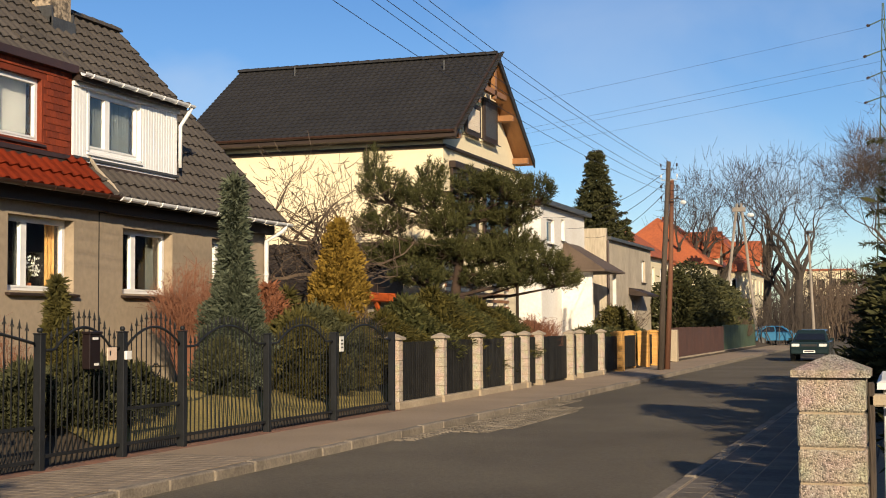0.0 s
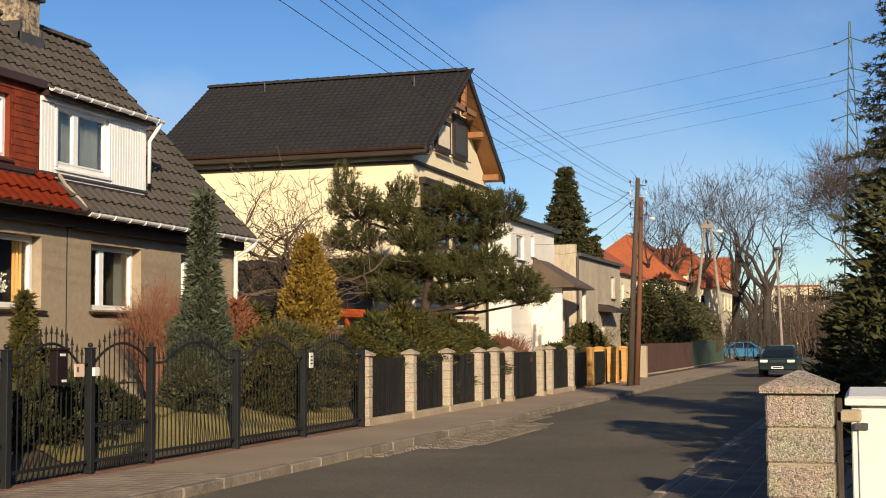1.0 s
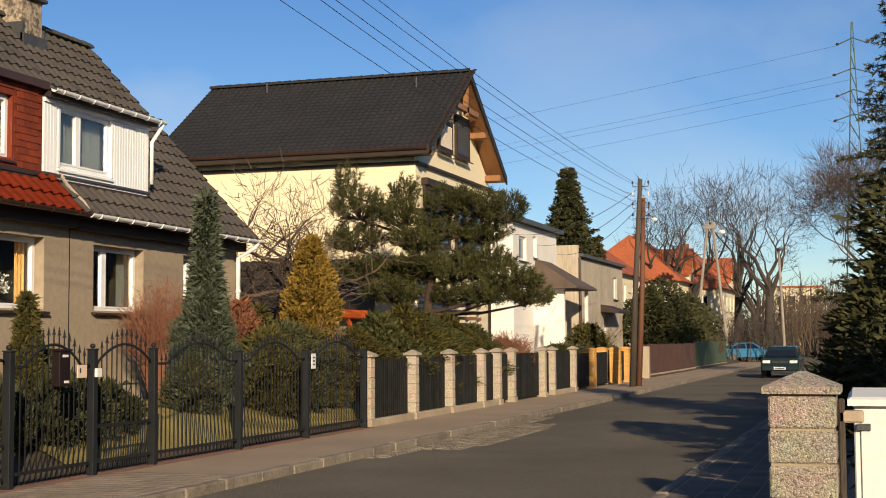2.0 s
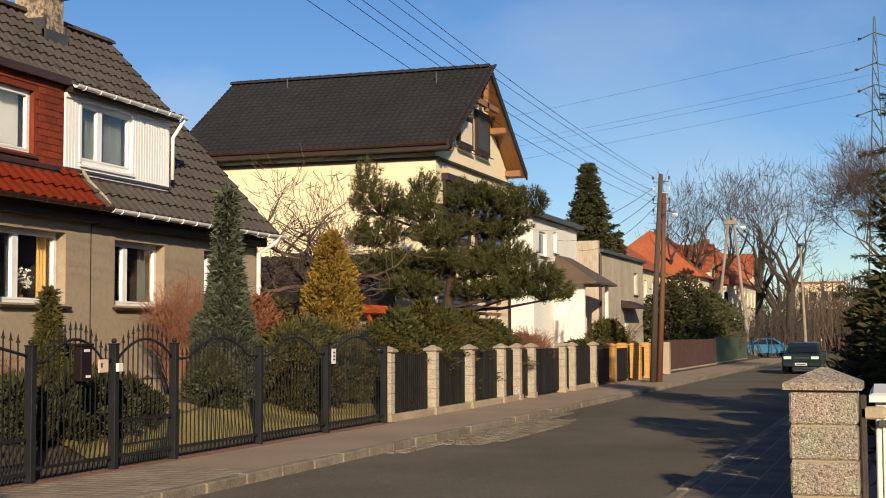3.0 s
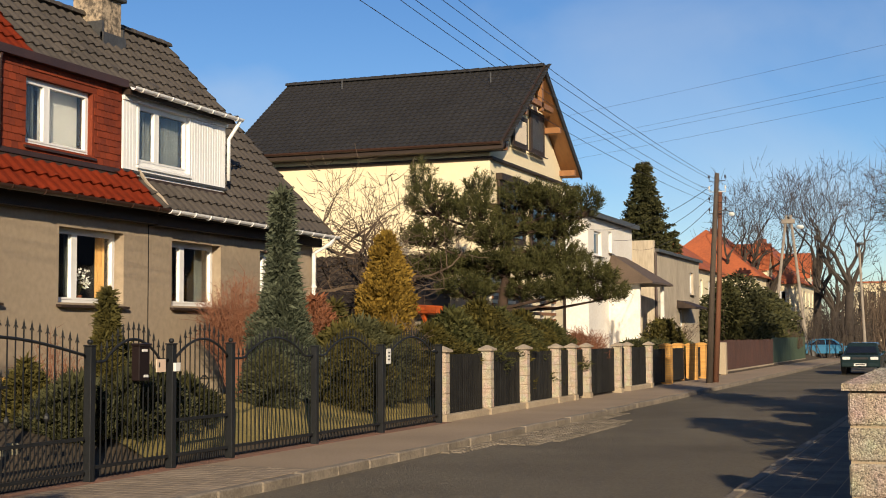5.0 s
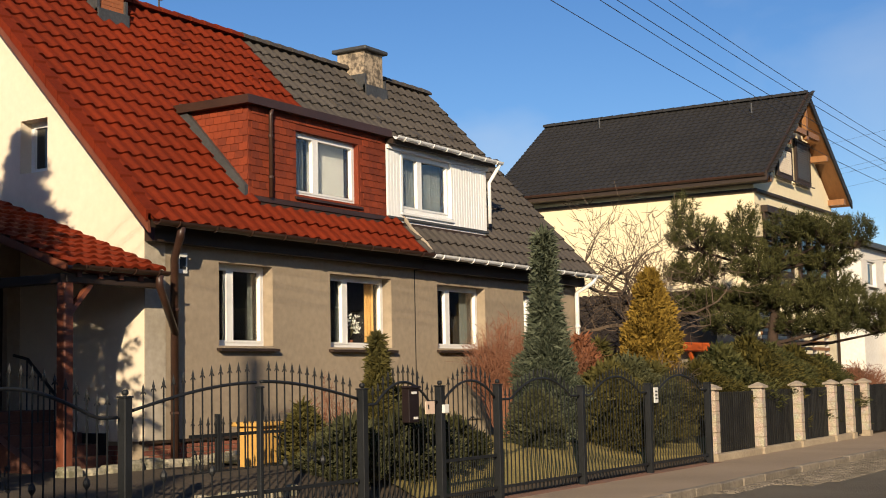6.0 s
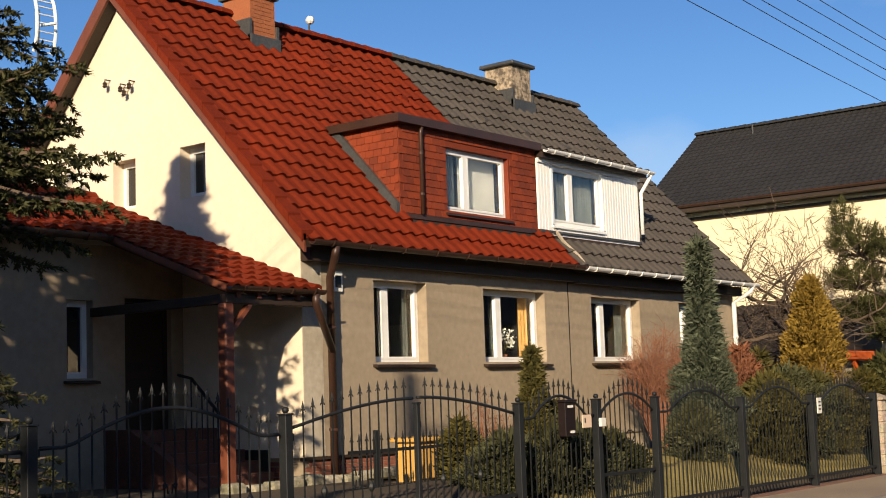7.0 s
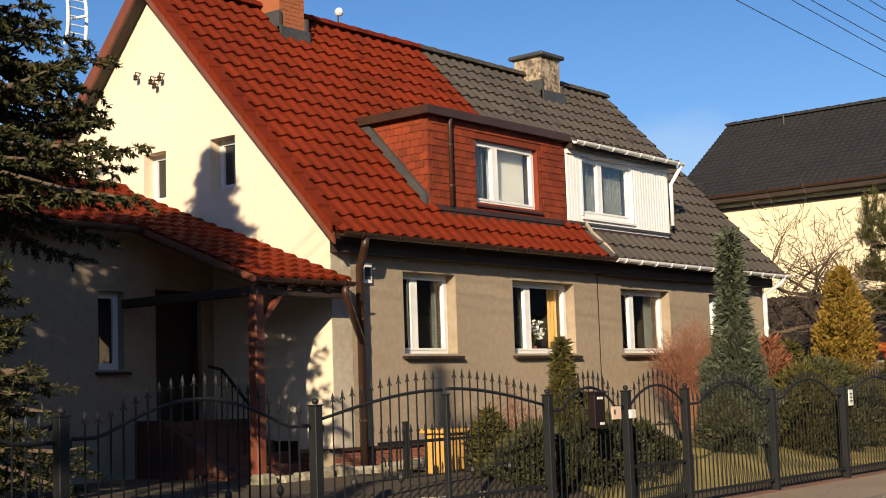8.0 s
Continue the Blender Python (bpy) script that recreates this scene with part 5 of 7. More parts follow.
def column_tree(name, label, x, y, z, h, prof, material, seed, n, length, width, up=0.7, lump=0.16, category="tree", inner=None, group=""):
    """A dense columnar or rounded evergreen: stem, a shaggy inside, and blades over an uneven outline. prof: (height share, radius)."""
    tr = thing(name, label, category, (x, y, z), group)
    part("trunk", Geo().tube([(0, 0, -0.15), (0.01, 0, h * 0.5), (0, 0, h * 0.9)], [0.07, 0.05, 0.01], 6), "bark", tr)
    lv = Leaves(seed)
    r = lv.r
    hs, rs = [p[0] for p in prof], [p[1] for p in prof]
    def radius(t, a):
        base = np.interp(t, hs, rs)
        wob = np.array([noise.noise(Vector((math.cos(q) * 2.2 + seed, math.sin(q) * 2.2, k * h * 1.6))) for q, k in zip(a, t)])
        fine = np.array([noise.noise(Vector((math.cos(q) * b * 6.5 + seed, math.sin(q) * b * 6.5, k * h * 4.2))) for q, k, b in zip(a, t, base)])
        return base * (1 + lump * 1.6 * wob) * (1 + 0.28 * fine), fine
    t = r.uniform(0, 1, 4 * n)
    keep = r.uniform(0, max(rs), 4 * n) < np.interp(t, hs, rs) + 0.04
    t = t[keep][:n]
    a = r.uniform(0, 2 * math.pi, len(t))
    rad, fine = radius(t, a)
    clump = r.uniform(-0.42, 0.05, len(t)) < fine
    t, a, rad = t[clump], a[clump], rad[clump]
    for share, k0, k1, ln in ((0.35, 0.5, 0.85, 1.1), (1.0, 0.82, 1.03, 1.0)):
        m = r.uniform(0, 1, len(t)) < share
        k = r.uniform(k0, k1, m.sum())
        c = np.stack([np.cos(a[m]) * rad[m] * k, np.sin(a[m]) * rad[m] * k, t[m] * h], 1)
        d = np.stack([np.cos(a[m]), np.sin(a[m]), np.full(m.sum(), up)], 1) + r.normal(size=(m.sum(), 3)) * 0.45
        lv.add(c, d, length * ln, width)
    leaf_part(lv, material, tr)
    core = Leaves(seed + 1)
    q = core.r
    t2 = q.uniform(0.02, 0.97, n // 2)
    a2 = q.uniform(0, 2 * math.pi, len(t2))
    rad2 = np.interp(t2, hs, rs) * q.uniform(0.35, 0.72, len(t2))
    c = np.stack([np.cos(a2) * rad2, np.sin(a2) * rad2, t2 * h], 1)
    core.add(c, q.normal(size=(len(t2), 3)), min(0.25, 0.1 + 0.25 * max(rs)), min(0.08, 0.02 + 0.06 * max(rs)))
    leaf_part(core, inner or material, tr, "inner_foliage")
    return tr


def branch_tree(g, base, direction, length, radius, depth, rng, spread=0.6, rise=0.25, kids=3, tips=None, wob=0.18, sides=5, shrink=0.72):
    """Grows one limb and its limbs into g; tips collects the ends."""
    p, d = Vector(base), Vector(direction).normalized()
    pts, rad = [p.copy()], [radius]
    n = 4 if depth > 1 else 3
    for k in range(n):
        d = (d + Vector((rng.gauss(0, wob), rng.gauss(0, wob), rng.gauss(0, wob) + rise * 0.25))).normalized()
        p = p + d * (length / n)
        pts.append(p.copy()), rad.append(radius * (1 - 0.42 * (k + 1) / n))
    g.tube(pts, rad, max(3, sides), caps=False)
    if tips is not None and depth <= 1:
        tips.append((p.copy(), d.copy()))
    if depth <= 0:
        return
    for k in range(kids + (rng.random() < 0.4)):
        i = rng.randint(max(1, n // 2), n) if k else n
        side = d.orthogonal().normalized()
        side.rotate(Matrix.Rotation(rng.uniform(0, 2 * math.pi), 3, d))
        nd = (d * (1 - spread * rng.uniform(0.5, 1.0)) + side * spread * rng.uniform(0.7, 1.3) + Vector((0, 0, rise * 0.5))).normalized()
        branch_tree(g, pts[i], nd, length * shrink * rng.uniform(0.75, 1.15), rad[i] * (0.78 if k == 0 else 0.62), depth - 1, rng, spread, rise, kids, tips, wob, sides - 1, shrink)


def bare_tree(name, label, x, y, z, h, seed, lean=(0, 0), material="bark", depth=5, r0=0.2, kids=3, first=0.34, spread=0.6, category="tree", group="", rise=0.25, twigs=0, fork=1):
    tr = thing(name, label, category, (x, y, z), group)
    rng = random.Random(seed)
    trunk, limbs, tips = Geo(), Geo(), []
    top = Vector((lean[0] * h * first, lean[1] * h * first, h * first))
    trunk.tube([(0, 0, -0.3), (lean[0] * h * first * 0.4, lean[1] * h * first * 0.4 + 0.05, h * first * 0.5), top], [r0 * 1.25, r0, r0 * 0.85], 8)
    part("trunk", trunk, material, tr, smooth=True)
    for k in range(kids + fork):
        a = 2 * math.pi * (k + rng.random() * 0.6) / (kids + fork)
        d = Vector((math.cos(a) * spread, math.sin(a) * spread, 1.0))
        branch_tree(limbs, top - Vector((0, 0, 0.15 * k)), d, h * 0.27, r0 * 0.62, depth - 1, rng, spread, rise, kids, tips)
    lim = part("limb_crown", limbs, material, tr, kind="stuff")
    if twigs:
        tw = Geo()
        for p, d in tips:
            for k in range(twigs):
                e = (d + Vector((rng.gauss(0, 0.5), rng.gauss(0, 0.5), rng.gauss(0.05, 0.45)))).normalized()
                ln = h * 0.05 * rng.uniform(0.6, 1.6)
                q = p + e * ln * 0.5 + Vector((rng.gauss(0, 0.02), rng.gauss(0, 0.02), 0)) * ln
                tw.tube([p, q, p + e * ln + Vector((0, 0, 0.15 * ln))], [r0 * 0.05, r0 * 0.035, r0 * 0.02], 3, caps=False)
        part("twig_crown", tw, material, tr, kind="stuff")
    return tr


def twig_bush(name, label, x, y, z, h, r, seed, n, material="twig", thick=0.007, group=""):
    b = thing(name, label, "shrub", (x, y, z), group)
    rng = random.Random(seed)
    g = Geo()
    for k in range(n):
        a, q = rng.uniform(0, 2 * math.pi), math.sqrt(rng.random())
        end = Vector((math.cos(a) * r * q, math.sin(a) * r * q, h * rng.uniform(0.55, 1.0) * (1 - 0.3 * q)))
        mid = end * 0.5 + Vector((rng.gauss(0, 0.06), rng.gauss(0, 0.06), 0.08 * h))
        st = Vector((end.x * 0.15, end.y * 0.15, -0.05))
        g.tube([st, mid, end], [thick * 1.5, thick, thick * 0.4], 3, caps=False)
        for j in range(4):
            t = rng.uniform(0.35, 0.95)
            p = mid.lerp(end, t)
            e = p + Vector((rng.gauss(0, 0.16), rng.gauss(0, 0.16), rng.uniform(0.02, 0.24))) * h * 0.45
            g.tube([p, p.lerp(e, 0.5) + Vector((0, 0, 0.02)), e], [thick * 0.7, thick * 0.5, thick * 0.3], 3, caps=False)
    part("twig_crown", g, material, b, kind="stuff")
    return b


def spruce(name, label, x, y, z, h, R, seed, levels=24, per=9, material="spruce", blades=26, twig=0.42, droop=0.35, blade=0.07, bare=0.04, group="", bw=0.014, taper=0.75):
    """A spruce: whorls of drooping boughs, each with side twigs set all round with needles."""
    tr = thing(name, label, "tree", (x, y, z), group)
    part("trunk", Geo().tube([(0, 0, -0.2), (0.03, 0.02, h * 0.5), (0, 0, h)], [0.03 * h * 0.6, 0.02 * h * 0.5, 0.01], 7), "bark", tr)
    lv = Leaves(seed)
    r = lv.r
    bo = Geo()
    cs, ds = [], []
    for i in range(levels):
        t = (i + 0.5) / levels
        zz = h * (bare + (1 - bare) * t)
        L = R * (1 - t) ** taper * r.uniform(0.85, 1.1) + 0.15
        for k in range(max(4, int(per * (1 - 0.45 * t)))):
            a = 2 * math.pi * (k + r.uniform(-0.35, 0.35)) / max(4, int(per * (1 - 0.45 * t))) + i * 0.7
            l2 = L * r.uniform(0.55, 1.12)
            zb = zz + r.uniform(-0.7, 0.7) * h * (1 - bare) / levels
            dr = droop * r.uniform(0.5, 1.5)
            pts = []
            for s in range(5):
                u = s / 4
                pts.append(Vector((math.cos(a) * l2 * u, math.sin(a) * l2 * u, zb + l2 * (0.1 * u - dr * u * u + 0.22 * u ** 4))))
            bo.tube(pts, [0.014 + 0.01 * (1 - t)] * 4 + [0.004], 3, caps=False)
            m = max(4, int(l2 / 0.16))
            for s in range(m):
                u = (s + 0.6) / m
                j = min(3, int(u * 4))
                p = pts[j].lerp(pts[j + 1], u * 4 - j)
                ax = (pts[j + 1] - pts[j]).normalized()
                sd = Vector((-math.sin(a), math.cos(a), 0))
                for sg in (-1, 1):
                    tl = twig * (1 - 0.55 * u) * r.uniform(0.6, 1.15) * min(1.0, 0.5 + l2 / 2)
                    td = (sd * sg * 0.8 + ax * 0.75 + Vector((0, 0, -0.28 + r.normal() * 0.12))).normalized()
                    q = r.uniform(0.05, 1, blades)
                    c = np.array(p)[None] + np.array(td)[None] * (q * tl)[:, None]
                    d = r.normal(size=(blades, 3)) * 0.55 + np.array(td)[None] * 0.9
                    cs.append(c), ds.append(d)
    lv.add(np.concatenate(cs), np.concatenate(ds), blade, bw)
    part("bough_crown", bo, "bark", tr, kind="stuff")
    leaf_part(lv, material, tr, "needles")
    return tr


# tall pine in the yellow house's garden
def pine_tree(x, y, z):
    """A spreading pine: a bent trunk, limbs that rise to flat needle pads with gaps between them."""
    tr = thing("pine_tree", "broad dark green garden pine with layered needle pads", "tree", (x, y, z))
    rng = random.Random(5)
    stem = [Vector(p) for p in ((0, 0, -0.3), (0.05, 0.05, 0.9), (-0.05, 0.1, 2.0), (0.1, 0.0, 3.1), (0.0, -0.15, 4.2), (0.05, -0.3, 5.0))]
    part("trunk", Geo().tube(stem, [0.21, 0.18, 0.15, 0.12, 0.09, 0.04], 9), "pinebark", tr, smooth=True)
    across, deep = Vector((0.326, -0.945, 0)), Vector((0.945, 0.326, 0))
    # pads: across, height, half width, half thickness
    pads = ((-2.4, 5.65, 0.34, 0.5), (-1.95, 4.95, 0.72, 0.5), (-2.1, 4.1, 0.78, 0.42), (-1.75, 3.25, 0.85, 0.42), (-1.05, 2.6, 0.7, 0.36), (-0.75, 5.45, 0.36, 0.42), (-0.85, 4.7, 0.6, 0.44), (-0.25, 3.4, 0.68, 0.34),
            (0.55, 5.1, 0.68, 0.42), (1.25, 4.95, 0.68, 0.46), (2.1, 4.85, 0.5, 0.5), (1.45, 4.25, 0.7, 0.3), (1.4, 3.5, 0.82, 0.36), (2.1, 2.9, 0.82, 0.38), (2.75, 2.5, 0.52, 0.32), (0.75, 3.15, 0.66, 0.34), (0.15, 4.4, 0.55, 0.4), (-0.45, 4.05, 0.6, 0.35), (0.55, 2.55, 0.6, 0.3), (-0.6, 3.1, 0.6, 0.3), (1.6, 2.5, 0.6, 0.28))
    lim, lv = Geo(), Leaves(9)
    r = lv.r
    cs, ds = [], []
    for u, h, w, t in pads:
        mid = across * u + deep * rng.uniform(-0.7, 0.7) + Vector((0, 0, h))
        start = Vector((0, 0, max(2.0, h - 0.2 * abs(u) - 0.4)))
        elbow = start.lerp(mid, 0.55) + Vector((rng.gauss(0, 0.1), rng.gauss(0, 0.1), -0.22))
        foot = mid - Vector((0, 0, t * 0.6))
        lim.tube([start, elbow, foot], [0.055, 0.04, 0.022], 6, caps=False)
        w, t = w * 1.1, t * 1.1
        for k in range(int(160 * w * (w + 0.5))):
            a, q = rng.uniform(0, 2 * math.pi), math.sqrt(rng.uniform(0.02, 1))
            lift = rng.uniform(-0.75, 1.0) * math.sqrt(max(0.05, 1 - q * q))
            end = mid + across * (w * q * math.cos(a)) + deep * ((w * 0.8 + 0.25) * q * math.sin(a)) + Vector((0, 0, t * lift))
            end += Vector((rng.gauss(0, 0.05), rng.gauss(0, 0.05), rng.gauss(0, 0.05)))
            ax = ((end - foot).normalized() * 0.8 + Vector((rng.gauss(0, 0.25), rng.gauss(0, 0.25), 0.65))).normalized()
            if k % 3 == 0:
                lim.tube([foot, foot.lerp(end, 0.6) - Vector((0, 0, 0.06)), end], [0.016, 0.012, 0.006], 3, caps=False)
            m = 44
            along = r.uniform(-0.14, 0.14, (m, 1))
            cs.append(np.array(end)[None] + np.array(ax)[None] * along)
            ds.append(r.normal(size=(m, 3)) * 0.6 + np.array(ax)[None] * 0.85)
    part("limb_crown", lim, "pinebark", tr, kind="stuff")
    lv.add(np.concatenate(cs), np.concatenate(ds), 0.15, 0.015)
    leaf_part(lv, "pine", tr, "needles")


pine_tree(36.0, 11.9, 0.35)

column_tree("blue_spruce", "narrow blue-green conifer on the lawn behind the fence", 21.6, 11.3, 0.28, 3.98, [(0, 0.42), (0.06, 0.6), (0.28, 0.58), (0.42, 0.42), (0.56, 0.27), (0.68, 0.2), (0.82, 0.12), (0.93, 0.07), (1, 0.02)], "bluespruce", 3, 30000, 0.085, 0.018, 0.9, 0.24)
column_tree("thuja", "golden thuja column in the front garden", 27.9, 12.0, 0.3, 3.65, [(0, 0.45), (0.2, 0.62), (0.55, 0.6), (0.75, 0.44), (0.9, 0.23), (1, 0.03)], "gold", 4, 20000, 0.1, 0.04, 0.8, 0.3)
column_tree("thuja", "slim olive thuja behind the mailbox panel", 15.32, 10.6, 0.2, 2.1, [(0, 0.18), (0.3, 0.25), (0.6, 0.2), (0.85, 0.1), (1, 0.02)], "olive", 6, 9000, 0.06, 0.014, 0.9)
column_tree("thuja", "small round olive thuja beside the yellow box", 14.7, 11.4, 0.4, 0.95, [(0, 0.2), (0.35, 0.34), (0.75, 0.24), (1, 0.03)], "olive", 7, 2500, 0.08, 0.03, 0.6)
column_tree("thuja", "small olive thuja behind the garden wicket", 16.6, 11.2, 0.35, 1.2, [(0, 0.25), (0.4, 0.36), (0.75, 0.26), (1, 0.03)], "olive", 8, 2500, 0.08, 0.03, 0.6)
column_tree("thuja", "yellow-green thuja beside the house corner", 26.3, 12.5, 0.4, 2.0, [(0, 0.5), (0.4, 0.55), (0.75, 0.34), (1, 0.03)], "olive", 10, 3500, 0.12, 0.04, 0.8)
column_tree("shrub", "rust-red evergreen shrub beside the house corner", 25.4, 12.5, 0.4, 2.1, [(0, 0.4), (0.4, 0.5), (0.75, 0.36), (1, 0.05)], "rust", 11, 3500, 0.12, 0.035, 0.8, 0.25, "shrub")
column_tree("thuja", "dark green conifer below the garage roof", 26.9, 14.0, 0.4, 3.2, [(0, 0.5), (0.4, 0.5), (0.8, 0.25), (1, 0.03)], "spruce", 12, 4500, 0.13, 0.04, 0.8)
k = 0
for x, y, h, r, m in ((22.6, 10.6, 1.4, 0.85, "olive"), (23.7, 10.7, 1.5, 0.85, "juniper"), (24.7, 10.7, 1.4, 0.8, "olive"), (20.4, 10.9, 0.9, 0.4, "juniper"),
                      (14.5, 10.5, 0.72, 0.5, "juniper"), (15.5, 10.5, 0.85, 0.6, "juniper"), (16.3, 10.5, 0.75, 0.55, "juniper"), (17.2, 10.6, 0.6, 0.45, "spruce")):
    k += 1
    column_tree("shrub", "low spreading evergreen shrub behind the iron fence", x, y, height(x, y) - 0.02, h, [(0, r * 0.85), (0.35, r), (0.7, r * 0.75), (0.92, r * 0.4), (1, 0.05)], m, 20 + k, int(13000 * r), 0.1, 0.02, 0.8, 0.32, "shrub", group="front garden shrubs")
for x, y, h, r in ((27.2, 10.7, 1.6, 0.85), (28.8, 10.8, 1.95, 1.0), (30.6, 10.8, 2.2, 1.05), (32.4, 10.9, 2.05, 1.05), (34.2, 10.9, 2.0, 1.0), (35.6, 10.6, 1.75, 0.8), (39.0, 10.7, 1.35, 0.7)):
    k += 1
    column_tree("juniper", "wide dark juniper hedge shrub behind the slat panels", x, y, 0.25, h, [(0, r * 0.9), (0.4, r), (0.75, r * 0.75), (1, 0.06)], "hedge" if k % 2 else "pine", 20 + k, 13000, 0.13, 0.022, 0.35, 0.42, "shrub", group="juniper hedge")
column_tree("topiary", "clipped round olive thuja beside the white house", 52.6, 11.0, 0.35, 1.9, [(0, 0.7), (0.3, 0.85), (0.7, 0.8), (0.92, 0.5), (1, 0.1)], "olive", 51, 5000, 0.1, 0.045, 0.3, 0.06, "shrub")
for k in range(6):
    column_tree("hedge", "low green hedge shrub behind the brick pillars", 47.5 + 1.5 * k, 10.9, 0.1, 1.35, [(0, 0.8), (0.6, 0.85), (0.9, 0.6), (1, 0.2)], "juniper" if k % 2 else "spruce", 60 + k, 2200, 0.14, 0.05, 0.5, 0.2, "shrub", group="low hedge")
twig_bush("shrub", "reddish bare twiggy shrub beside the blue conifer", 22.9, 12.9, 0.45, 2.7, 0.85, 71, 420, "redtwig", 0.006)
twig_bush("shrub", "reddish bare shrub at the house corner", 25.3, 12.8, 0.45, 2.5, 0.7, 72, 360, "redtwig", 0.006)
twig_bush("shrub", "rust-brown bare shrub behind the slat panels", 38.3, 10.4, 0.25, 1.9, 0.9, 73, 420, "redtwig", 0.009)
twig_bush("shrub", "pale bare twigs rising from the front garden", 25.9, 10.9, 0.3, 2.4, 0.6, 74, 22, "twig", 0.012)
twig_bush("shrub", "reddish twigs behind the slim thuja", 15.3, 11.4, 0.4, 1.5, 0.5, 75, 60, "redtwig", 0.005)
twig_bush("shrub", "bare shrub before the weathered house", 62.0, 12.5, 0.3, 2.8, 1.3, 76, 60, "twig", 0.012)
bare_tree("fruit_tree", "bare fruit tree against the yellow house wall", 31.0, 13.6, 0.35, 6.3, 81, (-0.02, 0.02), "twig", 5, 0.21, 3, 0.3, 0.95, twigs=1, rise=0.22)

# spruces round the entrance and down the far side
orchid = thing("potted_orchid", "white flowering orchid on the inner window ledge", "plant", (19.95, 14.42, 2.26))
part("pot", Geo().lathe((0, 0, 0), [(0.05, 0), (0.075, 0.12), (0.08, 0.13)], 10), "orangebrick", orchid)
stems, petals = Geo(), Leaves(401)
for k in range(9):
    a = k * 0.7
    tip = Vector((0.22 * math.cos(a), 0.1 * math.sin(a), 0.34 + 0.06 * (k % 4)))
    stems.tube([(0, 0, 0.12), tip * 0.6 + Vector((0, 0, 0.12)), tip], 0.006, 4)
    c = np.array(tip)[None] + petals.r.normal(size=(16, 3)) * np.array((0.04, 0.03, 0.05))
    petals.add(c, petals.r.normal(size=(16, 3)), 0.06, 0.04)
part("stems", stems, "olive", orchid)
leaf_part(petals, "sign", orchid, "petals")
spruce("spruce", "dark spruce in front of the entrance annex", 6.25, 12.05, 0.35, 8.6, 2.6, 91, 54, 17, blades=48, twig=0.46, bw=0.021, blade=0.065, bare=0.39, droop=0.4, taper=1.05)
spruce("spruce", "young spruce at the fence before the annex", 6.5, 10.75, 0.1, 3.1, 1.15, 92, 26, 11, blades=30, twig=0.36)
# two spruces out of view on the left, placed to keep the annex shaded
spruce("spruce", "unseen tall dark spruce that shades the annex past the driveway", 4.0, 13.8, 0.4, 9.0, 3.0, 93, 30, 13, blades=20, twig=0.55, bw=0.05, blade=0.13)
spruce("spruce", "unseen tall dark spruce that shades the annex from the garden's end", 1.2, 12.2, 0.4, 10.5, 3.2, 94, 30, 13, blades=18, twig=0.55, bw=0.055, blade=0.14)
spruce("spruce", "tall dark spruce overhanging the shaded pavement", 27.0, -0.75, 0.0, 9.3, 1.9, 95, 40, 11, blades=30, twig=0.5, bw=0.02, blade=0.1, taper=0.75)
column_tree("thuja", "sunlit golden-green thuja behind the white cabinet", 11.2, -0.62, 0.0, 2.4, [(0, 0.55), (0.3, 0.6), (0.7, 0.45), (1, 0.05)], "olive", 96, 7000, 0.12, 0.05, 0.6, 0.25)
for x, y, h, r, sd in ((24.5, -0.2, 2.8, 1.1, 97), (28.5, -0.3, 3.1, 1.3, 98), (33.0, -0.4, 3.3, 1.4, 99), (37.5, -0.3, 3.5, 1.4, 100), (18.4, -0.9, 4.5, 1.25, 101)):
    column_tree("hedge_tree", "dark clipped conifer along the shaded pavement", x, y, -0.05, h, [(0, r * 0.8), (0.3, r), (0.65, r * 0.9), (0.9, r * 0.5), (1, 0.08)], "spruce", sd, 5000, 0.2, 0.06, 0.4, 0.25, group="shaded conifers")
for k, x in enumerate((10.2, 12.4, 14.6, 16.8, 18.6, 20.8, 22.6)):
    column_tree("hedge", "dark evergreen hedge shrub behind the shaded pavement", x, -1.35, -0.05, 2.3 + 0.25 * (k % 3), [(0, 1.0), (0.5, 1.1), (0.85, 0.8), (1, 0.15)], "spruce", 130 + k, 3600, 0.16, 0.05, 0.5, 0.25, "shrub", group="shaded hedge")
# unseen spruces, added to hold sky light off the annex
spruce("spruce", "unseen dark spruce added to cut sky light on the annex", -3.5, 15.5, 0.4, 11.0, 3.4, 141, 24, 11, blades=12, twig=0.7, bw=0.08, blade=0.2, group="garden spruces")
spruce("spruce", "unseen dark spruce added to cut sky light on the annex", 1.0, 17.5, 0.4, 11.5, 3.4, 142, 24, 11, blades=12, twig=0.7, bw=0.08, blade=0.2, group="garden spruces")
spruce("spruce", "unseen dark spruce added to cut sky light on the annex", 6.0, 19.5, 0.4, 7.5, 2.6, 143, 22, 11, blades=12, twig=0.7, bw=0.08, blade=0.2, group="garden spruces")
# two spruces behind the camera, unseen, placed to shade yard and annex
spruce("spruce", "unseen tall spruce across the street that shades the yard", -9.5, -2.6, -0.1, 8.8, 3.0, 144, 24, 12, blades=12, twig=0.7, bw=0.08, blade=0.2, group="garden spruces")
spruce("spruce", "unseen tall spruce across the street that shades the yard", -14.5, -3.0, -0.1, 10.8, 3.3, 145, 26, 12, blades=12, twig=0.75, bw=0.09, blade=0.22, group="garden spruces")
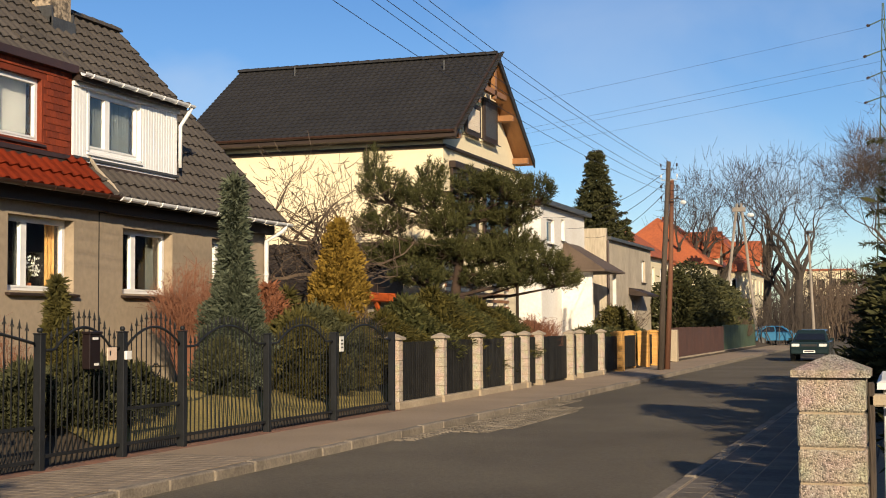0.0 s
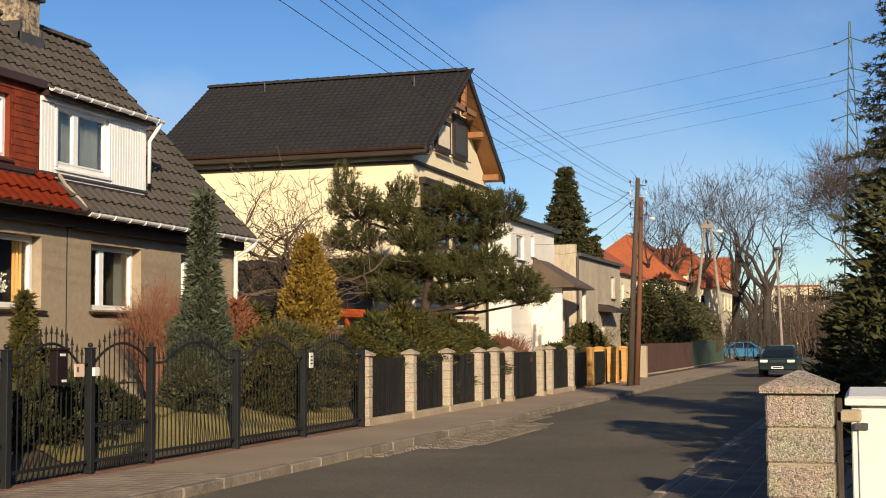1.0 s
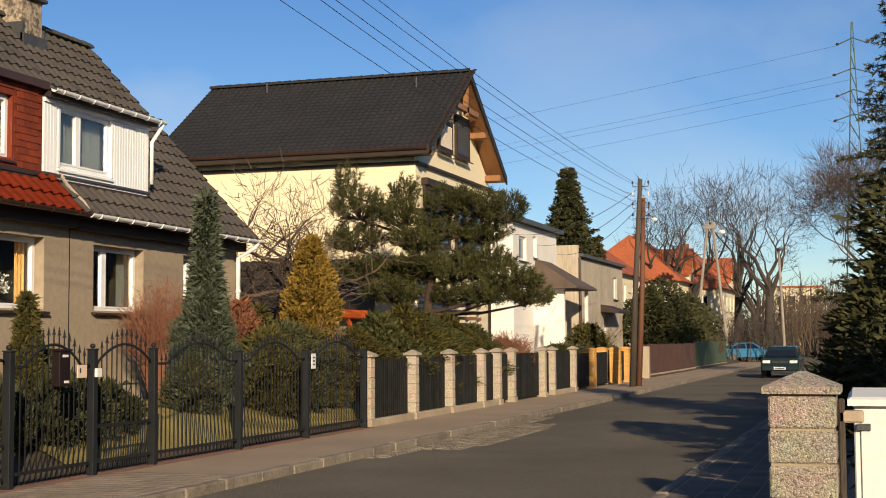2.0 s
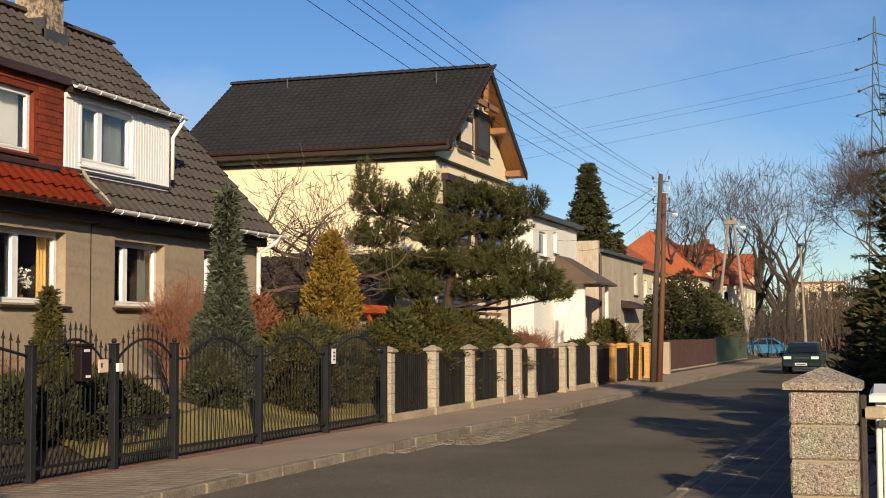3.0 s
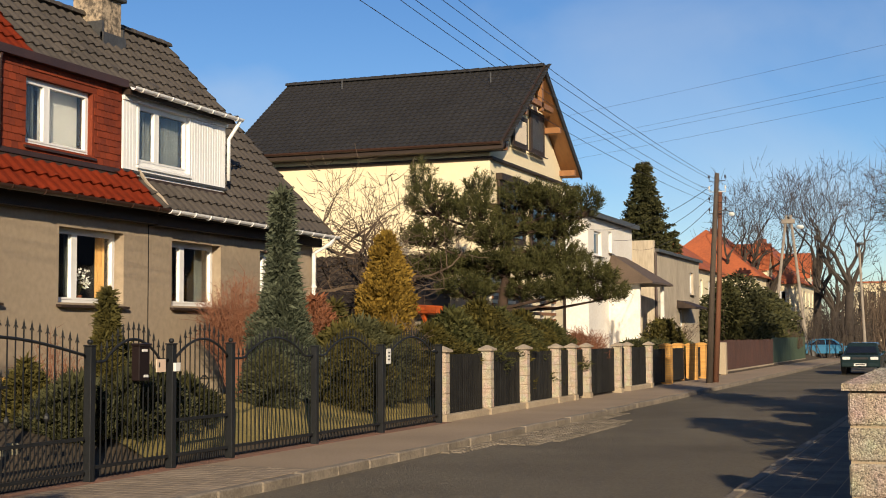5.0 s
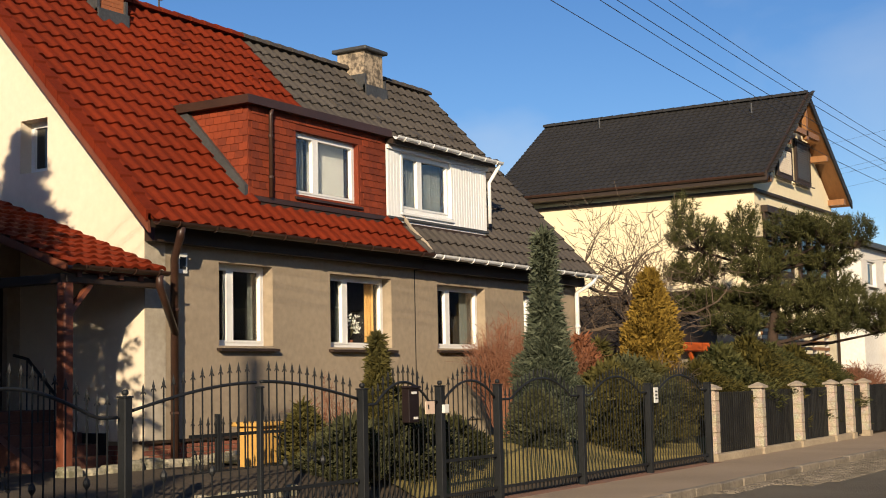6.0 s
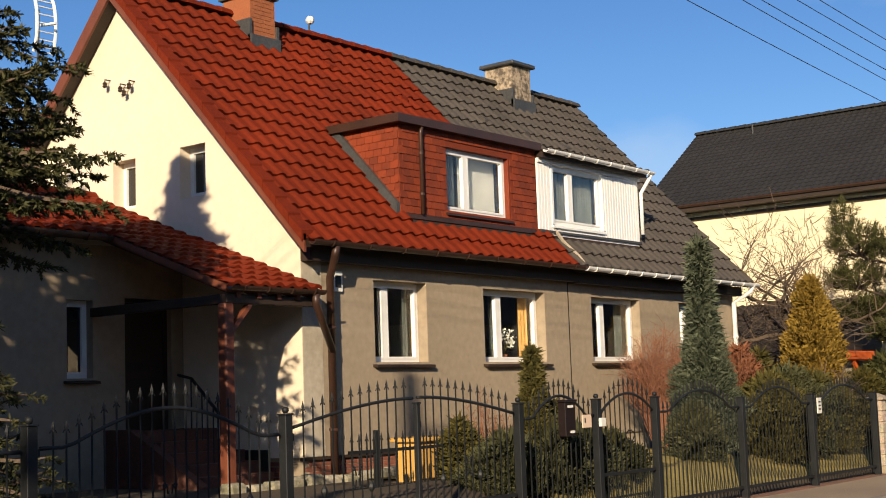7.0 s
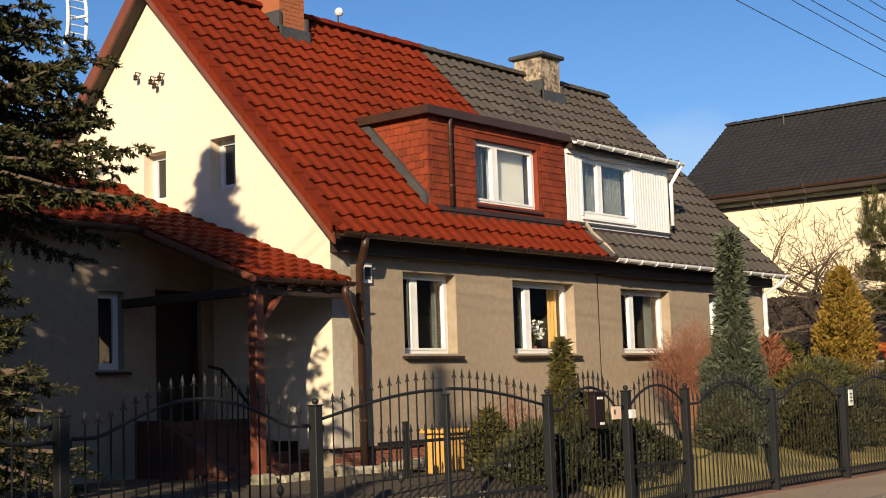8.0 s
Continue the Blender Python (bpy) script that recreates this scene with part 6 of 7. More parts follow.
# ---- white house and weathered house ----
wh = thing("house", "white rendered house with a low roof and porch", "house")
g = Geo()
wins = [(57.6, 5.15, 58.9, 6.2), (60.2, 5.4, 60.8, 6.35)]
wall_with_holes(g, 56.6, 64.8, 0.2, 6.75, wins, 0.3, front(15.0))
part("front_wall", g, "white_wall", wh)
part("side_wall", Geo().box(56.6, 15.3, 0.2, 56.9, 24, 6.75), "white_wall", wh)
part("side_wall", Geo().box(64.5, 15.3, 0.2, 64.8, 24, 6.75), "white_wall", wh)
for w4 in wins:
    window("window", front(15.0), *w4, 0.1, wh, split=0)
part("roof", Geo().prism([(56.2, 14.7, 6.75), (56.2, 24, 8.0), (56.2, 24, 8.15), (56.2, 14.7, 6.95)], (0, 0, 0), (9.0, 0, 0)), "flash", wh)
part("chimney", Geo().box(57.8, 16, 6.8, 58.5, 16.7, 8.1), "white_wall", wh)
part("chimney_cap", Geo().box(57.65, 15.9, 8.1, 58.65, 16.8, 8.2), "flash", wh)
po = part("porch", Geo().box(60.2, 13.6, 0.2, 60.4, 15.0, 4.0), "white_wall", wh)
part("porch_wall", Geo().box(60.4, 14.5, 0.2, 63.5, 14.7, 4.0), "white_wall", po)
part("porch_door", Geo().box(61.2, 14.44, 0.6, 62.0, 14.5, 2.7), "darkwood", po)
part("porch_roof", Geo().rings([[(59.6, 12.9, 3.95), (64.2, 12.9, 3.95), (64.2, 15, 3.95), (59.6, 15, 3.95)], [(59.6, 12.9, 4.03), (64.2, 12.9, 4.03), (64.2, 15, 4.03), (59.6, 15, 4.03)], [(60.6, 14.9, 5.3), (63.2, 14.9, 5.3), (63.2, 15, 5.3), (60.6, 15, 5.3)]]), "brownroof", po)
part("porch_post", Geo().box(63.4, 13.2, 0.2, 63.55, 13.35, 3.95), "white_wall", po)
bh = thing("house", "weathered beige flat-roofed house with rain stains", "house")
g = Geo()
wins = [(75.2, 3.9, 76.3, 5.1), (72.3, 0.9, 73.4, 3.0)]
wall_with_holes(g, 66.0, 78.0, 0.2, 5.75, wins, 0.3, front(14.2))
part("front_wall", g, "greybeige", bh)
part("side_wall", Geo().box(66.0, 14.5, 0.2, 66.3, 24, 6.3), "greybeige", bh)
for w4 in wins:
    window("window", front(14.2), *w4, 0.12, bh, split=0.5)
part("roof", Geo().prism([(66.0, 14.0, 5.75), (66.0, 24, 6.3), (66.0, 24, 6.45), (66.0, 14.0, 5.9)], (0.3, 0, 0), (12.2, 0, 0)), "flash", bh)
part("parapet", Geo().box(66.0, 14.2, 5.75, 66.3, 14.5, 6.3), "greybeige", bh)
part("downpipe", Geo().tube([(66.1, 14.12, 5.7), (66.1, 14.12, 0.4)], 0.06, 6), "brownpipe", bh)
part("door_canopy", Geo().prism([(71.5, 14.2, 3.1), (71.5, 14.2, 3.5), (71.5, 13.2, 3.15), (71.5, 13.2, 3.05)], (0, 0, 0), (3.4, 0, 0)), "darkwood", bh)


def tall_house(x0, x1, y0, y1, ze, zr, label, gables=True, dormer=True):
    """A far house under an orange hipped or gabled roof, with a gabled dormer and windows."""
    h = thing("house", label, "house", group="far red-roofed houses")
    g = Geo()
    wins = []
    n = max(2, int((x1 - x0) / 2.8))
    for k in range(n):
        cx = x0 + (x1 - x0) * (k + 0.5) / n
        wins += [(cx - 0.5, 1.5, cx + 0.5, 2.9), (cx - 0.5, 4.2, cx + 0.5, 5.6)]
    wall_with_holes(g, x0, x1, 0, ze, wins, 0.3, front(y0))
    part("front_wall", g, "palecream", h)
    gw = [(y0 + 1.2 + 2.6 * k, z, y0 + 2.2 + 2.6 * k, z + 1.4) for k in range(2) for z in (1.5, 4.2)]
    g = Geo()
    wall_with_holes(g, y0 + 0.3, y1, 0, ze, gw, 0.3, side_wall(x0))
    part("side_wall", g, "palecream", h)
    for w4 in wins:
        window("window", front(y0), *w4, 0.1, h, split=0.5)
    for w4 in gw:
        window("window", side_wall(x0), *w4, 0.1, h, split=0.5)
    ym = (y0 + y1) / 2
    hip = min(3.0, (x1 - x0) * 0.3)
    g = Geo()
    g.add([(x0 - 0.4, y0 - 0.4, ze), (x1 + 0.4, y0 - 0.4, ze), (x1 + 0.4, y1 + 0.4, ze), (x0 - 0.4, y1 + 0.4, ze), (x0 + hip, ym, zr), (x1 - hip * 0.2, ym, zr)],
          [(0, 1, 5, 4), (1, 2, 5), (2, 3, 4, 5), (3, 0, 4), (3, 2, 1, 0)])
    rf = part("roof", g, "orangetile", h)
    if dormer:
        cx = (x0 + x1) / 2
        g = Geo()
        zt = ze + (zr - ze) * 0.72
        g.prism([(cx - 1.6, y0 - 0.1, ze), (cx + 1.6, y0 - 0.1, ze), (cx + 1.6, y0 - 0.1, ze + 0.9), (cx, y0 - 0.1, zt), (cx - 1.6, y0 - 0.1, ze + 0.9)], (0, 0, 0), (0, (y1 - y0) * 0.4, 0))
        part("gable_dormer", g, "palecream", rf)
        for s in (-1, 1):
            part("dormer_roof", Geo().prism([(cx, y0 - 0.3, zt + 0.12), (cx + 1.9 * s, y0 - 0.3, ze + 0.8), (cx + 1.9 * s, y0 - 0.3, ze + 0.68), (cx, y0 - 0.3, zt)], (0, 0, 0), (0, (y1 - y0) * 0.42, 0)), "orangetile", rf)
    part("chimney", Geo().box((x0 + x1) / 2 + 1.5, ym, zr - 1.2, (x0 + x1) / 2 + 2.2, ym + 0.6, zr + 0.5), "redbrick", h)


tall_house(96, 106, 17.6, 25.6, 6.3, 9.4, "cream house with a steep orange tiled roof", dormer=False)
tall_house(108, 122, 15.2, 24, 6.2, 10.2, "cream house with an orange roof and gable")
tall_house(125, 140, 13.8, 22, 6.2, 10.4, "far cream house with an orange tiled roof")
far = thing("apartment_block", "distant pale yellow apartment block above the thicket", "building")
part("wall", Geo().box(260, 10.5, 0, 275, 21, 11.0), "palecream", far)
for k in range(5):
    for j in range(3):
        part("window", Geo().box(259.9, 11.3 + 2 * k, 1.8 + 3 * j, 260, 12.5 + 2 * k, 3.4 + 3 * j), "glass", far)
part("roof", Geo().box(259.7, 10.3, 11.0, 275.2, 21.2, 11.3), "orangetile", far)


# plain unseen houses close the street behind the camera: less sky fill, darker reflections
for x0, wid, dep in ((-38, 13, 9), (-20, 12, 9), (-2, 12, 9), (16, 12, 9), (34, 13, 9), (50, 13, 9), (66, 13, 9), (82, 13, 9)):
    h = thing("house", "unseen plain beige house added across the street", "house", group="houses across the street")
    part("wall", Geo().box(x0, -12 - dep, -0.1, x0 + wid, -12, 5.2), "greybeige", h)
    part("roof", Geo().prism([(x0 - 0.3, -11.6, 5.2), (x0 - 0.3, -12 - dep / 2, 8.6), (x0 - 0.3, -12.4 - dep, 5.2)], (0, 0, 0), (wid + 0.6, 0, 0)), "greytile", h)


# ---- poles and wires ----
pole = thing("utility_pole", "weathered wooden utility pole with insulators and lamp", "pole")
part("shaft", Geo().tube([(47.9, 8.42, -0.1), (47.9, 8.25, 3.6), (47.9, 8.03, 7.3)], [0.12, 0.1, 0.08], 10), "polewood", pole, smooth=True)
part("prop", Geo().tube([(48.5, 8.3, -0.1), (48.4, 8.1, 3.5), (48.2, 7.98, 6.7)], [0.11, 0.09, 0.075], 8), "redpole", pole, smooth=True)
for k in range(4):
    for s in (-1, 1):
        g = Geo()
        zz = 7.15 - 0.38 * k
        g.tube([(47.9, 8.03, zz - 0.12), (47.9, 8.03 + s * 0.28, zz - 0.12), (47.9, 8.03 + s * 0.28, zz)], 0.015, 4)
        g.lathe((47.9, 8.03 + s * 0.28, zz - 0.02), [(0.02, 0), (0.04, 0.03), (0.025, 0.06), (0.035, 0.08), (0.015, 0.11)], 8)
        part("insulator", g, "sign" if k == 1 else "darkwood", pole)
lamp = part("lamp_arm", Geo().tube([(47.9, 8.0, 5.95), (47.9, 7.75, 6.02), (47.9, 7.58, 5.92)], 0.025, 5), "flash", pole)
part("lamp_head", Geo().ball((47.9, 7.55, 5.85), 0.11, 8, 5, 0.7), "whitemetal", lamp)
ap = thing("utility_pole", "grey concrete A-shaped utility pole", "pole")
for ya in (13.1, 10.56):
    part("leg", Geo().tube([(100, ya, 0), (100, 11.75 + (0.15 if ya > 12 else -0.15), 10.2)], [0.13, 0.09], 8), "greypole", ap)
part("head", Geo().box(99.8, 11.3, 9.6, 100.2, 12.2, 9.9), "greypole", ap)
part("lamp", Geo().ball((99.6, 10.9, 9.3), 0.28, 8, 5, 0.6), "whitemetal", ap)
lp = thing("street_lamp", "grey concrete street lamp pole by the bend", "pole")
part("shaft", Geo().tube([(105, 7.0, 0), (105, 7.3, 8.2)], [0.12, 0.08], 8), "greypole", lp)
part("lamp_head", Geo().ball((104.7, 7.2, 8.3), 0.28, 8, 5, 0.5), "flash", lp)
bp = thing("utility_pole", "tall lamp pole beside the pavement with an arm", "pole")
part("shaft", Geo().tube([(-7.2, 0.65, 0), (-7.2, 0.65, 11.8)], [0.16, 0.12], 8), "greypole", bp)
part("arm", Geo().tube([(-7.2, 0.65, 10.8), (-6.2, 0.5, 11.0)], 0.06, 6), "greypole", bp)
# green lattice pylon
py = thing("pylon", "green lattice power pylon above the trees", "pylon")
PXX, PYY, PH = 230.0, 3.6, 53.0
for sx in (-1, 1):
    for sy in (-1, 1):
        part("leg", Geo().tube([(PXX + sx * 2.2, PYY + sy * 2.2, 0), (PXX + sx * 0.7, PYY + sy * 0.7, 36), (PXX + sx * 0.1, PYY + sy * 0.1, PH)], 0.11, 4), "greenboard", py)
g = Geo()
for k in range(18):
    za, zb = 2.8 * k, 2.8 * (k + 1)
    ra, rb = [2.2 - 1.5 * min(z, 36) / 36 - max(0, z - 36) / 17 * 0.6 for z in (za, zb)]
    for s in (-1, 1):
        g.tube([(PXX - ra, PYY + s * ra, za), (PXX + rb, PYY + s * rb, zb)], 0.06, 3), g.tube([(PXX + s * ra, PYY - ra, za), (PXX + s * rb, PYY + rb, zb)], 0.06, 3)
part("lattice", g, "greenboard", py, kind="stuff")
for z, L in ((49.5, 2.2), (44.5, 2.8), (41.0, 2.4), (37.0, 2.8)):
    ar = part("cross_arm", Geo().tube([(PXX, PYY - L, z), (PXX, PYY, z + 0.9), (PXX, PYY + L, z)], 0.12, 4), "greenboard", py)
    for s in (-1, 1):
        part("insulator", Geo().tube([(PXX, PYY + s * L, z), (PXX - 2.0, PYY + s * (L + 0.2), z - 0.4)], 0.22, 5), "darkwood", ar)


def wire(a, b, sag, r=0.012, label="dark overhead power cable", group="overhead cables"):
    a, b = Vector(a), Vector(b)
    n = 24
    g = Geo()
    g.tube([a.lerp(b, k / n) - Vector((0, 0, 4 * sag * (k / n) * (1 - k / n))) for k in range(n + 1)], r, 4)
    solid("overhead_cable", g, "wire", label, "cable", group)


for dy, zp, ze, sag in ((-0.28, 6.88, 9.12, 0.75), (0.28, 7.13, 9.36, 0.75), (-0.28, 6.4, 8.7, 0.82), (0.28, 6.54, 9.3, 0.94), (0.28, 6.3, 8.79, 1.0)):
    wire((47.9, 8.03 + dy, zp), (-7.0, 8.03 + dy, ze), sag, 0.006)
    wire((47.9, 8.03 + dy, zp), (100, 11.7 + dy, zp + 2.8), 0.9, 0.006)
for k in range(3):
    wire((47.9, 8.2, 6.9 - 0.35 * k), (57.0 + 4 * k, 15.0, 6.2 - 0.2 * k), 0.5, 0.01, "thin house service cable from the pole", "service cables")
for z, L in ((49.3, 2.2), (44.3, 2.8), (44.1, -2.8), (40.8, 2.4)):
    wire((PXX - 2, PYY + L, z - 0.4), (292, 215 + L, z - 14.5), 2.0, 0.022, "high-voltage line hung from the green pylon", "high-voltage lines")


# ---- cars ----
def car(name, label, loc, rz, paint, estate):
    c = thing(name, label, "car", loc)
    c.rotation_euler = (0, 0, radians(rz))
    L, W = 4.4, 1.7
    if estate:
        low = [(-2.15, 0.35), (-2.2, 0.65), (-2.1, 0.88), (2.0, 0.92), (2.18, 0.7), (2.15, 0.35)]
        cab = [(-1.25, 0.9), (-0.55, 1.4), (1.7, 1.42), (2.05, 0.92)]
    else:
        low = [(-2.05, 0.35), (-2.1, 0.6), (-2.0, 0.8), (-0.9, 0.9), (2.0, 0.95), (2.1, 0.6), (2.05, 0.35)]
        cab = [(-1.0, 0.9), (-0.3, 1.38), (0.9, 1.38), (1.75, 0.95)]
    def shell(prof, w0, w1, inset=0.0):
        g = Geo()
        zs = [p[1] for p in prof]
        lo, hi = min(zs), max(zs)
        def wd(z):
            k = (z - lo) / (hi - lo)
            return w0 + (w1 - w0) * k
        rings = []
        for s in (-1.0, -0.9, 0.9, 1.0):
            k = 0.97 if abs(s) == 1 else 1.0
            rings.append([(x * k, s * wd(z) / 2, lo + (z - lo) * (0.97 if abs(s) == 1 else 1)) for x, z in prof])
        return g.rings(rings)
    body = part("body", shell(low, 1.66, 1.7), paint, c)
    part("cabin", shell(cab, 1.6, 1.18), paint, c)
    ws = Geo()
    (x0, z0), (x1, z1) = cab[0], cab[1]
    ws.quad((x0 - 0.012, -0.66, z0 + 0.06), (x0 - 0.012, 0.66, z0 + 0.06), (x1 - 0.05, 0.54, z1 - 0.06), (x1 - 0.05, -0.54, z1 - 0.06))
    part("windscreen", ws, "glass", c)
    for s in (-1, 1):
        sg = Geo()
        n0, n1 = cab[2], cab[3]
        def P(x, z, s=s):
            k = (z - cab[0][1]) / (max(p[1] for p in cab) - cab[0][1])
            return (x, s * ((1.6 + (1.18 - 1.6) * k) / 2 + 0.006), z)
        sg.quad(P(x0 + 0.3, z0 + 0.06), P(0.25, z0 + 0.06), P(0.25, z1 - 0.07), P(x1 + 0.12, z1 - 0.07))
        part("side_window", sg, "glass", c)
        sg = Geo()
        sg.quad(P(0.32, z0 + 0.06), P(n1[0] - 0.35, z0 + 0.06), P(n0[0] - 0.1, z1 - 0.07), P(0.32, z1 - 0.07))
        part("side_window", sg, "glass", c)
        for x in (-1.35, 1.3):
            wheel = part("wheel", Geo().rings([[(x + 0.3 * math.cos(a), s * yy, 0.3 + 0.3 * math.sin(a)) for a in [2 * math.pi * q / 16 for q in range(16)]] for yy in (0.66, 0.86)]), "bars", c)
            part("rim", Geo().rings([[(x + 0.19 * math.cos(a), s * yy, 0.3 + 0.19 * math.sin(a)) for a in [2 * math.pi * q / 12 for q in range(12)]] for yy in (0.84, 0.872)]), "flash", wheel)
        part("headlight", Geo().box(-2.19, s * 0.42, 0.66, -2.06, s * 0.76, 0.8, 0.02), "whitemetal", c, "clear glass headlight")
        part("tail_light", Geo().box(2.1, s * 0.55, 0.68, 2.19, s * 0.8, 0.84, 0.01), "orange", c)
        part("mirror", Geo().box(-0.85, s * 0.84, 0.92, -0.7, s * 1.0, 1.04, 0.02), paint, c)
    part("grille", Geo().box(-2.2, -0.34, 0.68, -2.12, 0.34, 0.78, 0.01), "bars", c)
    bm = part("bumper", Geo().box(-2.24, -0.8, 0.34, -2.08, 0.8, 0.56, 0.04), paint, c)
    part("number_plate", Geo().box(-2.25, -0.26, 0.4, -2.24, 0.26, 0.51), "sign", bm)
    part("print_bar", Geo().box(-2.256, -0.2, 0.43, -2.25, 0.2, 0.48), "bars", bm)
    return c


M["greencar"] = mat("dark_green_car_paint", (0.022, 0.04, 0.042), (0.016, 0.03, 0.032), 0.25, 1, 20, 0.2, 0, metal=0.3)
M["bluecar"] = mat("blue_car_paint", (0.03, 0.16, 0.3), (0.025, 0.13, 0.25), 0.3, 1, 20, 0.2, 0, metal=0.2)
car("estate_car", "dark green estate car parked on the street", (64.9, 4.42, -0.12), 0, "greencar", True)
car("hatchback_car", "blue hatchback car parked at the bend", (100.0, 9.3, 0.0), 112, "bluecar", False)
shed = thing("fence_gate", "dark red-topped gate post in the shaded hedge", "gate")
part("post", Geo().box(42, 0.5, -0.05, 42.6, 1.3, 1.55), "dark", shed)
part("roof", Geo().prism([(41.9, 0.4, 1.55), (41.9, 0.9, 1.75), (41.9, 1.4, 1.55)], (0, 0, 0), (0.8, 0, 0)), "redwood", shed)

# ---- far trees and thicket ----
for i, (yb, ht, le, s) in enumerate(((16.9, 13.2, 0.02, 3), (14.75, 14.4, 0.03, 4), (11.6, 14.9, 0.0, 8), (8.5, 13.7, -0.02, 12), (17.9, 11.0, 0.0, 13), (10.2, 10.0, 0.01, 14))):
    bare_tree("bare_tree", "tall bare deciduous tree beyond the bend", 110 + 4 * (i % 3), yb, 0.0, ht, 200 + s, (0, le), "farbark", 6, 0.36, 2, 0.36, 0.4, group="far bare trees", twigs=1, rise=0.24, fork=2)
bare_tree("bare_tree", "bare birch-like tree behind the dark conifer", 62, -0.6, 0.0, 11.0, 231, (0, 0.03), "twig", 6, 0.16, 3, 0.34, 0.55, group="far bare trees", twigs=3, rise=0.2)
spruce("spruce", "tall dark spruce behind the white house", 85, 18.9, 0.2, 12.3, 3.5, 111, 44, 14, blades=14, twig=0.9, blade=0.22, bw=0.09, taper=0.9)
spruce("spruce", "dark spruce behind the weathered house", 92, 18.6, 0.2, 8.5, 2.0, 112, 30, 10, blades=10, twig=0.8, blade=0.22, bw=0.09)
for x, y, h, r, sd in ((79, 13.0, 4.6, 1.5, 113), (82, 12.6, 5.3, 1.7, 114), (86, 12.2, 4.2, 1.6, 115), (90, 12.3, 4.6, 1.7, 116), (95, 12.4, 4.4, 1.6, 117)):
    column_tree("hedge_tree", "dark overgrown conifer behind the board fence", x, y, 0.1, h, [(0, r * 0.8), (0.3, r), (0.65, r * 0.85), (0.9, r * 0.4), (1, 0.1)], "spruce" if sd % 2 else "juniper", sd, 4000, 0.3, 0.12, 0.3, 0.4, group="board fence conifers")
twig_bush("shrub", "yellowish bare shrub behind the green fence", 88, 10.4, 0.1, 2.0, 1.0, 118, 160, "twig", 0.02)


def thicket(label, x0, x1, y0, y1, h, n, seed, material, thick):
    rng = random.Random(seed)
    g = Geo()
    for k in range(n):
        x, y = rng.uniform(x0, x1), rng.uniform(y0, y1)
        hh = h * rng.uniform(0.5, 1.1)
        e = Vector((x + rng.gauss(0, 0.6), y + rng.gauss(0, 0.6), hh))
        b = Vector((x, y, -0.2))
        g.tube([b, b.lerp(e, 0.5) + Vector((0, rng.gauss(0, 0.25), 0)), e], [thick, thick * 0.7, thick * 0.2], 3, caps=False)
        for j in range(7):
            p = b.lerp(e, rng.uniform(0.25, 0.95))
            q = p + Vector((rng.gauss(0, 0.5), rng.gauss(0, 0.7), rng.uniform(0.2, 1.0))) * hh * 0.28
            g.tube([p, q], [thick * 0.45, thick * 0.12], 3, caps=False)
    solid("thicket", g, material, label, "thicket", kind="stuff")


thicket("brown winter thicket at the end of the street", 122, 175, -6, 9.5, 6.0, 520, 301, "twig", 0.07)
thicket("grey-brown bushes beside the bend", 98, 124, 7.5, 16, 3.6, 320, 302, "farbark", 0.045)
thicket("distant winter wood on the horizon", 200, 330, -20, 45, 10.5, 700, 303, "farbark", 0.16)
thicket("bare shrubs along the shaded pavement", 46, 100, -3.0, 0.8, 3.4, 260, 304, "farbark", 0.03)

# ---- kerb stones and paving pieces ----
kerb = new("kerb_left")
tagged(kerb, "worn stone kerb with sandy joints", "kerb", kind="structure")
kerb_me = [Geo().box(0, 0, -0.45, 0.985, 0.145, z, 0.018).mesh("kerb_stone", "kerb") for z in (0.004, -0.004, 0.01)]
for k in range(140):
    ob = new("kerb_stone", kerb_me[k % 3])
    ob.parent, ob.location = kerb, (-38 + k, 7.555 + random.uniform(-0.008, 0.008), 0)
    ob.rotation_euler = (0, random.uniform(-0.006, 0.006), random.uniform(-0.006, 0.006))
kerb = new("kerb_right")
tagged(kerb, "pale stone kerb beside the shaded pavement", "kerb", kind="structure")
for k in range(126):
    ob = new("kerb_stone", kerb_me[k % 3])
    ob.parent, ob.location = kerb, (-38 + k, 2.26 + random.uniform(-0.008, 0.008), -0.015)
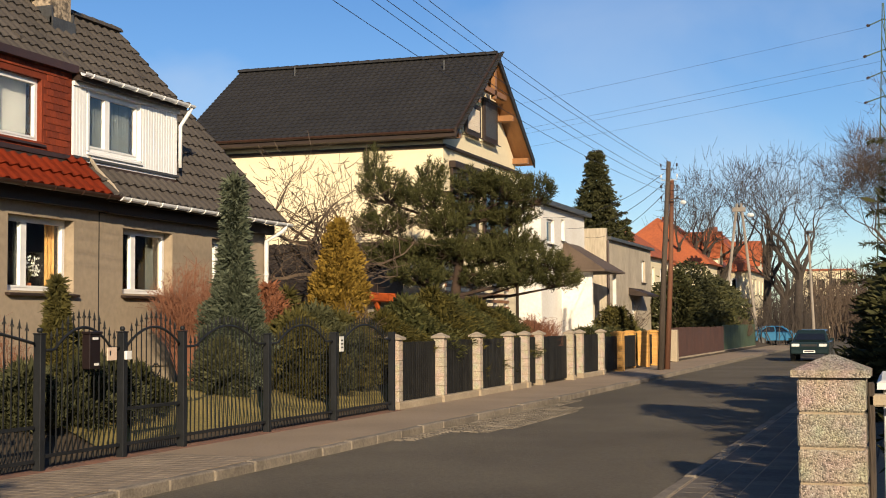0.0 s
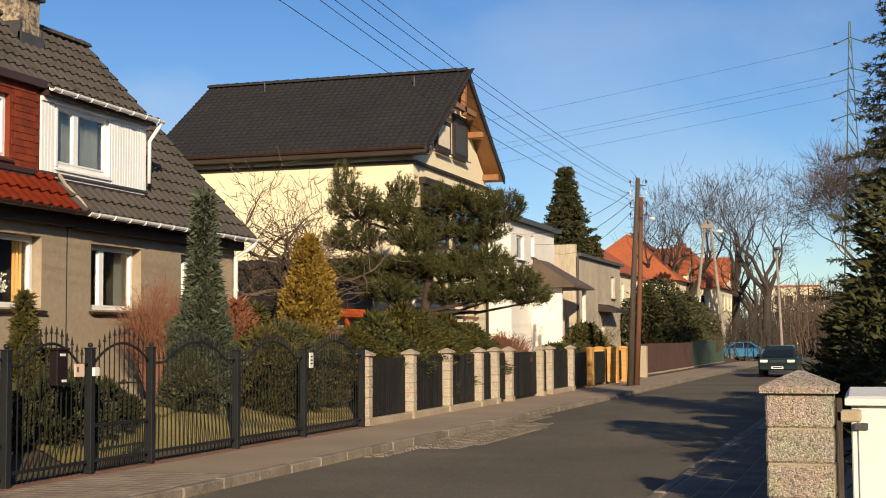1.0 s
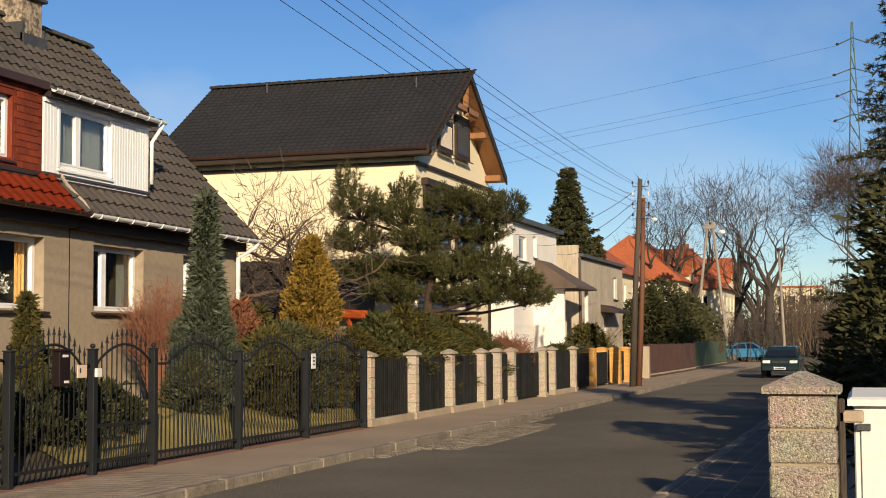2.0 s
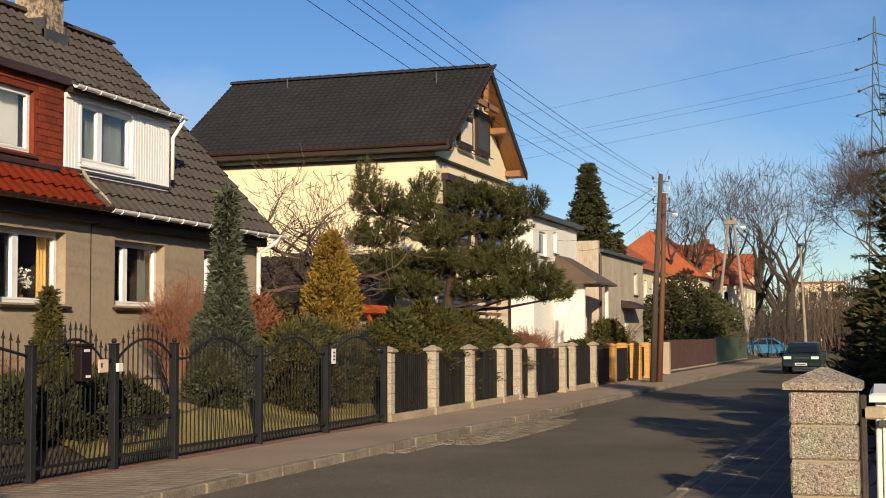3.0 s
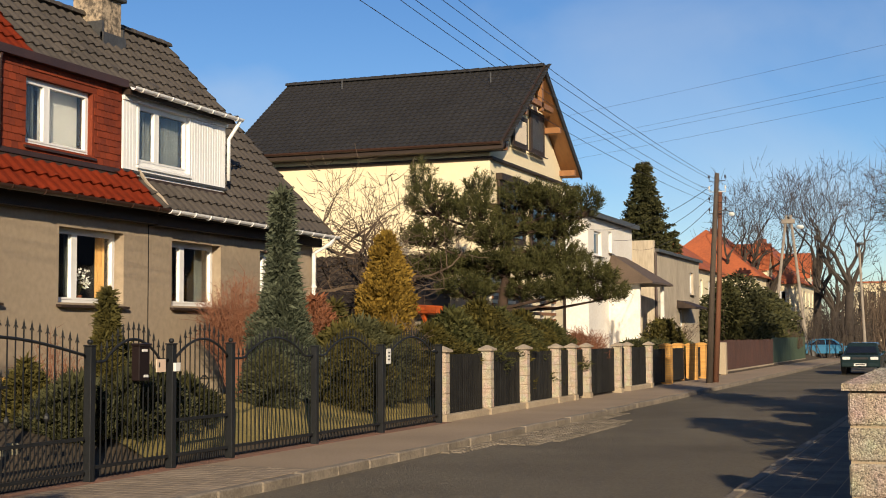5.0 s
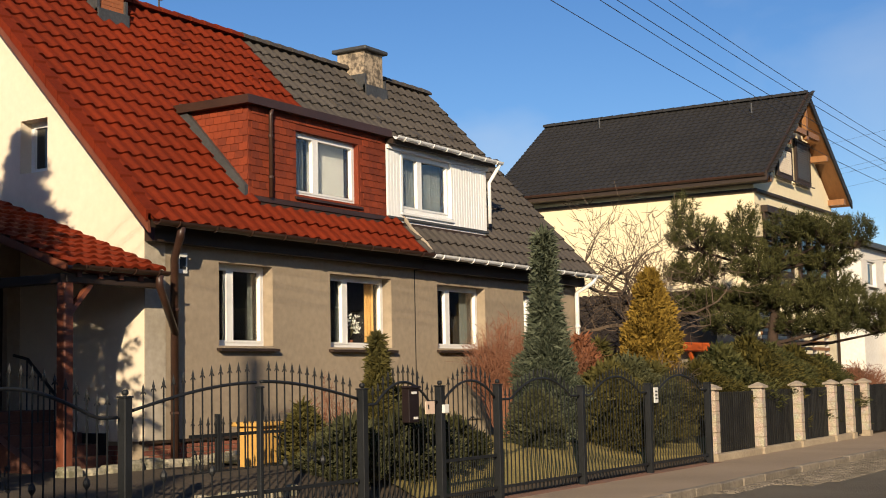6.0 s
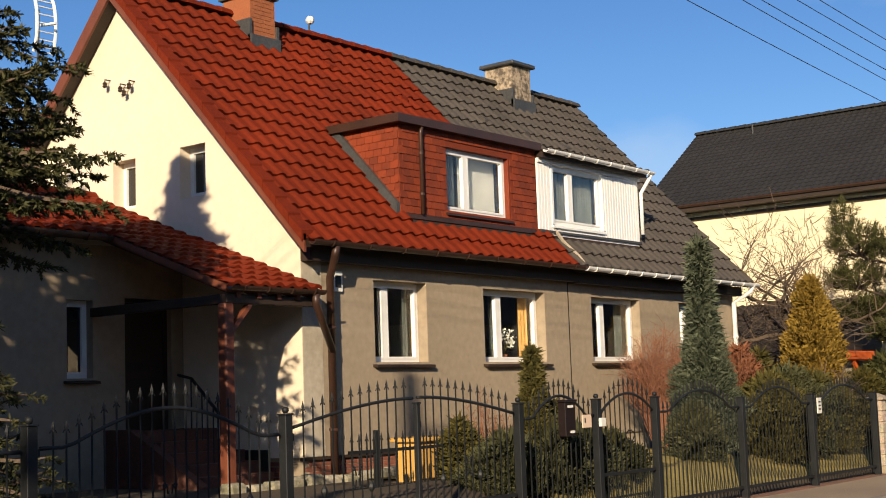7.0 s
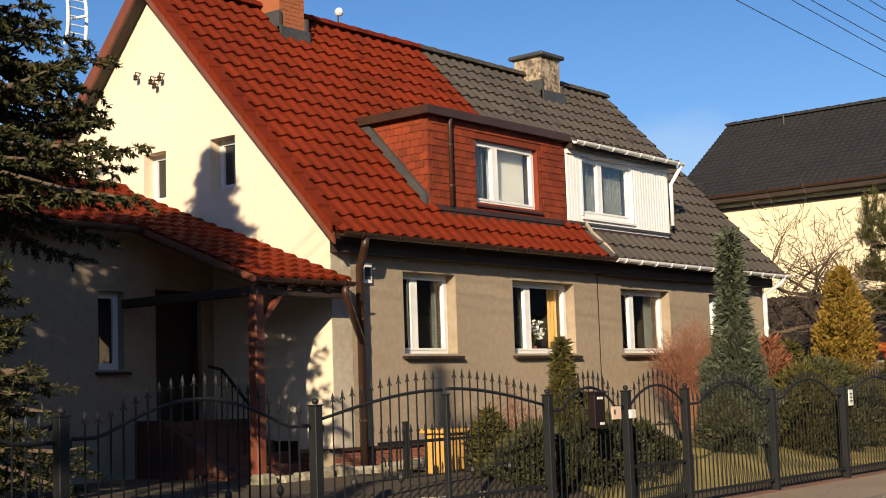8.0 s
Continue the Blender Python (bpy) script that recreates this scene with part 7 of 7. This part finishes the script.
cob = Geo().add([(-0.05, -0.05, 0), (0.05, -0.05, 0), (0.05, 0.05, 0), (-0.05, 0.05, 0), (-0.035, -0.035, 0.03), (0.035, -0.035, 0.03), (0.035, 0.035, 0.03), (-0.035, 0.035, 0.03)],
                [(0, 1, 5, 4), (1, 2, 6, 5), (2, 3, 7, 6), (3, 0, 4, 7), (4, 5, 6, 7)]).mesh("cobble", "cobble")
patch = new("cobble_patch")
tagged(patch, "strip of worn cobbles in the gutter", "road patch", kind="structure")
for i in range(62):
    for j in range(7 if 14 < i < 42 else 6 if 9 < i < 48 else 2):
        ob = new("cobble", cob)
        ob.parent, ob.location = patch, (19.6 + i * 0.18 + (0.09 if j % 2 else 0), 7.44 - j * 0.16, -0.128 + random.uniform(0, 0.008))
        ob.rotation_euler = (0, 0, random.uniform(-0.15, 0.15))
        ob.scale = (1.6, 1.4, 0.85)
pv = Geo().box(0, 0, -0.03, 0.196, 0.096, 0.006, 0.006).mesh("paver", "redpaver")
for i in range(66):
    for j in range(3):
        ob = new("paver", pv)
        ob.parent, ob.location = pavement_left, (11.6 + i * 0.2 + (0.1 if j % 2 else 0), 9.3 + j * 0.1, 0.0)
pv2 = Geo().box(0, 0, -0.03, 0.194, 0.194, 0.005, 0.008).mesh("paver", "paver")
for i in range(30):
    for j in range(8):
        ob = new("paver", pv2)
        ob.parent, ob.location = pavement_left, (9.6 + i * 0.2, 7.7 + j * 0.2, 0.0)
pv3 = Geo().box(0, 0, -0.03, 0.394, 0.294, 0.004, 0.008).mesh("paver", "shadepaver")
for i in range(42):
    for j in range(6):
        ob = new("paver", pv3)
        ob.parent, ob.location = pavement_right, (9.0 + i * 0.4 + (0.2 if j % 2 else 0), 0.45 + j * 0.3, -0.02)
brk = Geo().box(0, -0.012, 0, 0.245, 0.0, 0.062).mesh("brick", "redbrick")
for r in range(6):
    for c in range(27):
        ob = new("brick", brk)
        ob.parent, ob.location = plinth, (14.42 + c * 0.258 + (0.12 if r % 2 else 0), 14.06, 0.36 + r * 0.075)
brs = Geo().box(-0.012, 0, 0, 0.0, 0.245, 0.062).mesh("brick", "redbrick")
for r in range(6):
    for c in range(7):
        ob = new("brick", brs)
        ob.parent, ob.location = plinth, (14.46, 14.41 + c * 0.258 + (0.12 if r % 2 else 0), 0.36 + r * 0.075)
